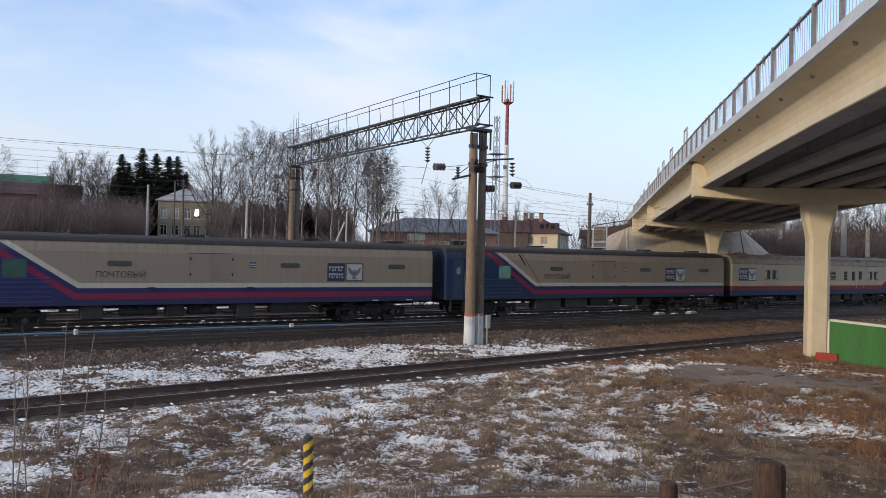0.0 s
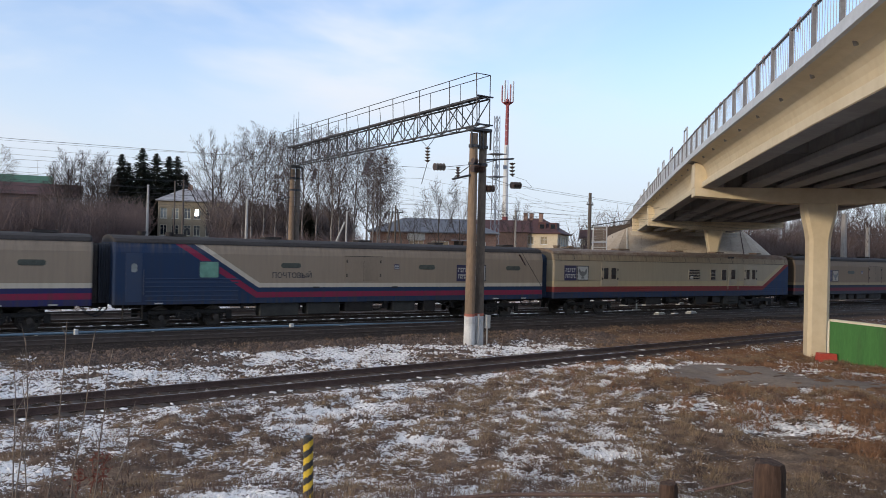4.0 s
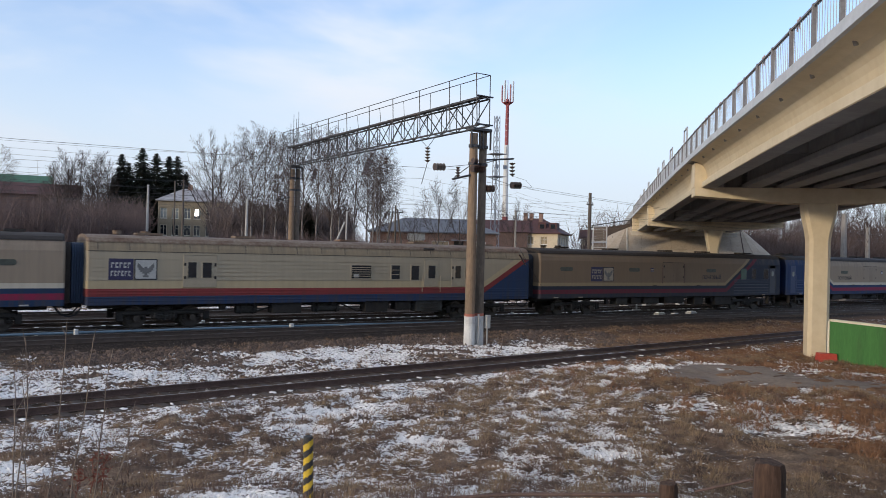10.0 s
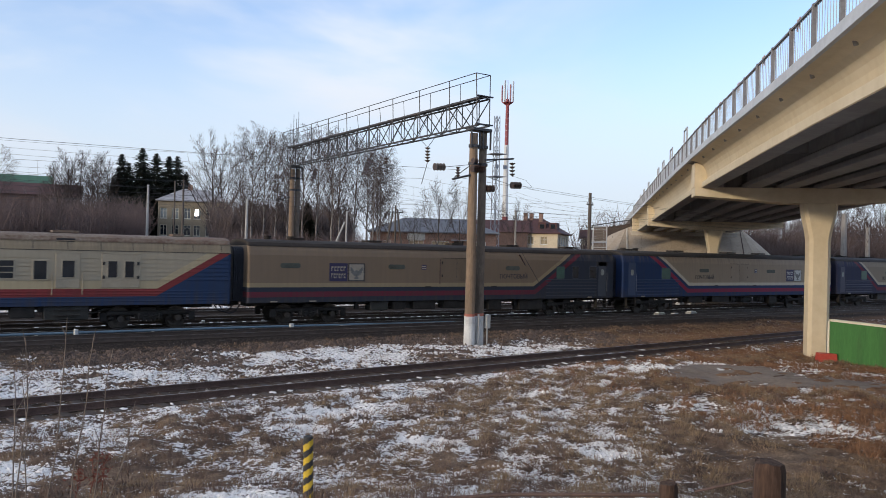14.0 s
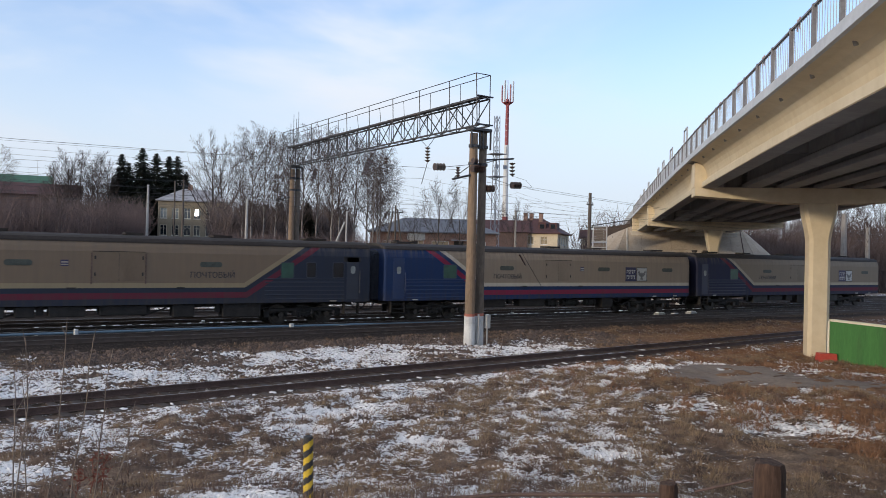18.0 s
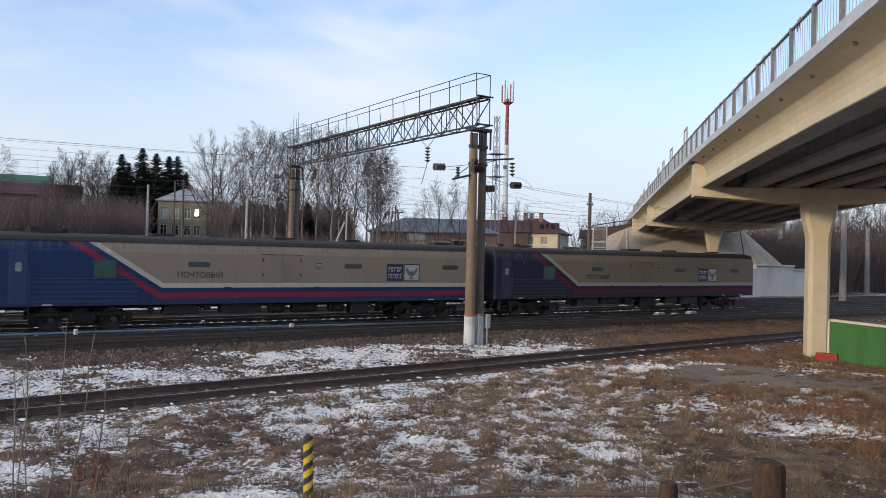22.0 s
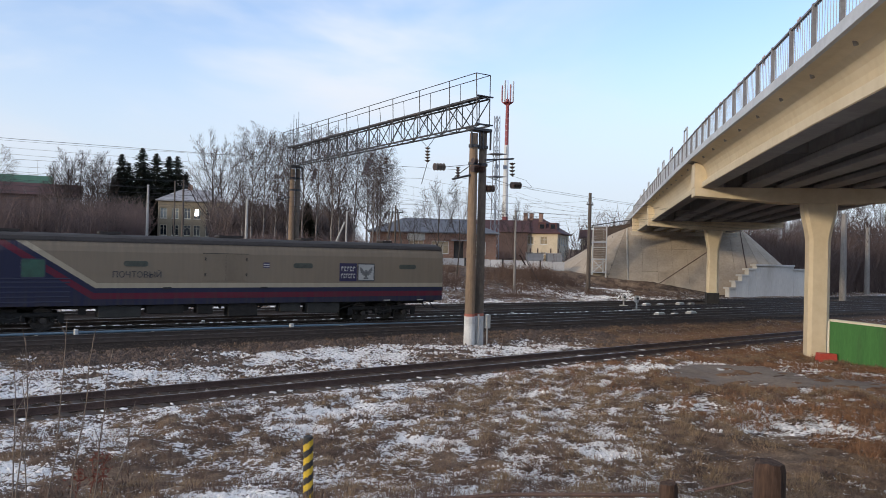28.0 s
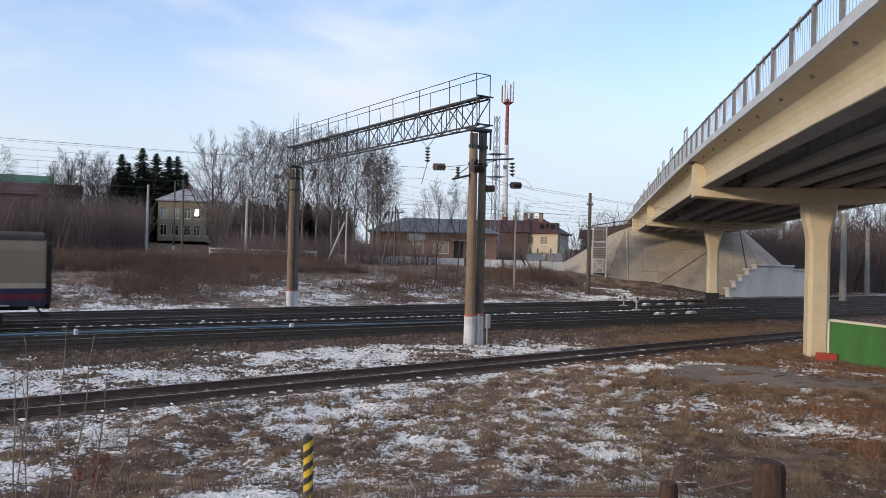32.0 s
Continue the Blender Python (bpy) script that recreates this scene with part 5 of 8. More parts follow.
# ---- embankment at the far end of the bridge ----
def make_embankment():
    root = thing("bridge_abutment", "sloped bridge abutment paved with stained concrete slabs", "abutment")
    U0, HV, TOP, LOW, RUN = 57.0, 6.4, 7.4, -0.4, 8.0
    # perimeter: (u, v, outward direction), from the left flank round the front to the right flank
    per = []
    for u in np.arange(96, U0, -2.4):
        per.append((u, HV, (0, 1)))
    for a in np.arange(0, 91, 18):
        per.append((U0, HV, (-math.sin(radians(a)), math.cos(radians(a)))))
    for v in np.arange(HV - 1.65, -HV, -1.65):
        per.append((U0, v, (-1, 0)))
    for a in np.arange(0, 91, 18):
        per.append((U0, -HV, (-math.cos(radians(a)), -math.sin(radians(a)))))
    for u in np.arange(U0 + 2.4, 97, 2.4):
        per.append((u, -HV, (0, -1)))

    def pt(k, f, lift=0.0):
        u, v, d = per[k]
        far = 4.5 * max(d[1], 0.0) - 0.6 * min(d[1], 0.0)
        if v <= -HV:
            while f > 0.5:
                q = bp(u + d[0] * (RUN + far) * f, v + d[1] * (RUN + far) * f, 0)
                if q[0] > 81.2 or q[1] > 51.9 - 0.14 * (q[0] - 69.0):
                    break
                f -= 0.01
        r = (RUN + far) * f
        return Vector(bp(u + d[0] * r, v + d[1] * r, TOP + (LOW - TOP) * f)) + Vector((0, 0, lift))
    g = Geo()
    n = len(per)
    vs = [tuple(pt(k, 0.0)) for k in range(n)] + [tuple(pt(k, 1.05)) for k in range(n)]
    fs = [(k, k + 1, n + k + 1, n + k) for k in range(n - 1)] + [tuple(range(n))]
    g.add(vs, fs)
    g.made("fill", M["slab_joint"], root)
    rnd = random.Random(8)
    rows = [0.02, 0.35, 0.68, 1.02]
    for k in range(n - 1):
        for a, b in zip(rows, rows[1:]):
            e = rnd.uniform(0.0, 0.03)
            q = [pt(k, a), pt(k + 1, a), pt(k + 1, b), pt(k, b)]
            c = sum(q, Vector()) / 4
            ax = (q[1] - q[0] + q[2] - q[3]).normalized()
            q = [c + (p - c) * 0.996 - ax * (p - c).dot(ax) * 0.008 for p in q]
            nrm = (q[1] - q[0]).cross(q[3] - q[0])
            if nrm.length < 1e-4:
                nrm = (q[2] - q[1]).cross(q[3] - q[2])
            nrm.normalize()
            if nrm.z < 0:
                nrm = -nrm
            lo = [tuple(p + nrm * 0.01) for p in q]
            hi = [tuple(p + nrm * (0.07 + e)) for p in q]
            Geo().hexa(lo, hi).made("slab", M["slab"], root)
    # kerb line down the front corner and the seat wall under the deck end
    bar_uv(Geo(), U0 - 1.2, U0 - 0.2, -6.0, 6.0, lambda u: 5.6, lambda u: 6.78).made("seat_wall", M["abutment"], root)
    bar_uv(Geo(), U0 - 0.9, U0 + 0.1, -5.8, 5.8, lambda u: 6.784, lambda u: 8.46).made("back_wall", M["bridge_paint"], root)
    corner = next(k for k, q in enumerate(per) if q[2][0] <= -0.999)
    Geo().line([tuple(pt(corner, 0.0, 0.12)), tuple(pt(corner, 0.5, 0.12)), tuple(pt(corner, 1.0, 0.12))], 0.11, 8).made("drain_kerb", M["concrete"], root, "pale drain kerb")
    # thin rust-brown bars and dark strands that lie on the slabs as dark lines
    front = [k for k, q in enumerate(per) if q[2] == (-1, 0)]
    p0, p1 = pt(front[1], 0.86, 0.12), pt(front[5], 0.30, 0.12)
    Geo().line([tuple(p0), tuple(p0.lerp(p1, 0.5)), tuple(p1)], 0.05, 6).made("pipe", M["rust"], root, "thin rust-brown bar across the slabs")
    p0, p1 = pt(front[-1], 0.05, 0.12), pt(front[-1], 0.75, 0.14)
    Geo().line([tuple(p0), tuple(p0.lerp(p1, 0.6)), tuple(p1)], 0.06, 6).made("pipe", M["rust"], root, "thin rust-brown bar down the slabs")
    for f0, f1, d0, d1 in ((0.18, 0.62, 3, 1), (0.30, 0.78, 4, 1), (0.45, 0.9, 3, 2)):
        p0, p1 = pt(corner - d0, f0, 0.1), pt(corner - d1, f1, 0.1)
        Geo().line([tuple(p0), tuple(p0.lerp(p1, 0.5) + Vector((0, 0, -0.05))), tuple(p1)], 0.035, 5).made("cable", M["black"], root, "thin dark strand on the slabs")
    # road and railing that carry on over the fill
    bar_uv(Geo(), U0 + 0.15, 97, -5.9, 5.9, lambda u: TOP - 0.1, lambda u: 8.45).made("approach_slab", M["soil"], root)
    for k in range(12):
        u = U0 + 0.5 + k * 3.0
        bar_uv(Geo(), u, u + 0.15, 5.6, 5.75, lambda q: 8.4, lambda q: 9.5).made("railing_post", M["rail_paint"], root)
    bar_uv(Geo(), U0 + 0.4, U0 + 34, 5.64, 5.71, lambda q: 9.4, lambda q: 9.5).made("handrail", M["rail_paint"], root)


M["soil"] = surf("bare_soil", (0.05, 0.038, 0.028), (0.10, 0.075, 0.055), 1.2, 0.95)
M["slab"] = surf("slope_slab", (0.34, 0.285, 0.22), (0.45, 0.38, 0.30), 0.6, 0.9, stain=(0.23, 0.19, 0.145), vary=0.05)
M["slab_joint"] = surf("slab_joint", (0.15, 0.125, 0.10), (0.21, 0.175, 0.14), 1.0, 0.95)
make_embankment()


def make_retaining_wall():
    root = thing("retaining_wall", "grey-white stepped retaining wall at the foot of the abutment", "wall", pose(69.3, 51.0, -0.35, 0, 0, -8))
    tops = [(0.0, 0.85, 0.95), (0.85, 1.75, 1.65), (1.75, 2.7, 2.3), (2.7, 3.8, 2.95), (3.8, 9.4, 3.4), (9.4, 12.0, 3.0)]
    for a, b, z in tops:
        Geo().box(a, 0, -0.5, b - 0.004, 0.6, z, 0.02).made("wall_block", M["whitewash"], root)
        Geo().box(a - 0.22, -0.16, z + 0.004, b - 0.02, 0.7, z + 0.2, 0.02).made("coping", M["whitewash"], root)


M["whitewash"] = surf("grey_whitewash", (0.46, 0.455, 0.44), (0.56, 0.555, 0.53), 0.8, 0.9, stain=(0.36, 0.34, 0.31), stretch=(1, 1, 0.3))
make_retaining_wall()


def make_stairs():
    """Steel stair tower beside the abutment."""
    root = thing("steel_stairs", "pale steel stair tower with mesh sides beside the abutment", "stairs", pose(61.1, 62.7, 1.88, 0, 0, -33.4))
    W_, D_ = 1.5, 1.6
    for x in (0.0, W_):
        for y in (0.0, D_):
            Geo().box(x - 0.06, y - 0.06, -1.0, x + 0.06, y + 0.06, 5.2, 0.01).made("post", M["white_paint"], root)
    for z in (0.0, 1.45, 3.3, 5.1):
        Geo().box(-0.1, -0.1, z, W_ + 0.1, D_ + 0.1, z + 0.08).made("landing", M["fascia"], root)
    for z0, s, rise in ((0.08, 1, 1.37), (1.53, -1, 1.77), (3.38, 1, 1.72)):
        for k in range(7):
            x = 0.05 + k * 0.18 if s > 0 else W_ - 0.25 - k * 0.18
            Geo().box(x, 0.1, z0 + (k + 1) * rise / 8, x + 0.22, D_ - 0.1, z0 + (k + 1) * rise / 8 + 0.04).made("tread", M["fascia"], root)
    # plank sheathing of the upper flights
    rnd = random.Random(12)
    for k in range(18):
        z = 1.6 + k * 0.2
        Geo().box(0.06, -0.03 - rnd.uniform(0, 0.015), z, W_ - 0.06, 0.0, z + 0.17).made("side_plank", M["stair_plank"], root)
    for a, b in (((0, -0.05, 0.0), (W_, -0.05, 1.45)), ((W_, -0.05, 0.0), (0, -0.05, 1.45))):
        Geo().tube(a, b, 0.04, n=5).made("cross_brace", M["white_paint"], root)
    for z in (1.5, 2.8, 3.45):
        Geo().box(-0.03, -0.11, z, W_ + 0.03, -0.065, z + 0.07).made("guard_rail", M["white_paint"], root)
    # walkway from the tower to the bridge, with a solid brown side and a handrail
    ends = ((W_ + 0.06, -0.1, 4.1, 5.1), (4.0, -0.5, 5.2, 5.5))
    (xa, ya, za, zb), (xc, yc, zc, zd) = ends
    Geo().hexa([(xa, ya, za), (xc, yc, zc), (xc, yc + 0.06, zc), (xa, ya + 0.06, za)], [(xa, ya, zb), (xc, yc, zd), (xc, yc + 0.06, zd), (xa, ya + 0.06, zb)]).made("walkway_side", M["stair_dark"], root)
    Geo().tube((-0.2, ya, zb + 0.1), (xc, yc, zd + 0.42), 0.05, n=6).made("walkway_rail", M["gantry"], root)
    for k in range(5):
        t = k / 4
        x, y, z = xa + (xc - xa) * t, ya + (yc - ya) * t, zb + (zd - zb) * t
        Geo().tube((x, y, z), (x, y, z + 0.42 - 0.3 * (1 - t)), 0.04, n=5).made("rail_post", M["gantry"], root)


M["stair_plank"] = surf("grey_brown_plank", (0.16, 0.125, 0.095), (0.26, 0.21, 0.165), 2.0, 0.9, vary=0.15, stretch=(0.3, 1, 3))
M["stair_dark"] = surf("dark_brown_sheet", (0.055, 0.038, 0.03), (0.10, 0.075, 0.06), 1.5, 0.8)
make_stairs()


def make_green_wall():
    root = thing("green_wall", "bright green painted concrete wall with a pale top edge", "wall", pose(33.75, 19.45, -1.0, 0, 0, -98))
    slope = 0.014
    for k in range(2):
        a, b = k * 6.0, k * 6.0 + 5.99
        za, zb = 1.98 - slope * a, 1.98 - slope * b
        y0 = -0.12 + 0.008 * (k % 2)
        Geo().hexa([(a, y0, -0.5), (b, y0, -0.5), (b, 0.12, -0.5), (a, 0.12, -0.5)], [(a, y0, za), (b, y0, zb), (b, 0.12, zb), (a, 0.12, za)]).made("wall_panel", M["green_paint"], root)
        Geo().hexa([(a - 0.015, -0.15, za + 0.004), (b, -0.15, zb + 0.004), (b, 0.15, zb + 0.004), (a - 0.015, 0.15, za + 0.004)], [(a - 0.015, -0.15, za + 0.10), (b, -0.15, zb + 0.10), (b, 0.15, zb + 0.10), (a - 0.015, 0.15, za + 0.10)]).made("coping", M["cream_paint"], root)
    Geo().box(-0.10, -0.16, -0.4, -0.004, 0.16, 2.0, 0.01).made("end_post", M["cream_paint"], root)


make_green_wall()
tagged(Geo().hexa([(-0.40, -0.32, -0.3), (0.40, -0.32, -0.3), (0.40, 0.32, -0.3), (-0.40, 0.32, -0.3)], [(-0.36, -0.28, 0.52), (0.36, -0.28, 0.52), (0.36, 0.28, 0.52), (-0.36, 0.28, 0.52)]).made("concrete_block", M["red_paint"], at=pose(33.35, 19.45, -0.95, 0, 0, -42)),
       "red painted concrete block at the foot of the pier", "block")


def on_patch(x, y):
    """Inside the worn asphalt, with a ragged edge."""
    x, y = np.asarray(x, float), np.asarray(y, float)
    mid = np.interp(y, [6, 10, 12.5, 14, 16, 17.5, 19.5], [30.0, 27.5, 26.2, 25.6, 24.8, 24.7, 25.2])
    half = np.interp(y, [6, 13.5, 15.0, 17, 19, 20.2, 20.6], [1.6, 1.6, 1.7, 2.9, 2.8, 1.2, -1.0])
    return np.abs(x - mid) + (fbm(x, y, 0.9, 71, 5) - 0.5) * 2.4 < half


def make_patch():
    st = 0.16
    xs, ys = np.arange(19, 33, st), np.arange(7, 22, st)
    g, ids = Geo(), {}
    gx, gy = np.meshgrid(xs, ys)
    ins = on_patch(gx, gy)
    gz = ground_z(gx, gy) + 0.022

    def vert(i, j):
        if (i, j) not in ids:
            ids[i, j] = len(g.v)
            g.v.append((gx[j, i], gy[j, i], gz[j, i]))
        return ids[i, j]
    for j in range(len(ys) - 1):
        for i in range(len(xs) - 1):
            if ins[j, i] and ins[j, i + 1] and ins[j + 1, i] and ins[j + 1, i + 1]:
                g.f.append((vert(i, j), vert(i + 1, j), vert(i + 1, j + 1), vert(i, j + 1)))
                g.m.append(0)
    tagged(g.made("asphalt_patch", M["worn_asphalt"], smooth=True), "worn grey asphalt patch in the dry grass", "pavement", kind="structure")


M["worn_asphalt"] = surf("worn_asphalt", (0.19, 0.145, 0.112), (0.28, 0.22, 0.17), 0.9, 0.95, stain=(0.11, 0.072, 0.048))
make_patch()


# ---- poles, posts and line-side equipment ----
def striped_post():
    root = thing("marker_post", "leaning post with black and yellow slanted stripes", "post", pose(4.0, 9.0, 0.29, 2.5, -2.5, 0))
    n, h, r = 24, 0.97, 0.062
    rows = 64
    gy, gb = Geo(), Geo()
    for k in range(rows):
        for i in range(n):
            z0, z1 = h * k / rows, h * (k + 1) / rows
            a0, a1 = 2 * math.pi * i / n, 2 * math.pi * (i + 1) / n
            band = ((k + 0.5) / rows * h / 0.17 - 1.5 * (i + 0.5) / n) % 1.0
            q = [(r * math.cos(a), r * math.sin(a), z) for a, z in ((a0, z0), (a1, z0), (a1, z1), (a0, z1))]
            (gy if band < 0.5 else gb).add(q, [(0, 1, 2, 3)])
    gy.made("yellow_stripe", M["yellow"], root)
    gb.tube((0, 0, -0.5), (0, 0, 0), r, n=n)
    gb.tube((0, 0, h), (0, 0, h + 0.03), r * 1.02, r * 0.8, n)
    gb.made("post", M["black_paint"], root)


def log_post(x, y, top, r, label, seed):
    rnd = random.Random(seed)
    g = Geo()
    n = 14
    jag = [rnd.uniform(0.92, 1.08) for _ in range(n)]
    z0 = float(ground_z(x, y)) - 0.4
    vs = []
    for z, f in ((z0, 1.05), (top - 0.35, 1.0), (top - 0.06, 0.99), (top, 0.9)):
        vs += [(r * f * jag[i] * math.cos(2 * math.pi * i / n), r * f * jag[i] * math.sin(2 * math.pi * i / n), z + (rnd.uniform(-0.012, 0.012) if z == top else 0)) for i in range(n)]
    fs = [(k * n + i, k * n + (i + 1) % n, (k + 1) * n + (i + 1) % n, (k + 1) * n + i) for k in range(3) for i in range(n)] + [tuple(range(3 * n, 4 * n))]
    g.add(vs, fs)
    tagged(g.made("wooden_post", M["log"], at=pose(x, y, 0)), label, "post", "posts of the old barrier")


striped_post()
log_post(5.95, 3.95, 1.90, 0.128, "thick weathered wooden post of an old barrier", 1)
log_post(6.0, 5.05, 1.43, 0.088, "short dark wooden post stump of an old barrier", 2)


def old_rails():
    for pts, r, lab in ((((3.75, 7.8, 0.80), (5.2, 6.45, 1.06), (6.15, 5.25, 1.24)), 0.022, "rusty steel bar lying in the dry grass"),
                        (((6.2, 4.9, 1.36), (6.75, 4.3, 1.62)), 0.014, "rusty steel bar fixed to an old barrier post")):
        tagged(Geo().line(pts, r, 8).made("steel_bar", M["rust"]), lab, "bar", "bars of the old barrier")


old_rails()


def blue_pipe():
    root = thing("blue_pipe", "thin blue pipe laid on stubs beside the track", "pipe")
    Geo().line([(-40, 34.95, -0.02), (8, 34.95, -0.02), (13, 34.98, -0.03), (18.5, 35.05, -0.08)], 0.055, 10).made("pipe", M["blue_pipe"], root)
    Geo().line([(-40, 35.15, -0.06), (14, 35.15, -0.06), (24, 35.1, -0.1)], 0.03, 8).made("pipe", M["blue_pipe"], root)
    for x in np.arange(-10, 18, 4.5):
        Geo().box(x, 34.86, -0.3, x + 0.12, 35.05, -0.07, 0.01).made("pipe_support", M["concrete"], root)


blue_pipe()


def marker(x, y, w, h, label="small white marker stub between the tracks"):
    z = float(ground_z(x, y)) - 0.05
    tagged(Geo().box(-w, -w, 0, w, w, h, 0.02).made("marker_stub", M["white_paint"], at=pose(x, y, z, 0, 0, 12)), label, "marker", "white marker stubs")


for x, y, w, h in ((4.97, 34.6, 0.075, 0.42), (14.35, 34.75, 0.085, 0.36), (14.1, 37.9, 0.07, 0.28), (11.2, 38.3, 0.07, 0.3), (11.9, 38.2, 0.045, 0.22), (30.6, 38.4, 0.08, 0.28)):
    marker(x, y, w, h)


def dwarf_signal(x, y, h):
    root = thing("dwarf_signal", "low grey-white dwarf signal between the tracks", "signal", pose(x, y, -0.3, 0, 0, -30))
    Geo().box(-0.28, -0.2, 0, 0.28, 0.2, 0.3, 0.02).made("base", M["concrete"], root)
    Geo().tube((0, 0, 0.3), (0, 0, h - 0.5), 0.06, n=8).made("stem", M["pale_grey"], root)
    Geo().box(-0.14, -0.12, h - 0.5, 0.14, 0.12, h, 0.05).made("head", M["pale_grey"], root)
    Geo().tube((0, -0.14, h - 0.2), (0, -0.26, h - 0.2), 0.07, 0.085, 10).made("hood", M["black"], root)


dwarf_signal(41.75, 38.35, 1.25)
dwarf_signal(44.3, 42.0, 1.1)


def point_machine(x, y, s):
    root = thing("point_machine", "pale grey point machine box beside the rails", "point machine", pose(x, y, -0.3, 0, 0, 6), "point machines")
    Geo().box(-0.5 * s, -0.3 * s, 0, 0.5 * s, 0.3 * s, 0.40 * s, 0.02).made("housing", M["pale_grey"], root)
    Geo().box(-0.42 * s, -0.24 * s, 0.42 * s + 0.004, 0.42 * s, 0.24 * s, 0.5 * s, 0.015).made("lid", M["white_paint"], root)
    Geo().tube((0.5 * s, -0.1, 0.15), (1.1 * s, -0.2, 0.12), 0.03, n=6).made("rod", M["rust"], root)


for x, y, s in ((40.3, 35.0, 0.72), (41.6, 34.85, 0.6), (43.5, 35.0, 0.75), (47.5, 42.6, 0.7), (49.0, 42.5, 0.6), (51.6, 42.7, 0.7), (52.9, 42.6, 0.6), (40.9, 38.3, 0.5)):
    point_machine(x, y, s)


M["pole_pale"] = surf("pale_pole_concrete", (0.33, 0.32, 0.30), (0.46, 0.45, 0.43), 1.6, 0.85, stain=(0.24, 0.22, 0.20), stretch=(1, 1, 0.3))
M["pole_grey"] = surf("grey_mast_concrete", (0.19, 0.175, 0.16), (0.30, 0.28, 0.255), 1.6, 0.85, stain=(0.13, 0.115, 0.10), stretch=(1, 1, 0.3))
M["pole_wood"] = surf("pole_wood", (0.075, 0.062, 0.052), (0.14, 0.115, 0.095), 2.0, 0.9, stretch=(1, 1, 0.2))


def simple_pole(x, y, h, r, mat, label, foot=0.0, arms=()):
    z = float(ground_z(x, y))
    root = thing("utility_pole", label, "pole", pose(x, y, z), "poles")
    Geo().tube((0, 0, -0.5), (0, 0, h), r, r * 0.68, 10).made("pole", mat, root)
    if foot:
        Geo().tube((0, 0, -0.4), (0, 0, foot), r * 1.25, r * 1.15, 10).made("foot", M["mast_white"], root, "whitewashed foot")
    for z0, w in arms:
        Geo().box(-w, -0.05, z0, w, 0.05, z0 + 0.1).made("cross_arm", M["gantry"], root)
        for k in (-1, -0.4, 0.4, 1):
            Geo().tube((k * w * 0.92, 0, z0 + 0.1), (k * w * 0.92, 0, z0 + 0.32), 0.05, 0.03, 6).made("insulator", M["insulator"], root)
    return root


simple_pole(19.6, 88.8, 7.6, 0.17, M["pole_pale"], "pale concrete utility pole on the bank")
simple_pole(21.5, 81.6, 7.9, 0.14, M["pole_wood"], "grey-brown wooden utility pole on the bank", arms=((7.2, 0.6),))
simple_pole(27.0, 78.0, 6.1, 0.17, M["pole_pale"], "pale concrete lamp pole with curved bracket")
pp = simple_pole(35.6, 72.3, 5.4, 0.12, M["pole_pale"], "pale concrete pole with a leaning strut")
Geo().tube((-1.7, 1.1, -0.3), (-0.15, 0.1, 4.3), 0.13, 0.1, 8).made("strut", M["pole_pale"], pp)
pp = simple_pole(40.8, 71.3, 6.4, 0.13, M["pole_wood"], "dark wooden twin pole with cross arm", arms=((5.6, 0.9),))
Geo().tube((-1.3, 0.4, -0.3), (-0.25, 0.1, 5.6), 0.11, 0.09, 8).made("leg", M["pole_wood"], pp)
Geo().tube((1.0, -0.3, -0.3), (0.2, 0, 6.0), 0.11, 0.09, 8).made("leg", M["pole_wood"], pp)
simple_pole(43.9, 54.9, 7.4, 0.12, M["pole_grey"], "slim grey pole on the far bank", arms=((6.6, 0.3),))
simple_pole(53.0, 54.9, 9.6, 0.22, M["pole_wood"], "brown concrete catenary mast by the abutment", arms=((8.4, 0.4), (6.2, 0.4)))
simple_pole(77.44, 43.57, 8.9, 0.36, M["pole_grey"], "thick grey concrete catenary mast beyond the bridge")
simple_pole(95.6, 50.8, 8.2, 0.33, M["pole_grey"], "grey concrete catenary mast beyond the bridge")
simple_pole(26.3, 104.0, 9.0, 0.14, M["pole_wood"], "dark wooden pole before the house", foot=0.6)


# ---- fence along the far bank ----
def make_fence():
    root = thing("panel_fence", "pale concrete panel fence with dark posts along the street", "fence")
    a, b = Vector((43.0, 76.2, 0)), Vector((59.8, 65.7, 0))
    n = 14
    for k in range(n):
        p, q = a.lerp(b, k / n), a.lerp(b, (k + 1) / n)
        d = (q - p).normalized()
        s = Vector((-d.y, d.x, 0)) * 0.05
        z = 2.2 + 0.25 * (1 - k / n)
        lo = [p - s + d * 0.09, q - s - d * 0.09, q + s - d * 0.09, p + s + d * 0.09]
        Geo().hexa([tuple(v + Vector((0, 0, z - 1.2))) for v in lo], [tuple(v + Vector((0, 0, z + 0.75))) for v in lo]).made("panel", M["fence_panel"], root)
        tall = k % 3 == 0
        Geo().box(p.x - 0.08, p.y - 0.08, z - 1.0, p.x + 0.08, p.y + 0.08, z + (0.85 if tall else 0.65), 0.01).made("post", M["black_paint" if tall else "fence_panel"], root)


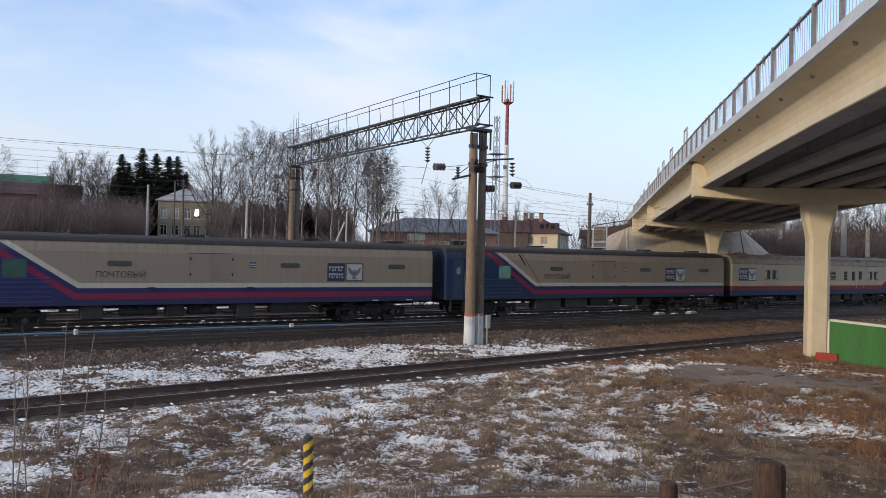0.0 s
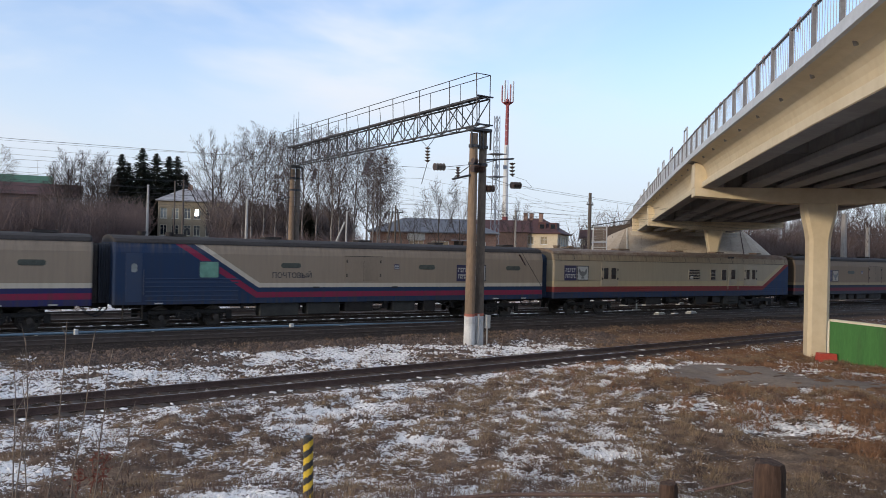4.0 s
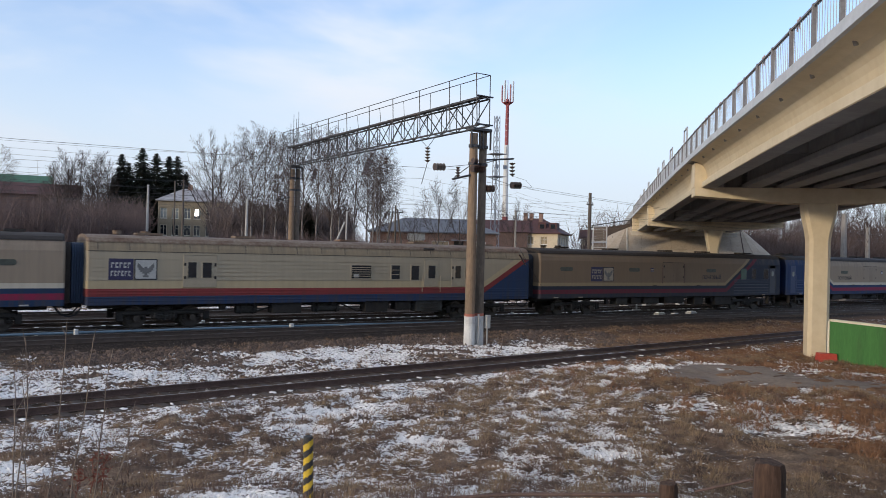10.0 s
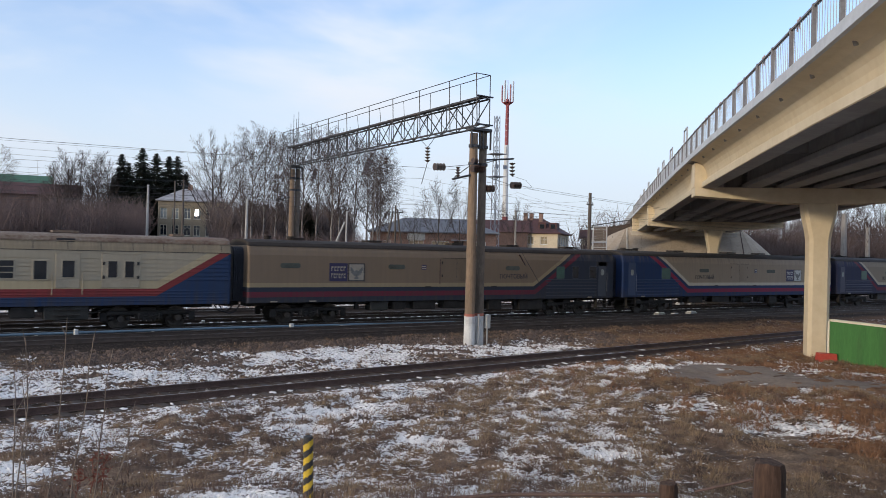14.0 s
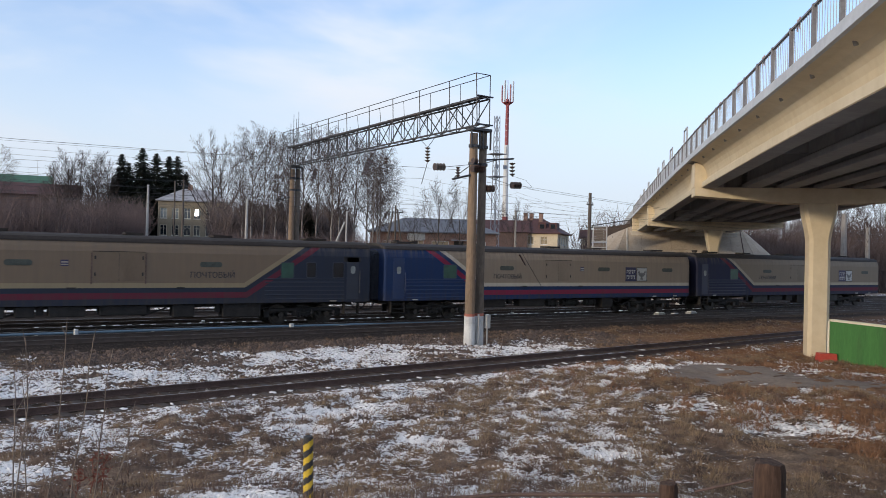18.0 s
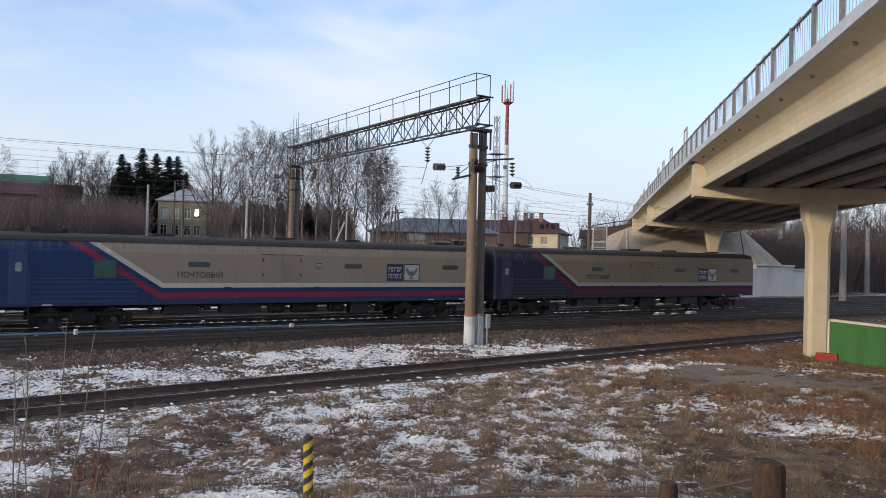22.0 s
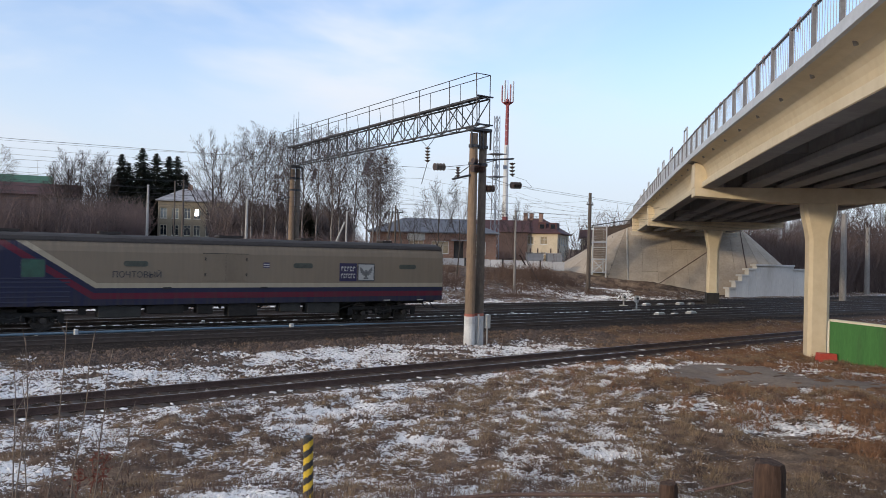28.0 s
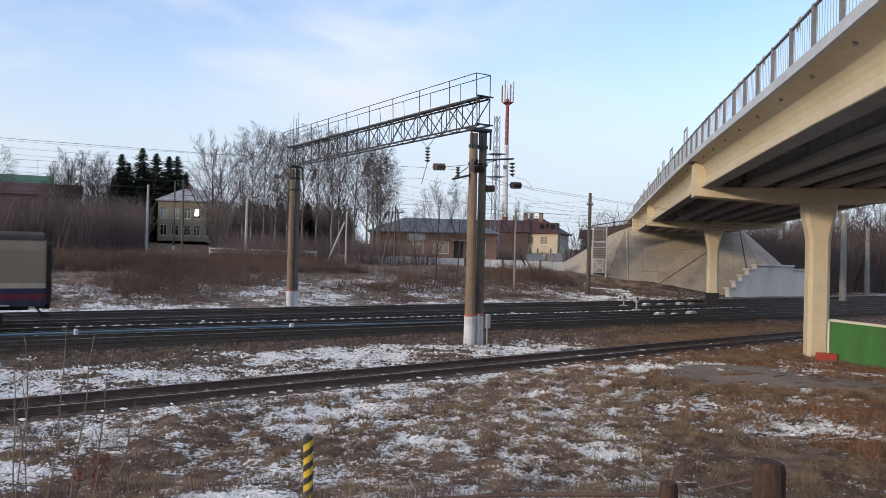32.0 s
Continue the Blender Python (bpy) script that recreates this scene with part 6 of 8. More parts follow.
def make_low_fence():
    root = thing("road_barrier", "low white roadside barrier on short posts", "barrier")
    a, b = Vector((25.2, 84.5, 0)), Vector((34.6, 77.5, 0))
    for k in range(12):
        p = a.lerp(b, k / 11)
        z = float(ground_z(p.x, p.y))
        Geo().box(p.x - 0.07, p.y - 0.07, z - 0.2, p.x + 0.07, p.y + 0.07, z + 1.0).made("post", M["white_paint"], root)
    for z in (3.05, 3.4):
        Geo().tube((a.x, a.y, z + 0.15), (b.x, b.y, z), 0.09, n=6).made("rail", M["white_paint"], root)
    a, b = Vector((36.5, 77.0, 0)), Vector((42.6, 74.0, 0))
    rnd = random.Random(3)
    for k in range(26):
        p = a.lerp(b, k / 25)
        z = float(ground_z(p.x, p.y))
        Geo().box(p.x - 0.09, p.y - 0.02, z - 0.2, p.x + 0.09, p.y + 0.02, z + rnd.uniform(0.6, 0.85)).made("picket", M["white_paint"], root)


M["fence_panel"] = surf("fence_concrete", (0.46, 0.46, 0.47), (0.58, 0.58, 0.58), 1.2, 0.9, stain=(0.32, 0.31, 0.30), vary=0.1)
make_fence()
make_low_fence()


# ---- buildings ----
def pierced(g, x0, x1, z0, z1, y0, y1, holes):
    """A wall in one skin with rectangular openings (x0, z0, x1, z1) through it."""
    xs = sorted({x0, x1, *[h[0] for h in holes], *[h[2] for h in holes]})
    zs = sorted({z0, z1, *[h[1] for h in holes], *[h[3] for h in holes]})
    nx, nz = len(xs), len(zs)
    vs = [(x, y, z) for y in (y0, y1) for z in zs for x in xs]

    def solid(i, j):
        if not (0 <= i < nx - 1 and 0 <= j < nz - 1):
            return False
        cx, cz = (xs[i] + xs[i + 1]) / 2, (zs[j] + zs[j + 1]) / 2
        return not any(h[0] <= cx <= h[2] and h[1] <= cz <= h[3] for h in holes)

    def ix(i, j, k):
        return k * nx * nz + j * nx + i
    fs = []
    for i in range(nx - 1):
        for j in range(nz - 1):
            if not solid(i, j):
                continue
            fs.append((ix(i, j, 0), ix(i + 1, j, 0), ix(i + 1, j + 1, 0), ix(i, j + 1, 0)))
            fs.append((ix(i, j + 1, 1), ix(i + 1, j + 1, 1), ix(i + 1, j, 1), ix(i, j, 1)))
            for (di, dj), (a, b) in (((-1, 0), ((i, j), (i, j + 1))), ((1, 0), ((i + 1, j + 1), (i + 1, j))), ((0, -1), ((i + 1, j), (i, j))), ((0, 1), ((i, j + 1), (i + 1, j + 1)))):
                if not solid(i + di, j + dj):
                    fs.append((ix(*a, 0), ix(*b, 0), ix(*b, 1), ix(*a, 1)))
    return g.add(vs, fs)


def window_in(root, hole, y, frame_mat, glass, mull=1, cross=True):
    a, c, b, d = hole
    f = Geo()
    t = 0.07
    f.box(a, y, c, a + t, y + 0.08, d).box(b - t, y, c, b, y + 0.08, d).box(a + t, y, c, b - t, y + 0.08, c + t).box(a + t, y, d - t, b - t, y + 0.08, d)
    for k in range(1, mull + 1):
        x = a + (b - a) * k / (mull + 1)
        f.box(x - 0.03, y + 0.01, c + t, x + 0.03, y + 0.07, d - t)
    if cross:
        z = c + (d - c) * 0.68
        f.box(a + t, y + 0.015, z - 0.025, b - t, y + 0.065, z + 0.025)
    w = f.made("window", frame_mat, root)
    Geo().box(a + 0.02, y + 0.035, c + 0.02, b - 0.02, y + 0.05, d - 0.02).made("pane", glass, w)
    Geo().box(a - 0.06, y - 0.22, c - 0.07, b + 0.06, y + 0.02, c - 0.01).made("sill", M["white_paint"], w)
    return w


def hip_roof(g, x0, x1, y0, y1, z0, z1, inset, over=0.4):
    a = [(x0 - over, y0 - over, z0), (x1 + over, y0 - over, z0), (x1 + over, y1 + over, z0), (x0 - over, y1 + over, z0)]
    ym = (y0 + y1) / 2
    vs = a + [(x0 + inset, ym, z1), (x1 - inset, ym, z1)] + [(x, y, z - 0.15) for x, y, z in a]
    g.add(vs, [(0, 1, 5, 4), (1, 2, 5), (2, 3, 4, 5), (3, 0, 4), (6, 7, 1, 0), (7, 8, 2, 1), (8, 9, 3, 2), (9, 6, 0, 3), (9, 8, 7, 6)])
    return g


M["house_wall"] = surf("ochre_plaster", (0.235, 0.195, 0.135), (0.31, 0.26, 0.185), 0.8, 0.9, stain=(0.19, 0.16, 0.115))
M["cream_wall"] = surf("cream_plaster", (0.56, 0.47, 0.33), (0.68, 0.58, 0.43), 0.6, 0.9, stain=(0.45, 0.38, 0.28))
M["snow_roof"] = surf("frosted_sheet_roof", (0.26, 0.255, 0.26), (0.42, 0.42, 0.43), 0.8, 0.7, stain=(0.17, 0.16, 0.155))
M["grey_roof"] = surf("grey_sheet_roof", (0.15, 0.155, 0.165), (0.21, 0.215, 0.225), 0.8, 0.8, stain=(0.17, 0.16, 0.155), stretch=(1, 4, 1))
M["red_roof"] = surf("dark_red_tile_roof", (0.06, 0.027, 0.027), (0.11, 0.048, 0.043), 0.8, 0.8)
M["green_roof"] = surf("green_sheet_roof", (0.03, 0.11, 0.065), (0.05, 0.15, 0.09), 0.8, 0.6)
M["brown_wall"] = surf("dull_brown_wall", (0.10, 0.065, 0.055), (0.15, 0.10, 0.085), 0.4, 0.9)
# yellow base colour stands in for the sunset reflected in the panes
M["warm_glass"] = glass_mat("sunset_tint_glass", (0.42, 0.34, 0.22), 0.15)
M["mirror_glass"] = glass_mat("clear_window_glass", (0.04, 0.045, 0.05), 0.06)
M["mirror_glass"].node_tree.nodes["Principled BSDF"].inputs["Specular IOR Level"].default_value = 1.0


def brick_mat():
    m, nt, bs = nodes_of("red_brick")
    co = nt.nodes.new("ShaderNodeTexCoord").outputs["Object"]
    mp = nt.nodes.new("ShaderNodeMapping")
    mp.inputs["Rotation"].default_value = (radians(90), 0, 0)
    nt.links.new(co, mp.inputs["Vector"])
    b = nt.nodes.new("ShaderNodeTexBrick")
    b.inputs["Color1"].default_value = (0.21, 0.105, 0.075, 1)
    b.inputs["Color2"].default_value = (0.30, 0.165, 0.115, 1)
    b.inputs["Mortar"].default_value = (0.30, 0.25, 0.21, 1)
    b.inputs["Scale"].default_value = 1.0
    b.inputs["Brick Width"].default_value, b.inputs["Row Height"].default_value, b.inputs["Mortar Size"].default_value = 0.26, 0.085, 0.008
    nt.links.new(mp.outputs["Vector"], b.inputs["Vector"])
    n = noise_node(nt, 0.7).outputs["Fac"]
    nt.links.new(mixed(nt, ramp(nt, n, 0.4, 0.7, 0.0, 0.6), b.outputs["Color"], (0.26, 0.17, 0.13)), bs.inputs["Base Color"])
    bs.inputs["Roughness"].default_value = 0.9
    return m


M["brick"] = brick_mat()


def two_storey_house():
    root = thing("house", "two-storey ochre house with frosted hip roof and sunlit panes", "house", pose(30.2, 129.6, 4.6, 0, 0, -20))
    W_, D_, H_ = 10.5, 9.0, 6.6
    holes = []
    for x in (0.35, 2.15, 4.0, 5.5, 7.4):
        holes += [(x, 3.65, x + 1.05, 5.35), (x, 0.9, x + 1.05, 2.6)]
    pierced(Geo(), 0, W_, 0, H_, 0, 0.4, holes).made("wall", M["house_wall"], root)
    Geo().box(0, 0.404, 0, 0.4, D_, H_).made("wall", M["house_wall"], root)
    Geo().box(W_ - 0.4, 0.404, 0, W_, D_, H_).made("wall", M["house_wall"], root)
    Geo().box(0.404, D_ - 0.4, 0, W_ - 0.404, D_, H_).made("wall", M["house_wall"], root)
    Geo().box(0.404, 0.404, 3.3, W_ - 0.404, D_ - 0.404, 3.5).made("floor_slab", M["brown_wall"], root)
    Geo().box(-0.03, -0.05, 3.1, W_ + 0.03, -0.004, 3.3).made("string_course", M["house_wall"], root)
    for k, h in enumerate(holes):
        # two upper panes get pale glass, their sunlit look put into the colour
        window_in(root, h, 0.14, M["cream_paint"], M["mirror_glass"] if k in (6, 4, 5) else (M["glass_pale"] if k in (0, 2) else M["glass"]))
    hip_roof(Geo(), 0, W_, 0, D_, H_, 8.8, 3.4).made("roof", M["snow_roof"], root)
    Geo().box(4.2, 4.0, 8.2, 4.9, 4.7, 9.5).made("chimney", M["brick"], root)
    # added panes, aimed between eye and sun to throw the low sun back
    m = root.matrix_basis
    for x, z, w, h in ((6.02, 4.65, 0.36, 0.5), (4.5, 1.95, 0.2, 0.2)):
        place = m @ Vector((x, -0.12, z))
        half = ((Vector(EYE) - place).normalized() + SUN_FROM).normalized()
        q = half.to_track_quat('Z', 'Y').to_matrix().to_4x4()
        loc = m.inverted() @ (Matrix.Translation(place) @ q)
        Geo().box(-w, -h, -0.012, w, h, 0.012).made("casement_pane", M["mirror_glass"], root, "added pane tilted to mirror the sun", at=loc)


def brick_house():
    root = thing("brick_building", "long low red brick building with pale sheet roof", "building", pose(49.4, 93.0, 2.6, 0, 0, -33.3))
    W_, D_, H_ = 17.0, 9.0, 3.9
    holes = [(5.2, 1.0, 7.2, 2.7), (8.3, 1.0, 10.6, 2.7), (11.3, 0.2, 12.6, 2.7), (13.2, 1.0, 15.6, 2.7), (1.6, 1.1, 2.8, 2.6)]
    pierced(Geo(), 0, W_, 0, H_, 0, 0.4, holes).made("wall", M["brick"], root)
    Geo().box(0, 0.404, 0, 0.4, D_, H_).made("wall", M["brick"], root)
    Geo().box(W_ - 0.4, 0.404, 0, W_, D_, H_).made("wall", M["brick"], root)
    Geo().box(0.404, D_ - 0.4, 0, W_ - 0.404, D_, H_).made("wall", M["brick"], root)
    for k, h in enumerate(holes):
        if k == 2:
            d = Geo().box(h[0], 0.2, h[1], h[2], 0.28, h[3]).made("door", M["black_paint"], root)
            Geo().box(h[0] - 0.4, -0.9, 2.75, h[2] + 0.4, 0.0, 2.9, 0.02).made("porch_roof", M["snow_roof"], root)
        else:
            window_in(root, h, 0.1, M["white_paint"], M["warm_glass"], 2)
    for z in (2.95, 3.35, 3.7):
        Geo().box(-0.05, -0.08, z, W_ + 0.05, -0.004, z + 0.12).made("string_course", M["brick"], root)
    Geo().box(5.0, -0.16, 2.75, 7.4, -0.09, 3.65, 0.01).made("sign_board", M["logo_white"], root, "blank pale sign board")
    hip_roof(Geo(), 0, W_, 0, D_, H_, 5.9, 4.2, 0.5).made("roof", M["grey_roof"], root)


def cream_house():
    root = thing("house", "cream two-storey house with dark red hip roof and chimneys", "house", pose(87.4, 114.3, 2.4, 0, 0, -52))
    W_, D_, H_ = 11.0, 12.0, 5.4
    holes = [(x, z, x + 1.25, z + 1.4) for x in (1.2, 3.5, 5.4, 7.9) for z in (3.3, 0.5)]
    pierced(Geo(), 0, W_, 0, H_, 0, 0.4, holes).made("wall", M["cream_wall"], root)
    Geo().box(0, 0.404, 0, 0.4, D_, H_).made("wall", M["cream_wall"], root)
    side = [(1.6 + k * 2.4, z, 2.7 + k * 2.4, z + 1.4) for k in range(4) for z in (3.3, 0.5)]
    pierced(Geo(), 0.404, D_, 0, H_, 0, 0.4, side).made("wall", M["cream_wall"], root, at=pose(W_, 0, 0, 0, 0, 90))
    Geo().box(0.404, D_ - 0.4, 0, W_ - 0.404, D_, H_).made("wall", M["cream_wall"], root)
    Geo().box(-0.06, -0.08, H_ - 0.35, W_ + 0.06, -0.004, H_ - 0.1).made("cornice", M["cream_wall"], root)
    for h in holes:
        window_in(root, h, 0.12, M["white_paint"], M["warm_glass"])
    for h in side:
        window_in(root, h, 0.12, M["white_paint"], M["glass"]).matrix_basis = pose(W_, 0, 0, 0, 0, 90)
    g = hip_roof(Geo(), 0, W_, 0, D_, H_, H_ + 2.9, 4.0, 0.6)
    g.made("roof", M["red_roof"], root)
    for x, y in ((3.6, 4.6), (4.6, 5.2), (6.6, 4.4)):
        c = Geo().box(x, y, H_ + 1.6, x + 0.7, y + 0.6, H_ + 3.7, 0.03).made("chimney", M["brick"], root)
        Geo().box(x - 0.08, y - 0.08, H_ + 3.7, x + 0.78, y + 0.68, H_ + 3.85, 0.02).made("chimney_cap", M["brown_wall"], c)
    for x in (7.2, 9.2):
        d = Geo().box(x, 1.2, H_ + 0.5, x + 1.4, 4.0, H_ + 1.9, 0.02).made("dormer", M["red_roof"], root)
        Geo().box(x + 0.3, 1.16, H_ + 0.8, x + 1.1, 1.196, H_ + 1.6).made("pane", M["glass"], d)


def plain_house(label, at, w, d, h, rise, wall, roof, nwin):
    root = thing("house", label, "house", at)
    holes = [(1.0 + k * (w - 2) / max(1, nwin), h * 0.35, 1.9 + k * (w - 2) / max(1, nwin), h * 0.7) for k in range(nwin)]
    pierced(Geo(), 0, w, 0, h, 0, 0.35, holes).made("wall", wall, root)
    Geo().box(0, 0.354, 0, w, d, h).made("wall", wall, root)
    for hl in holes:
        window_in(root, hl, 0.1, M["white_paint"], M["glass"])
    g = Geo()
    y1, o = d, 0.5
    g.add([(-o, -o, h), (w + o, -o, h), (w + o, y1 + o, h), (-o, y1 + o, h), (-o, d / 2, h + rise), (w + o, d / 2, h + rise)], [(0, 1, 5, 4), (2, 3, 4, 5), (0, 4, 3), (1, 2, 5), (3, 2, 1, 0)])
    g.made("roof", roof, root)


two_storey_house()
brick_house()
cream_house()
plain_house("house with dark red roof and pale walls behind trees", pose(81.5, 116.0, 2.8, 0, 0, -38), 11.0, 10.0, 5.0, 2.4, M["brown_wall"], M["red_roof"], 1)
plain_house("small cream house with pale roof by the railway", pose(107.0, 113.0, 3.5, 0, 0, -45), 6.0, 6.0, 3.8, 1.8, M["cream_wall"], M["red_roof"], 2)
plain_house("long dull brown house with dark roof among the trees", pose(0.5, 158.0, 5.0, 0, 0, -8), 22.0, 10.0, 7.4, 2.4, M["brown_wall"], M["red_roof"], 4)
plain_house("tall house with a green sheet roof behind other roofs", pose(8.5, 176.0, 6.0, 0, 0, -10), 11.0, 9.0, 9.0, 2.6, M["brown_wall"], M["green_roof"], 2)


M["mast_grey"] = surf("galvanised_steel", (0.22, 0.23, 0.25), (0.32, 0.33, 0.35), 2.0, 0.5, 0.4)


def sheds():
    for x, y, w in ((66.0, 80.0, 2.2), (68.2, 78.4, 2.0)):
        root = thing("transformer_cabinet", "grey metal cabinet behind the fence", "cabinet", pose(x, y, 1.9, 0, 0, -33), "metal cabinets")
        Geo().box(0, 0, -0.4, w, 1.6, 2.0, 0.03).made("housing", M["mast_grey"], root)
        Geo().box(-0.1, -0.1, 2.004, w + 0.1, 1.7, 2.1, 0.02).made("roof", M["snow_roof"], root)
        for k in range(2):
            Geo().tube((0.5 + k, 0.6, 2.1), (0.5 + k, 0.6, 2.7), 0.08, n=6).made("bushing", M["insulator"], root)


sheds()


def cell_tower():
    root = thing("cell_tower", "tall red and white mobile phone tower", "tower", pose(117.0, 150.6, 4.0))
    for z0, z1, r0, r1, mat in ((0, 9.0, 0.85, 0.74, "tower_red"), (9.0, 18.0, 0.70, 0.62, "white_paint"), (18.0, 26.5, 0.62, 0.54, "white_paint"), (26.5, 32.0, 0.48, 0.44, "tower_red"), (32.0, 37.8, 0.44, 0.38, "tower_red")):
        Geo().tube((0, 0, z0), (0, 0, z1 - 0.01), r0, r1, 12).made("section", M[mat], root)
    Geo().box(-1.0, -1.0, 36.9, 1.0, 1.0, 37.05).made("platform", M["tower_red"], root)
    for a in range(6):
        t = a * math.pi / 3 + 0.4
        x, y = 1.35 * math.cos(t), 1.35 * math.sin(t)
        Geo().tube((0, 0, 36.0), (x, y, 37.2), 0.12, n=5).made("arm", M["tower_red"], root)
        Geo().box(x - 0.17, y - 0.12, 37.2, x + 0.17, y + 0.12, 41.2 + (a % 2) * 1.0, 0.03).made("antenna", M["white_paint" if a % 2 else "tower_pink"], root)
    Geo().tube((0, 0, 37.8), (0, 0, 42.5), 0.12, 0.05, 6).made("lightning_rod", M["tower_red"], root)
    for k in range(24):
        Geo().tube((-1.0, -0.4, 2 + k * 1.4), (-0.6, -0.9, 2 + k * 1.4), 0.05, n=4).made("rung", M["white_paint"], root)


M["tower_pink"] = surf("tower_faded_red", (0.42, 0.20, 0.19), (0.55, 0.30, 0.28), 1.0, 0.7)
M["tower_red"] = surf("tower_red_paint", (0.24, 0.05, 0.055), (0.33, 0.08, 0.08), 1.0, 0.6)
cell_tower()


def lattice_mast():
    root = thing("lattice_mast", "slim grey lattice mast with a lamp platform", "mast", pose(72.5, 95.8, 2.6))
    H = 22.5
    c = [(-0.5, -0.5), (0.5, -0.5), (0.5, 0.5), (-0.5, 0.5)]
    for x, y in c:
        Geo().tube((x, y, -0.4), (x * 0.6, y * 0.6, H), 0.07, 0.05, 5).made("leg", M["mast_grey"], root)
    for k in range(15):
        z = k * 1.5
        f0, f1 = 1 - 0.4 * z / H, 1 - 0.4 * (z + 1.5) / H
        for i in range(4):
            a, b = c[i], c[(i + 1) % 4]
            Geo().tube((a[0] * f0, a[1] * f0, z), (b[0] * f1, b[1] * f1, z + 1.5), 0.035, n=4).made("brace", M["mast_grey"], root)
    for z in (13.0, 16.5):
        Geo().box(-1.1, -1.1, z, 1.1, 1.1, z + 0.1).made("platform", M["mast_grey"], root)
        for x in (-1.1, 1.1):
            for y in (-1.1, 1.1):
                Geo().tube((x, y, z), (x, y, z + 1.1), 0.04, n=4).made("railing_post", M["mast_grey"], root)
    for x in (-0.8, 0.8):
        Geo().box(x - 0.3, -1.3, 14.2, x + 0.3, -1.05, 14.8, 0.03).made("floodlight", M["mast_grey"], root)


lattice_mast()


# ---- overhead wires ----
def sag_line(a, b, sag, n=10):
    a, b = Vector(a), Vector(b)
    out = []
    for k in range(n + 1):
        t = k / n
        p = a.lerp(b, t)
        p.z -= 4 * sag * t * (1 - t)
        out.append(tuple(p))
    return out


def catenary(y, z_c, z_m, label):
    """Contact wire and messenger; the messenger comes down to pass below the road bridge."""
    root = thing("overhead_line", label, "overhead line", group="overhead lines")
    xb = 34.33 + (y - 20.54) * 0.978
    for a, b, sag in (((-40.0, z_m), (GX, z_m), 0.7), ((GX, z_m), (xb - 10, z_c + 0.35), 0.25), ((xb - 10, z_c + 0.35), (xb + 10, z_c + 0.35), 0.05), ((xb + 10, z_c + 0.35), (132.0, z_m), 0.7)):
        me = sag_line((a[0], y, a[1]), (b[0], y, b[1]), sag, 14)
        Geo().line(me, 0.0055, 4).made("messenger_wire", M["wire"], root)
        for k in range(1, 14, 3):
            x, _, z = me[k]
            Geo().tube((x, y, z_c), (x, y, z), 0.003, n=3).made("dropper", M["wire"], root)
    Geo().line([(-40, y, z_c), (132, y, z_c)], 0.006, 4).made("contact_wire", M["wire"], root)


for y in TRACKS:
    catenary(y, 6.0, 7.35, "contact wire with messenger and droppers over the track")


def feeder(a, b, sag, label="dark feeder cable between masts", r=0.0065):
    tagged(Geo().line(sag_line(a, b, sag), r, 4).made("cable", M["wire"]), label, "cable", "overhead cables")


for p in (((GX - 1.0, GN, 7.35), (-38.0, GN + 1.0, 7.6)), ((GX + 2.6, GN, 6.87), (73.4, 30.5, 6.0)), ((GX - 1.0, GN, 7.0), (74.0, 30.0, 5.7)),
          ((20.1, 50.0, 7.5), (-12.0, 50.0, 4.9)), ((GX + 0.3, GF, 7.6), (53.0, 54.9, 9.0)), ((GX + 0.3, GF, 8.4), (53.0, 54.9, 7.6)), ((GX + 0.3, GF, 7.0), (53.0, 54.9, 6.3)),
          
          ((20.1, 50.0, 9.85), (-0.9, 50.0, 9.36)), ((-0.9, 50.0, 9.36), (-40.0, 50.0, 9.0)), ((20.1, 50.0, 9.08), (-30.0, 50.0, 9.1)), ((20.1, 50.0, 8.66), (-30.0, 50.0, 8.87)), ((20.1, 50.0, 7.74), (-30.0, 50.0, 7.8)), ((19.6, 88.8, 9.9), (27.0, 78.0, 8.4)), ((27.0, 78.0, 8.4), (35.6, 72.3, 7.8)), ((35.6, 72.3, 7.8), (40.8, 71.3, 8.6)),
          ((40.8, 71.3, 8.8), (43.9, 54.9, 9.2)), ((43.9, 54.9, 9.0), (53.0, 54.9, 8.0)), ((21.5, 81.6, 9.8), (40.8, 71.3, 8.6)), ((43.9, 54.9, 9.3), (68.0, 64.0, 8.6))):
    feeder(p[0], p[1], 0.12 if p[0][0] < 20.2 and p[0][1] == 50.0 else 0.5)
# stays and counterweight rope
feeder((20.95, 28.7, 6.8), (26.6, 31.0, 2.0), 0.0, "dark steel stay rope of the gantry mast", 0.014)
feeder((26.6, 31.0, 2.0), (29.6, 32.0, -0.5), 0.0, "thin lower end of the mast stay rope", 0.005)
tagged(Geo().tube((24.35, 30.1, 3.65), (24.95, 30.35, 3.12), 0.045, 0.04, 8).made("stay_insulator", M["insulator"]), "dark stay insulator clamped on the mast rope", "insulator")


# ---- trees ----
M["bark"] = surf("dark_bark", (0.045, 0.036, 0.030), (0.10, 0.08, 0.065), 2.0, 0.95, stretch=(1, 1, 0.3))
M["birch_bark"] = surf("birch_bark", (0.12, 0.105, 0.095), (0.29, 0.27, 0.25), 1.2, 0.9, stain=(0.06, 0.05, 0.045), stretch=(1, 1, 1.5))
M["twig"] = surf("brown_twigs", (0.040, 0.030, 0.027), (0.085, 0.064, 0.056), 0.6, 0.95, bump=0)
M["twig_birch"] = surf("birch_twigs", (0.050, 0.037, 0.034), (0.108, 0.082, 0.075), 0.6, 0.95, bump=0)
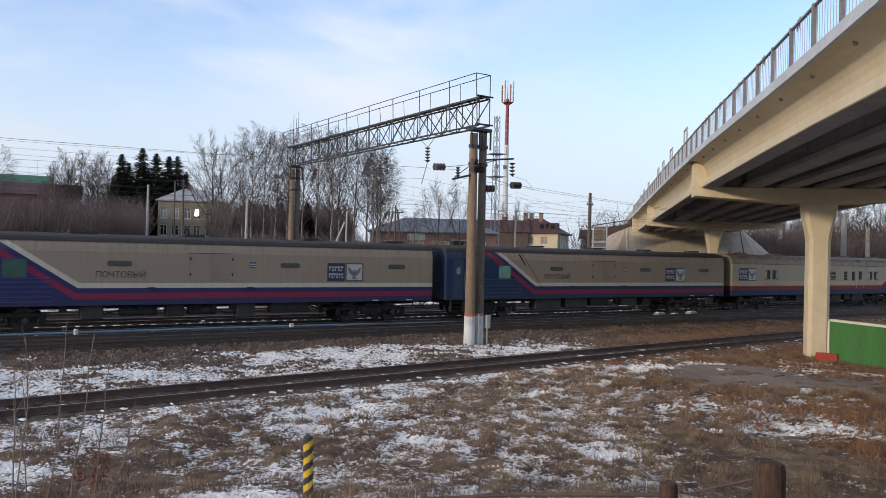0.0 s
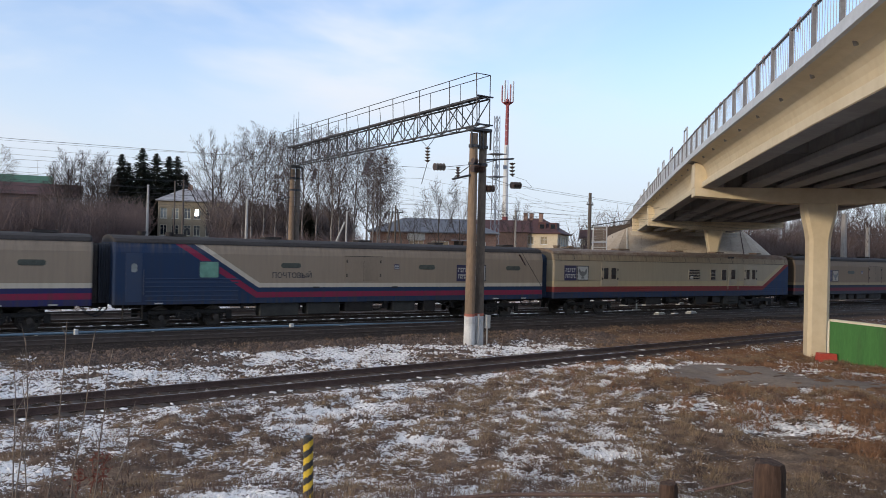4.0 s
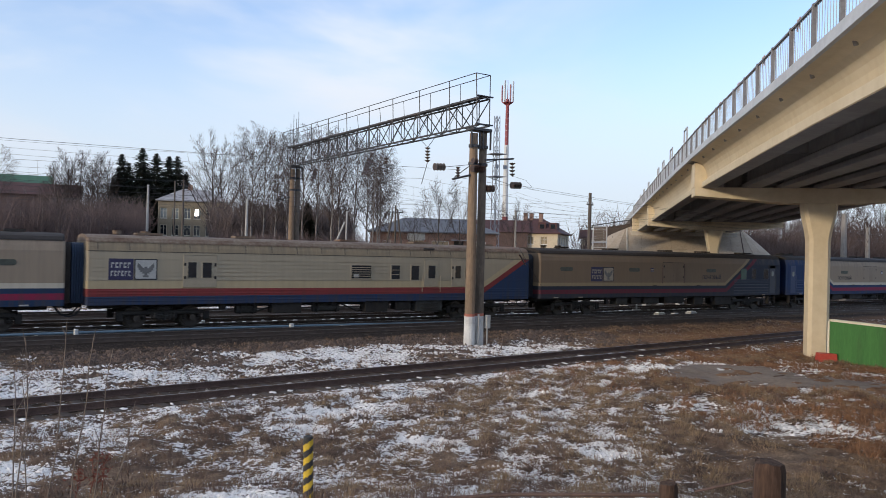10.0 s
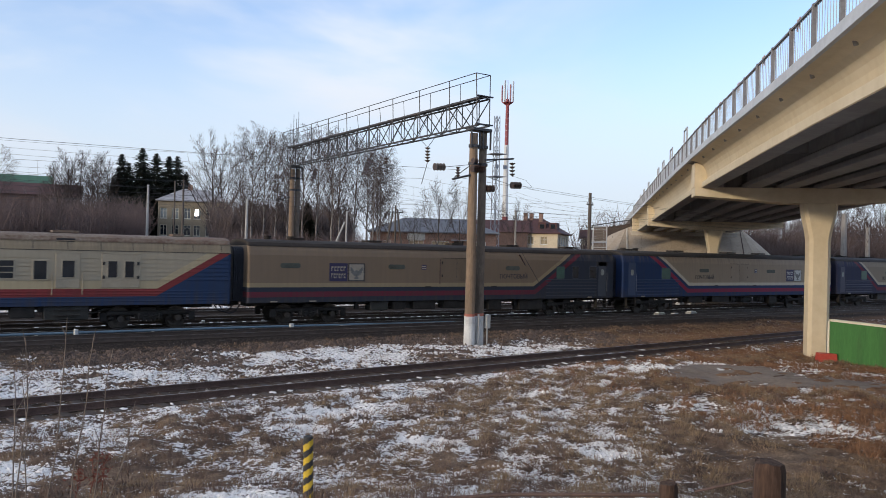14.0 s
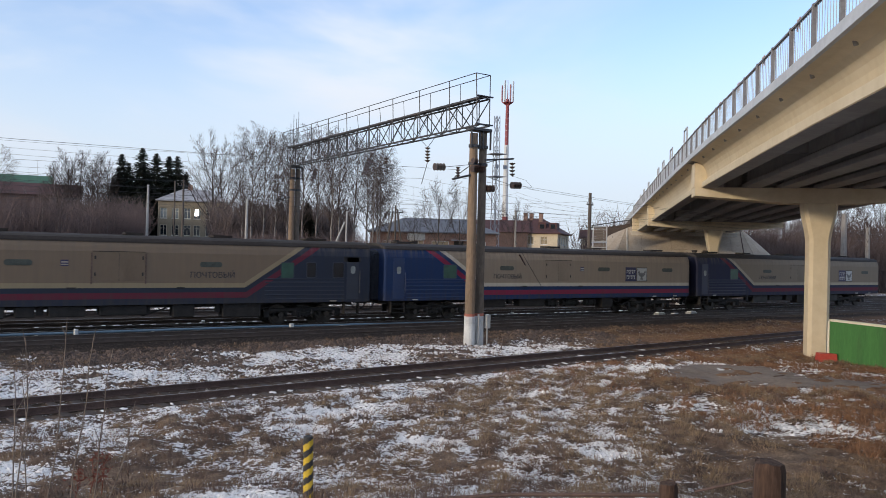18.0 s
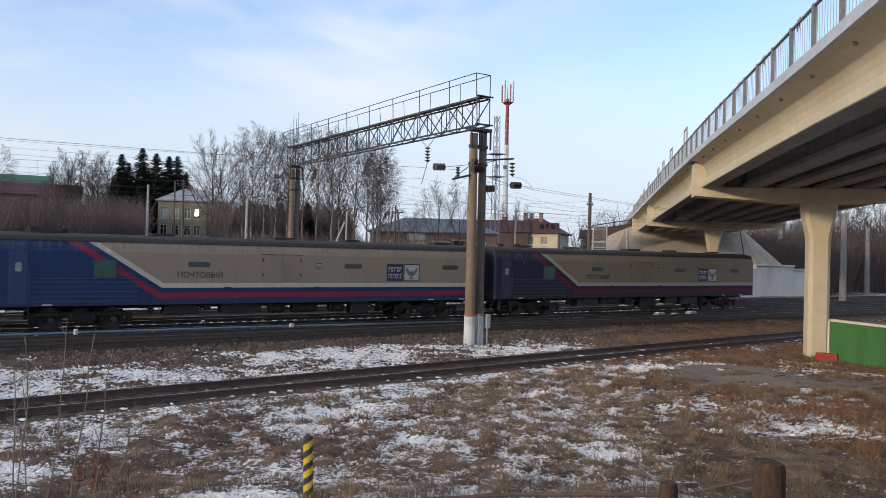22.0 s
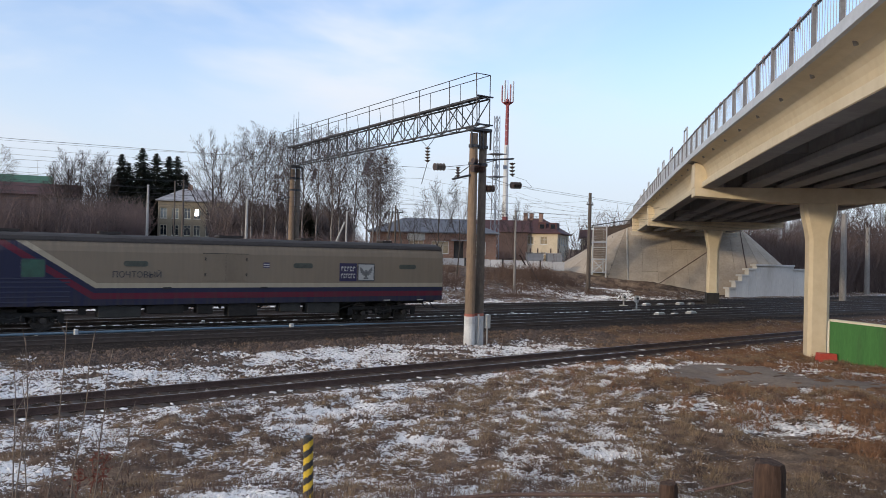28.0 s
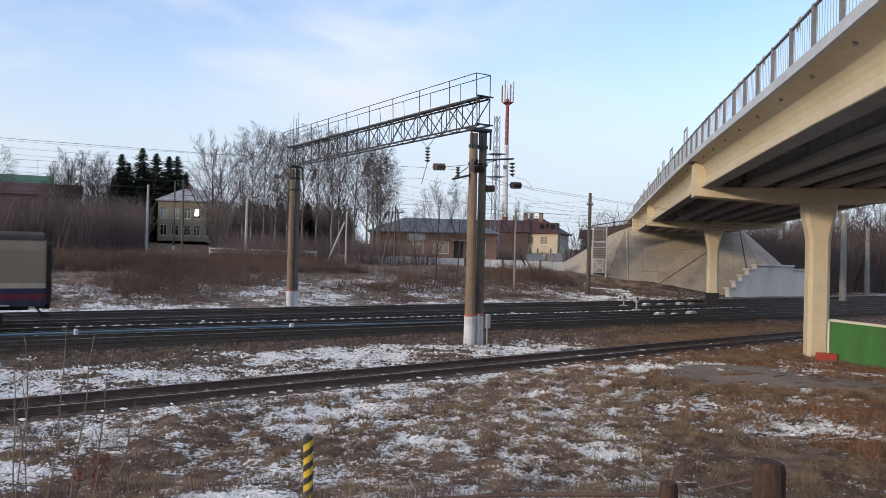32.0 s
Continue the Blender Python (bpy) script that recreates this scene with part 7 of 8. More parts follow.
M["needles"] = surf("spruce_needles", (0.012, 0.018, 0.013), (0.030, 0.042, 0.028), 0.8, 0.95, bump=0)
M["brush"] = surf("brown_brush", (0.085, 0.052, 0.040), (0.185, 0.122, 0.088), 0.12, 0.95, bump=0)
M["brush_dark"] = surf("grey_brush", (0.105, 0.074, 0.068), (0.185, 0.134, 0.122), 0.10, 0.95, bump=0)

M["brush_wood"] = surf("dark_brown_wood", (0.10, 0.078, 0.072), (0.18, 0.14, 0.128), 0.10, 0.95, bump=0)
M["brush_far"] = surf("brown_wood", (0.075, 0.053, 0.048), (0.135, 0.098, 0.088), 0.10, 0.95, bump=0)


def spike(g, a, b, r):
    """A thin three-sided tapering twig."""
    d = (b - a)
    s = d.cross(Vector((0.3, 0.2, 1.0)))
    if s.length < 1e-5:
        s = Vector((1, 0, 0))
    s.normalize()
    t = d.cross(s).normalized()
    n = len(g.v)
    g.v += [tuple(a + s * r), tuple(a - s * 0.5 * r + t * 0.87 * r), tuple(a - s * 0.5 * r - t * 0.87 * r), tuple(b)]
    g.f += [(n, n + 1, n + 3), (n + 1, n + 2, n + 3), (n + 2, n, n + 3)]
    g.m += [0, 0, 0]


def bare_tree(name, label, seed, height, trunk_r, bark, twig, clear, birch, limbs, thick):
    """A bare tree: limbs that rise from the trunk, side branches, and fine twigs that hang on a birch and rise on others."""
    rnd = random.Random(seed)
    root = thing(name, label, "tree", group="bare trees")
    tr, cr = Geo(), Geo()
    n = 9
    pts, drift = [Vector((0, 0, -0.5))], Vector((rnd.uniform(-0.03, 0.03), rnd.uniform(-0.03, 0.03), 0))
    for k in range(1, n + 1):
        p = pts[-1] + drift * (height / n) + Vector((rnd.uniform(-0.1, 0.1), rnd.uniform(-0.1, 0.1), 0))
        pts.append(Vector((p.x, p.y, height * (0.98 if birch else 0.86) * k / n)))
    rad = [trunk_r * (1 - 0.93 * (k / n) ** 0.9) for k in range(n + 1)]
    tr.line(pts, trunk_r, 8, r1=trunk_r * 0.07)

    def along(path, f):
        q = f * (len(path) - 1)
        k = min(int(q), len(path) - 2)
        return path[k].lerp(path[k + 1], q - k), (path[k + 1] - path[k]).normalized()

    def stray(d, angle):
        """A direction that leaves d by about the given angle, to a random side."""
        a = d.orthogonal().normalized()
        b = d.cross(a)
        t = rnd.uniform(0, 2 * math.pi)
        return (d * math.cos(angle) + (a * math.cos(t) + b * math.sin(t)) * math.sin(angle)).normalized()

    def path(p, d, length, steps, bend):
        out, cur, dirn = [p.copy()], p.copy(), d.normalized()
        for k in range(steps):
            dirn = (dirn + bend * ((k + 1) / steps) + Vector((rnd.gauss(0, 0.07), rnd.gauss(0, 0.07), rnd.gauss(0, 0.05)))).normalized()
            cur = cur + dirn * (length / steps)
            out.append(cur)
        return out

    def twigs(limb, length, count):
        for k in range(count):
            p, d = along(limb, 0.15 + 0.85 * (k + rnd.random()) / count)
            d = stray(d, rnd.uniform(0.35, 0.8))
            L = length * rnd.uniform(0.6, 1.15)
            if birch:
                q = p + (d + Vector((0, 0, 0.1))) * L * 0.4
                spike(cr, p, q, thick)
                for _ in range(2):
                    spike(cr, p.lerp(q, rnd.uniform(0.4, 1.0)), q + (d * 0.35 + Vector((rnd.gauss(0, 0.12), rnd.gauss(0, 0.12), -0.85))) * L * rnd.uniform(0.4, 0.85), thick * 0.8)
            else:
                q = p + (d + Vector((0, 0, 0.25))) * L
                spike(cr, p, q, thick)
                for _ in range(2):
                    c = p.lerp(q, rnd.uniform(0.3, 0.8))
                    spike(cr, c, c + (stray(d, 0.55) + Vector((0, 0, 0.2))) * L * 0.5, thick * 0.8)
    for k in range(limbs):
        f = clear + (0.96 - clear) * ((k + rnd.random() * 0.8) / limbs) ** (0.9 if birch else 1.15)
        p, _ = along(pts, f)
        r = trunk_r * (1 - 0.9 * f)
        a = k * 2.4 + rnd.uniform(-0.5, 0.5)
        t = (f - clear) / (1 - clear)
        if birch:
            L = height * (0.13 + 0.17 * math.sin(math.pi * min(1.0, 0.25 + t * 0.72)))
            open_, bend = rnd.uniform(0.38, 0.6), Vector((0, 0, -0.03))
        else:
            L = height * (0.46 - 0.26 * t)
            open_, bend = rnd.uniform(0.6, 0.95), Vector((0, 0, 0.22))
        d = Vector((math.cos(a) * math.sin(open_), math.sin(a) * math.sin(open_), math.cos(open_)))
        limb = path(p, d, L, 5, bend)
        cr.line(limb, r * 0.45, 4, r1=0.012)
        kids = 8 if birch else 9
        for i in range(kids):
            g = 0.2 + 0.78 * (i + rnd.random()) / kids
            q, e = along(limb, g)
            l1 = L * rnd.uniform(0.3, 0.5) * (1.15 - 0.6 * g)
            br = path(q, stray(e, rnd.uniform(0.4, 0.75)), l1, 3, Vector((0, 0, -0.16 if birch else 0.12)))
            cr.line(br, max(0.01, r * 0.16), 3, r1=0.006)
            twigs(br, (0.9 if birch else 0.55) * (0.6 + 0.4 * L / 3.0), 6)
        twigs(limb[-2:], 0.8, 3)
    tr.made("trunk", bark, root, smooth=True)
    cr.made("crown", twig, root)
    return root


def spruce(seed, height, label):
    """Dense whorls of drooping boughs, each a fan of needle sprays, on a broad cone with a ragged outline."""
    rnd = random.Random(seed)
    root = thing("spruce", label, "tree", group="spruces")
    Geo().tube((0, 0, -0.5), (0, 0, height * 0.99), 0.22, 0.02, 8).made("trunk", M["bark"], root)
    g = Geo()
    z, turn = height * 0.985, 0.0
    while z > height * 0.03:
        f = z / height
        reach = height * 0.37 * (1 - f) ** 0.85 + 0.10
        whorl = rnd.uniform(0.88, 1.06)
        boughs = 5 + int(6 * (1 - f) ** 0.7)
        turn += 0.7
        for k in range(boughs):
            a = turn + 2 * math.pi * (k + rnd.uniform(-0.3, 0.3)) / boughs
            L = reach * whorl * rnd.uniform(0.7, 1.15)
            out, side = Vector((math.cos(a), math.sin(a), 0)), Vector((-math.sin(a), math.cos(a), 0))
            base = Vector((0, 0, z + rnd.uniform(-0.1, 0.1)))
            drop = -0.28 if f < 0.85 else 0.25
            tip = base + out * L + Vector((0, 0, drop * L))
            sprays = 5 + int(L * 5)
            for i in range(sprays):
                t = 0.12 + 0.88 * i / (sprays - 1)
                c = base.lerp(tip, t) + Vector((0, 0, 0.08 * L * math.sin(math.pi * t)))
                w = (0.30 * (1.05 - t) + 0.10) * (0.35 + 0.35 * L)
                for sg in (-1, 1):
                    q = c + side * sg * w * rnd.uniform(0.6, 1.2) + out * w * 0.5 - Vector((0, 0, w * rnd.uniform(0.1, 0.75)))
                    b = out * 0.07 * (0.6 + 0.5 * L) + Vector((0, 0, 0.045))
                    m = len(g.v)
                    g.v += [tuple(c - b), tuple(c + b), tuple(q)]
                    g.f.append((m, m + 1, m + 2))
                    g.m.append(0)
        z -= (0.11 + 0.20 * (1 - f)) * rnd.uniform(0.8, 1.2)
    g.made("crown", M["needles"], root)
    return root


def plant_out(protos, spots, base_h):
    rnd = random.Random(77)
    used = set()
    for i, (x, y, h) in enumerate(spots):
        k = i % len(protos)
        z = float(ground_z(x, y)) - 0.1
        m = pose(x, y, z, 0, 0, rnd.uniform(0, 360))
        if k in used:
            o = copy_thing(protos[k], m)
        else:
            o = protos[k]
            o.matrix_basis = m
            used.add(k)
        s = h / base_h
        o.scale = (s * rnd.uniform(0.92, 1.08), s * rnd.uniform(0.92, 1.08), s)


BIRCH = [(31.6, 92.9, 13.0), (32.6, 92.2, 14.8), (33.7, 91.4, 14.3), (34.9, 90.7, 14.0), (36.3, 89.7, 14.0), (37.8, 88.8, 14.8), (39.2, 87.8, 14.8), (40.7, 86.9, 14.5), (41.5, 86.3, 14.8), (43, 85.3, 13.9), (44.4, 84.4, 13.8), (45.6, 83.6, 12.9), (46.6, 82.9, 11.3),
         (37.6, 80, 11.9), (41.4, 77.6, 11.3), (34.2, 84.6, 10.8), (43, 79.4, 12.1), (9.3, 149.4, 13.9), (22.6, 138.5, 11.2),
         (9.0, 86.0, 5.5), (11.0, 88.0, 6.2), (12.5, 87.0, 4.8), (14.0, 89.0, 6.0), (15.0, 86.0, 5.2), (16.5, 90.0, 5.8), (7.5, 90.0, 5.0), (10.2, 84.0, 4.6), (28.6, 83.2, 8.2)]
plant_out([bare_tree("birch", "slender bare birch with pale trunk and drooping twigs", 11 + k, 15.0, 0.15, M["birch_bark"], M["twig_birch"], 0.22, True, 32, 0.0095) for k in range(4)], BIRCH, 15.0)
BROAD = [(34.0, 111.6, 16.6), (41.6, 133.0, 17.0), (19.0, 143.0, 14.8), (24.2, 139.6, 13.8), (22.4, 140.8, 14.6), (17.1, 144.3, 12.2), (20.4, 142.0, 14.4), (23.2, 141.5, 13.6), (18.0, 141.0, 12.8), (119.2, 77.1, 9.2), (116.3, 73.0, 10.1), (116.9, 66.6, 13.3), (123.5, 68.3, 14.4), (118.5, 63.2, 13.6), (124.4, 64.1, 14.6), (124.7, 61.5, 15.1), (123.5, 86.3, 8.1), (124.1, 83.5, 8.7), (121.3, 73.4, 11.7)]
plant_out([bare_tree("tree", "broad bare tree with dark spreading limbs", 31 + k, 15.0, 0.24, M["bark"], M["twig"], 0.20, False, 19, 0.0125) for k in range(3)], BROAD, 15.0)
SMALL = [(39.1, 60.4, 9.6), (42.4, 61.9, 8.4), (46.9, 58.9, 8.2), (41.7, 68.3, 5.9)]
plant_out([bare_tree("sapling", "small bare tree on the far bank", 51 + k, 9.0, 0.09, M["bark"], M["twig"], 0.3, False, 12, 0.007) for k in range(2)], SMALL, 9.0)
SPRUCES = [(26.6, 140.4, 14.9), (27.6, 139.8, 13.4), (29.5, 138.5, 16.0), (31.5, 137.2, 15.2), (33.5, 136.8, 14.9), (34.7, 135.9, 14.9), (36.3, 136.2, 12.4), (25.6, 141.2, 10.4), (30.4, 141.0, 13.0), (28.6, 135.6, 9.5), (40.3, 93.2, 7.0), (36.5, 110.0, 5.1), (39.4, 105.8, 5.4), (40.6, 102.5, 6.0)]
plant_out([spruce(61 + k, 14.0, "tall dark green spruce among bare trees") for k in range(3)], SPRUCES, 14.0)


# ---- brush, grass and weeds ----
def clear_view(x, y):
    """The open lane below the two-storey house."""
    return not (0.215 < x / y < 0.305 and y > 80)


def brush(name, label, spots, stems, mat, seed, lean=0.35, bold=1.0):
    """Thickets of thin stems; spots: (x, y, height) generator."""
    rnd = random.Random(seed)
    g = Geo()
    for x, y, h in spots:
        z = float(ground_z(x, y)) - 0.05
        for _ in range(stems):
            a = Vector((x + rnd.gauss(0, 0.25), y + rnd.gauss(0, 0.25), z))
            hh = h * rnd.uniform(0.45, 1.1)
            b = a + Vector((rnd.gauss(0, lean) * hh * 0.5, rnd.gauss(0, lean) * hh * 0.5, hh))
            spike(g, a, b, (0.011 + 0.0035 * hh) * bold)
            for _ in range(3):
                c = a.lerp(b, rnd.uniform(0.3, 0.85))
                spike(g, c, c + Vector((rnd.gauss(0, 0.4), rnd.gauss(0, 0.4), rnd.uniform(0.3, 0.9))) * hh * rnd.uniform(0.15, 0.36), (0.010 + 0.0026 * hh) * bold)
    tagged(g.made(name, mat), label, "brush", kind="stuff")


def scatter(n, box, hs, seed, keep=None):
    rnd = random.Random(seed)
    out = []
    while len(out) < n:
        x, y = rnd.uniform(box[0], box[1]), rnd.uniform(box[2], box[3])
        if keep and not keep(x, y, rnd):
            continue
        out.append((x, y, rnd.uniform(*hs)))
    return out


def clumpy(x, y, rnd, scale=0.18, seed=41):
    return rnd.random() < float(sstep(fbm(x, y, scale, seed, 3), 0.40, 0.60))


brush("bank_brush", "brown leafless brush on the bank behind the tracks", scatter(2900, (2, 56, 53.0, 74), (0.4, 1.5), 1, lambda x, y, r: (clumpy(x, y, r, 0.16) or (y > 64 and x < 34)) and r.random() < 0.25 + 0.75 * (y - 53) / 9 and (x < 50 or y > 58) and not (x > 33 and y > 66)), 9, M["brush"], 2, 0.75)
brush("tall_weeds", "tawny dry weeds along the foot of the bank", scatter(1100, (0, 62, 50.5, 60), (0.2, 0.65), 3, lambda x, y, r: clumpy(x, y, r, 0.35, 47)), 8, M["brush"], 4, 0.9)
brush("thicket", "dense grey leafless thicket on the rise", scatter(1700, (2, 30, 84, 124), (2.6, 6.3), 5, lambda x, y, r: x < 6 + (y - 84) * 0.6 + 8 and clear_view(x, y)), 7, M["brush_dark"], 6, 0.42, 1.2)
brush("thicket_far", "dark leafless thicket beyond the bridge", scatter(2200, (86, 175, 50, 96), (4.5, 11.5), 7, lambda x, y, r: y > 51 + (x - 86) * 0.05), 7, M["brush_far"], 8, 0.35, 1.3)
brush("shrubs", "grey-brown shrubs under the birches", scatter(800, (24, 48, 72, 96), (1.2, 3.6), 9, lambda x, y, r: clear_view(x, y)), 7, M["brush_dark"], 10, 0.3)
brush("far_thicket", "dark leafless wood behind the birches and houses", scatter(1900, (26, 75, 97, 128), (3.0, 8.0), 13, lambda x, y, r: clear_view(x, y) and x / y < 0.50 and not (28 < x < 43 and y > 118) and not (x > 46 + (y - 97) * 0.2 and y < 104)), 7, M["brush_wood"], 14, 0.35, 1.6)
brush("rear_thicket", "dark leafless thicket beside the spruces", scatter(420, (14, 40, 122, 134), (4.5, 7.5), 15, lambda x, y, r: x / y < 0.212), 7, M["brush_wood"], 16, 0.4, 1.6)
brush("street_shrubs", "reddish shrubs beside the approach ramp", scatter(260, (66, 92, 66, 100), (1.2, 3.0), 11), 7, M["brush"], 12, 0.3)


def grass_mat():
    m, nt, bs = nodes_of("dry_grass_blades")
    geo = nt.nodes.new("ShaderNodeNewGeometry")
    rp = nt.nodes.new("ShaderNodeValToRGB")
    el = rp.color_ramp.elements
    el[0].position, el[0].color = 0.0, (0.095, 0.062, 0.045, 1)
    el[1].position, el[1].color = 1.0, (0.50, 0.38, 0.25, 1)
    e = el.new(0.5)
    e.color = (0.22, 0.148, 0.10, 1)
    e = el.new(0.8)
    e.color = (0.32, 0.205, 0.125, 1)
    nt.links.new(geo.outputs["Random Per Island"], rp.inputs["Fac"])
    big = noise_node(nt, 0.5).outputs["Fac"]
    nt.links.new(mixed(nt, ramp(nt, big, 0.35, 0.65, 0.0, 0.55), rp.outputs["Color"], (0.25, 0.165, 0.105)), bs.inputs["Base Color"])
    bs.inputs["Roughness"].default_value = 0.9
    bs.inputs["Specular IOR Level"].default_value = 0.1
    return m


M["grass"] = grass_mat()
M["rust_grass"] = surf("rusty_grass_blades", (0.15, 0.075, 0.042), (0.36, 0.195, 0.105), 2.0, 0.9, bump=0, fine=14.0)


def grass(name, label, count, region, length, seed, blades=12, keep=None, width=0.007, mat="grass"):
    """Tufts of dry blades, denser where no snow lies."""
    rng = np.random.default_rng(seed)
    x = rng.uniform(region[0], region[1], count * 6)
    y = rng.uniform(region[2], region[3], count * 6)
    bare = snow_cover(x, y) + snow_patches(x, y)
    ok = (bare < 0.62) & (rng.random(count * 6) < np.where(bare < 0.44, 1.0, 0.55)) & (np.abs(y - siding_y(x)) > 1.5)
    ang = np.degrees(np.arctan2(x, y))
    ok &= (ang > -3) & (ang < 70)
    ok &= ~on_patch(x, y) & (rng.random(count * 6) < sstep(fbm(x, y, 1.1, 83, 3), 0.36, 0.60))
    if keep is not None:
        ok &= keep(x, y)
    x, y = x[ok][:count], y[ok][:count]
    size = (0.55 + 0.9 * fbm(x, y, 0.8, 63, 3)) * rng.uniform(0.6, 1.3, len(x))
    n = len(x)
    bx = np.repeat(x, blades) + rng.normal(0, 0.045, n * blades) * np.repeat(size, blades)
    by = np.repeat(y, blades) + rng.normal(0, 0.045, n * blades) * np.repeat(size, blades)
    bz = ground_z(bx, by) - 0.01
    L = length * np.repeat(size, blades) * rng.uniform(0.5, 1.2, n * blades)
    az = rng.uniform(0, 2 * np.pi, n * blades)
    tilt = np.abs(rng.normal(0.75, 0.38, n * blades))
    tipx, tipy, tipz = bx + L * np.sin(tilt) * np.cos(az), by + L * np.sin(tilt) * np.sin(az), bz + L * np.cos(tilt)
    wa = rng.uniform(0, 2 * np.pi, n * blades)
    w = width * rng.uniform(0.7, 1.6, n * blades)
    v = np.stack([np.stack([bx - w * np.cos(wa), by - w * np.sin(wa), bz], 1), np.stack([bx + w * np.cos(wa), by + w * np.sin(wa), bz], 1), np.stack([tipx, tipy, tipz], 1)], 1).reshape(-1, 3)
    me = bpy.data.meshes.new(name)
    m = n * blades
    me.vertices.add(3 * m)
    me.vertices.foreach_set("co", v.astype(np.float32).ravel())
    me.loops.add(3 * m)
    me.loops.foreach_set("vertex_index", np.arange(3 * m, dtype=np.int32))
    me.polygons.add(m)
    me.polygons.foreach_set("loop_start", np.arange(0, 3 * m, 3, dtype=np.int32))
    me.update(calc_edges=True)
    me.materials.append(M[mat])
    tagged(new(name, me), label, "grass", kind="stuff")


grass("dry_grass", "dry tan grass tufts standing between snow patches", 12500, (0, 24, 5, 22), 0.085, 1, 12, width=0.006)
grass("dry_grass_near", "dry grass close to the old barrier", 3500, (1, 14, 2.5, 12), 0.085, 2, 13, width=0.004)
grass("dry_grass_rough", "long rusty grass near the pier", 4500, (16, 40, 8, 23), 0.20, 3, 14, width=0.010, mat="rust_grass")
grass("dry_grass_verge", "dry grass between siding and main line", 5000, (0, 48, 23, 31.5), 0.11, 4, 10, width=0.009)


def triangles(name, v, mat, label, category):
    """One mesh out of loose triangles, as an array of corners."""
    me = bpy.data.meshes.new(name)
    m = len(v) // 3
    me.vertices.add(3 * m)
    me.vertices.foreach_set("co", v.astype(np.float32).ravel())
    me.loops.add(3 * m)
    me.loops.foreach_set("vertex_index", np.arange(3 * m, dtype=np.int32))
    me.polygons.add(m)
    me.polygons.foreach_set("loop_start", np.arange(0, 3 * m, 3, dtype=np.int32))
    me.update(calc_edges=True)
    me.materials.append(mat)
    tagged(new(name, me), label, category, kind="stuff")


def tussocks(name, label, box, kind, height, mat, blades, width=0.0045):
    """Blades that arch out of every tussock cell of a kind in the box (x0, x1, y0, y1)."""
    rng = np.random.default_rng(17)
    i, j = np.meshgrid(np.arange(int(box[0] / PITCH), int(box[1] / PITCH)), np.arange(int(box[2] / PITCH), int(box[3] / PITCH)))
    i, j = i.ravel().astype(np.int64), j.ravel().astype(np.int64)
    x, y, size, grown = tuft_cell(i, j)
    ang = np.degrees(np.arctan2(x, y))
    ok = (ang > -3) & (ang < 68) & (grown > 0.42) & (in_field(x, y) > 0.5) & ~on_patch(x, y) & (np.hypot(x, y) > 4.2) & kind(x, y, (i * 7 + j * 13) % 10)
    x, y, size = x[ok], y[ok], size[ok]
    size = np.repeat(0.55 + 0.6 * size, blades)
    m = len(size)
    r, az = np.sqrt(rng.random(m)), rng.uniform(0, 2 * np.pi, m)
    bx = np.repeat(x, blades) + 0.26 * size * r * np.cos(az)
    by = np.repeat(y, blades) + 0.26 * size * r * np.sin(az)
    bz = ground_z(bx, by) + 0.075 * (1 - r * r) - 0.02
    az = az + rng.normal(0, 0.55, m)
    lean = np.clip(0.10 + 0.95 * r + rng.normal(0, 0.22, m), 0.0, 1.4)
    L = height * size * rng.uniform(0.5, 1.2, m)
    mx, my, mz = bx + 0.6 * L * np.sin(0.7 * lean) * np.cos(az), by + 0.6 * L * np.sin(0.7 * lean) * np.sin(az), bz + 0.6 * L * np.cos(0.7 * lean)
    tx, ty, tz = mx + 0.5 * L * np.sin(1.5 * lean) * np.cos(az), my + 0.5 * L * np.sin(1.5 * lean) * np.sin(az), mz + 0.5 * L * np.cos(1.5 * lean)
    wa = rng.uniform(0, 2 * np.pi, m)
    w = width * (0.6 + np.hypot(bx, by) / 22)
    wx, wy = w * np.cos(wa), w * np.sin(wa)
    tri = [(bx - wx, by - wy, bz), (bx + wx, by + wy, bz), (mx + 0.7 * wx, my + 0.7 * wy, mz), (bx - wx, by - wy, bz), (mx + 0.7 * wx, my + 0.7 * wy, mz), (mx - 0.7 * wx, my - 0.7 * wy, mz),
           (mx - 0.7 * wx, my - 0.7 * wy, mz), (mx + 0.7 * wx, my + 0.7 * wy, mz), (tx, ty, tz)]
    triangles(name, np.stack([np.stack(t, 1) for t in tri], 1).reshape(-1, 3), mat, label, "grass")


M["straw"] = surf("straw_blades", (0.17, 0.115, 0.075), (0.38, 0.27, 0.165), 3.0, 0.9, bump=0, fine=12.0)
M["sedge"] = surf("withered_sedge", (0.10, 0.066, 0.052), (0.22, 0.15, 0.11), 3.0, 0.9, bump=0, fine=12.0)
tussocks("straw_tussocks", "rounded straw-coloured grass tussocks between snow patches", (0, 36, 3.5, 22), lambda x, y, k: k < 2 + 5 * sstep(x - 0.45 * y, 0, 8), 0.17, M["straw"], 105)
tussocks("sedge_tussocks", "withered purple-brown grass tussocks in the snow", (0, 36, 3.5, 22), lambda x, y, k: k >= 2 + 5 * sstep(x - 0.45 * y, 0, 8), 0.155, M["sedge"], 105)


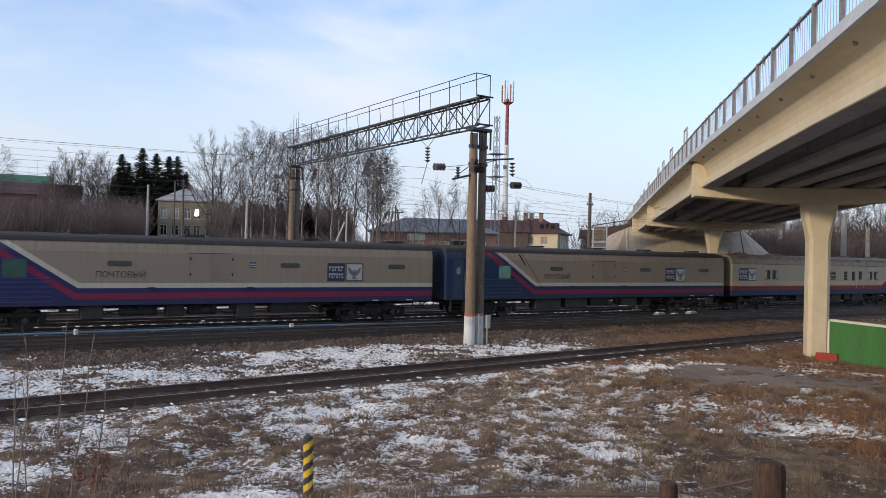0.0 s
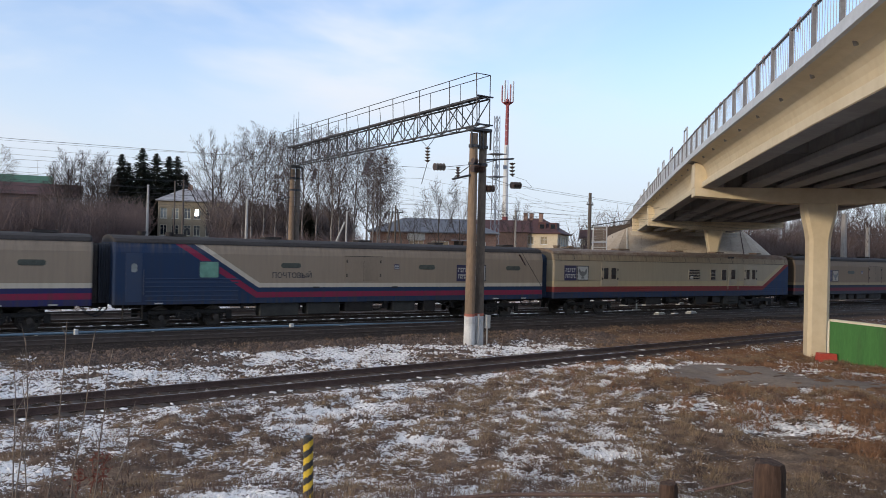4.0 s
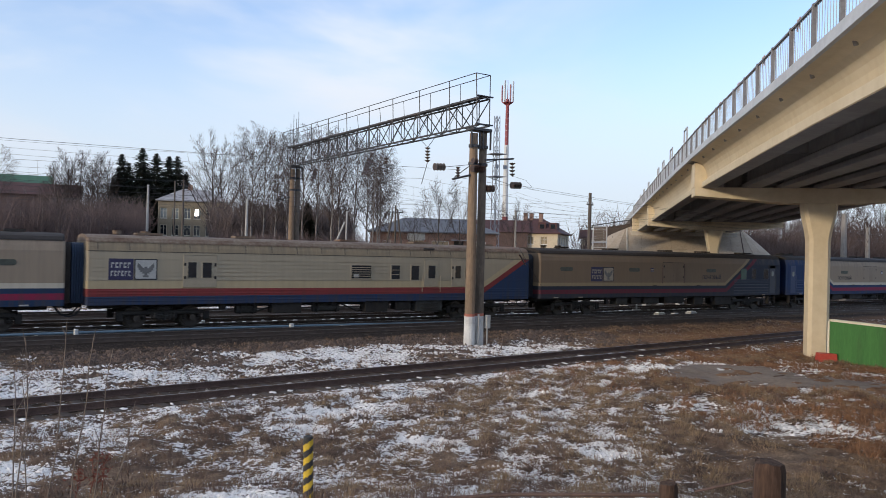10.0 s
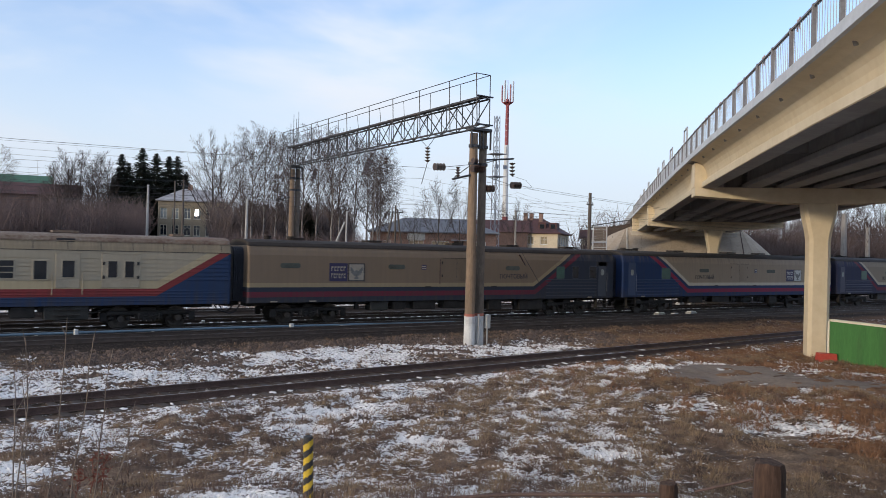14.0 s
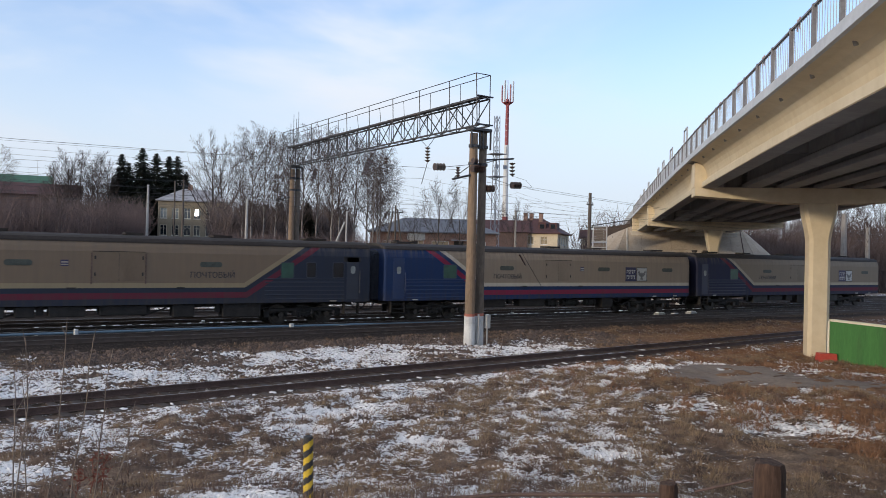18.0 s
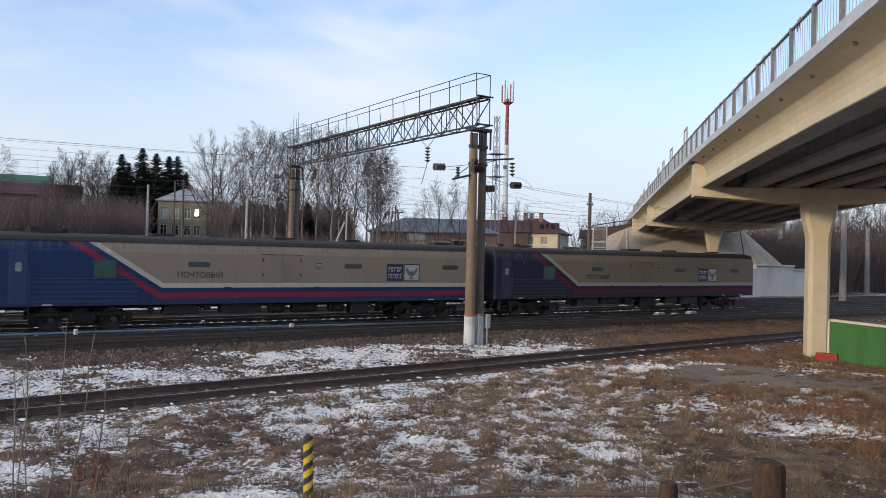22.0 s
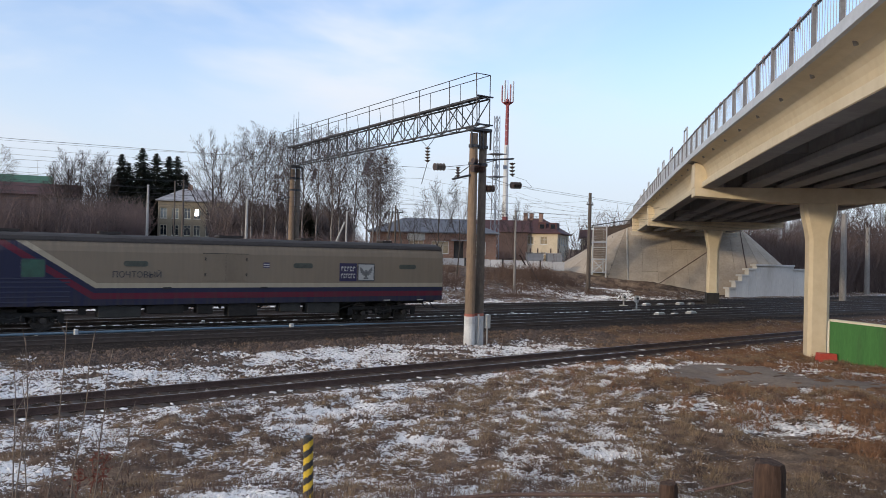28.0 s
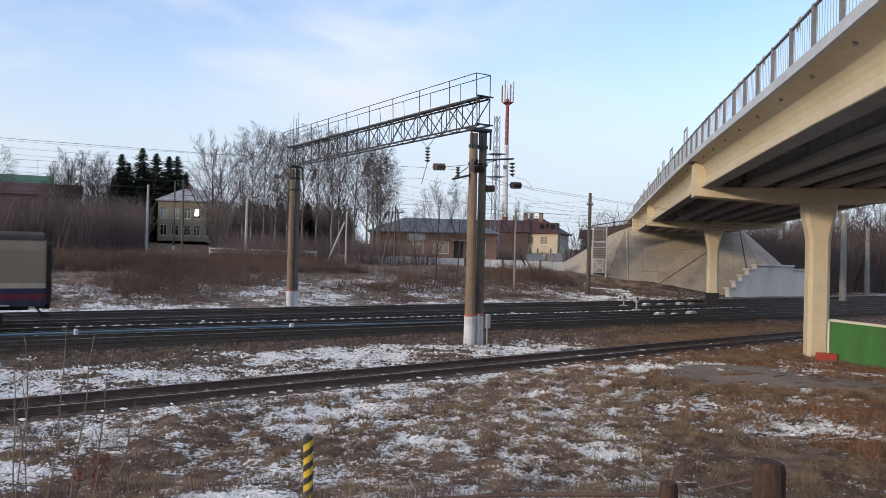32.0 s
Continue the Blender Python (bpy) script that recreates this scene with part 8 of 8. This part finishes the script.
def crumbs(count, region, seed, most=0.030, shift=0.0, soil=False):
    """Crumbs and small pillows of snow caught in the grass, or clods of soil and wet leaves."""
    rng = np.random.default_rng(seed)
    n = count * 5
    x, y = rng.uniform(region[0], region[1], n), rng.uniform(region[2], region[3], n)
    ang = np.degrees(np.arctan2(x, y))
    ok = (ang > -3) & (ang < 66) & (np.abs(y - siding_y(x)) > 1.7) & ~on_patch(x, y)
    lie = snow_cover(x, y) + snow_patches(x, y) * 1.6 > rng.uniform(0.40, 0.58, n) + shift
    ok &= (~lie & (rng.random(n) < sstep(fbm(x, y, 0.5, 29, 3), 0.3, 0.6))) if soil else lie
    x, y = x[ok][:count], y[ok][:count]
    n = len(x)
    s = rng.uniform(most / 3, most, n) * (1 + np.hypot(x, y) / 40)
    z = ground_z(x, y) + rng.uniform(0, 0.02, n)
    k, a0, st = 6, rng.uniform(0, 6.28, n), rng.uniform(0.3, 1.0, n)
    hi, tw = rng.uniform(0.2, 0.9, n), rng.uniform(0, 6.28, n)
    ring = []
    for i in range(k):
        a = a0 + 2 * np.pi * i / k
        q = s * rng.uniform(0.4, 1.6, n)
        ex, ey = q * st * np.cos(a), q * np.sin(a)
        ring.append(np.stack([x + ex * np.cos(tw) - ey * np.sin(tw), y + ex * np.sin(tw) + ey * np.cos(tw), z - 0.01], 1))
    top = np.stack([x + s * rng.uniform(-0.3, 0.3, n), y + s * rng.uniform(-0.3, 0.3, n), z + s * hi * 0.8], 1)
    out = []
    for i in range(k):
        out += [ring[i], ring[(i + 1) % k], top]
    if soil:
        triangles("soil_clods", np.stack(out, 1).reshape(-1, 3), M["clod"], "dark clods of soil and wet leaves", "soil")
    else:
        triangles("snow_crumbs", np.stack(out, 1).reshape(-1, 3), M["snow"], "crumbs of thin snow caught in dry grass", "snow")


M["clod"] = surf("wet_leaf_soil", (0.055, 0.039, 0.031), (0.17, 0.118, 0.088), 3.0, 0.95, fine=10.0)
crumbs(6000, (0, 30, 24.5, 31.4), 18, 0.085, 0.0, True)
crumbs(24000, (0, 34, 5, 31), 12, 0.045)
crumbs(7000, (2, 14, 5, 13), 14, 0.035, -0.06)
crumbs(8000, (0, 62, 47.3, 61), 13, 0.055, 0.0)


def patch_litter():
    """Thin snow streaks and dead leaves lying on the worn asphalt."""
    rnd = random.Random(15)
    snow, leaf = Geo(), Geo()
    for k in range(20):
        x, y = rnd.uniform(20.5, 31.0), rnd.uniform(14.2, 19.6)
        if not bool(on_patch(x, y)):
            continue
        g = snow if k % 3 else leaf
        n, z = 9, float(ground_z(x, y)) + 0.02
        L, w = rnd.uniform(0.1, 0.55), rnd.uniform(0.05, 0.16)
        ring = [(x + L * math.cos(i * 0.698) * rnd.uniform(0.5, 1.2) + 0.3 * w * math.sin(i * 0.698), y + w * math.sin(i * 0.698) * rnd.uniform(0.5, 1.3)) for i in range(n)]
        g.add([(a, b, z) for a, b in ring] + [(x + 0.8 * (a - x), y + 0.8 * (b - y), z + 0.025) for a, b in ring], [(i, (i + 1) % n, n + (i + 1) % n, n + i) for i in range(n)] + [tuple(range(n, 2 * n))])
    tagged(snow.made("snow_streaks", M["snow"]), "thin snow streaks on worn asphalt", "snow", kind="stuff")
    tagged(leaf.made("dead_leaves", M["sedge"]), "dark dead leaves lying on worn asphalt", "leaves", kind="stuff")


patch_litter()


def tall_stem(x, y, h, lean, seed, mat, red=False):
    """A leafless weed stalk with a few side twigs."""
    rnd = random.Random(seed)
    root = thing("weed_stalk", "tall reddish dry weed in the grass" if red else "tall bare weed stalk in dry grass", "weed", pose(x, y, float(ground_z(x, y)) - 0.05), "weed stalks")
    pts = [Vector((0, 0, 0))]
    for k in range(6):
        pts.append(pts[-1] + Vector((lean[0] + rnd.uniform(-0.03, 0.03), lean[1] + rnd.uniform(-0.03, 0.03), h / 6)))
    g = Geo()
    g.line(pts, 0.008, 6, r1=0.003)
    g.made("stem", mat, root)
    for k in range(10 if red else 6):
        t = rnd.uniform(0.35, 1.0)
        i = min(int(t * 6), 5)
        p = pts[i].lerp(pts[i + 1], t * 6 - i)
        g = Geo()
        q = p + Vector((rnd.gauss(0, 0.08), rnd.gauss(0, 0.08), rnd.uniform(0.06, 0.22)))
        spike(g, p, q, 0.005)
        if red:
            for _ in range(5):
                c = p.lerp(q, rnd.uniform(0.3, 1.0))
                spike(g, c, c + Vector((rnd.gauss(0, 0.04), rnd.gauss(0, 0.04), rnd.uniform(-0.03, 0.05))), 0.012)
        g.made("side_twig", mat, root)


M["stalk"] = surf("grey_stalk", (0.13, 0.10, 0.08), (0.24, 0.19, 0.15), 8.0, 0.9, bump=0)
M["stalk_red"] = surf("red_stalk", (0.13, 0.035, 0.025), (0.22, 0.07, 0.045), 8.0, 0.9, bump=0)
for k, (x, y, h, lx) in enumerate(((0.62, 7.3, 1.75, 0.012), (0.78, 7.1, 1.9, 0.03), (0.98, 7.0, 1.8, 0.035), (1.15, 7.2, 1.65, 0.02), (0.70, 7.6, 1.45, -0.005), (0.52, 7.0, 1.5, 0.01), (1.22, 6.9, 1.2, 0.04))):
    tall_stem(x, y, h, (lx, -lx * 0.5), 100 + k, M["stalk"])
for k, (x, y, h) in enumerate(((2.05, 12.5, 0.75), (1.85, 12.3, 0.55), (2.2, 12.6, 0.7))):
    tall_stem(x, y, h, (0.01, 0.0), 200 + k, M["stalk_red"], True)


def motions():
    """The train rolls along the second track; its wheels turn."""
    ts = [t for t, s in TRAIN_S]
    ss = [s for t, s in TRAIN_S]
    fit = np.polyfit([(t - 16) / 16 for t in ts], ss, 5)
    for k, (car, sets) in enumerate(TRAIN):
        walk(car, [(t, pose(s + (k - 4) * CAR, TRACKS[1], 0)) for t, s in TRAIN_S])
        for w in sets:
            x = w.location.x
            rows = []
            for i in range(247):
                t = min(i * 0.1301, 32.0)
                s = float(np.polyval(fit, (t - 16) / 16))
                rows.append((t, pose(x, 0, 0.475, 0, math.degrees((s - ss[0]) / 0.475))))
            walk(w, rows)


motions()
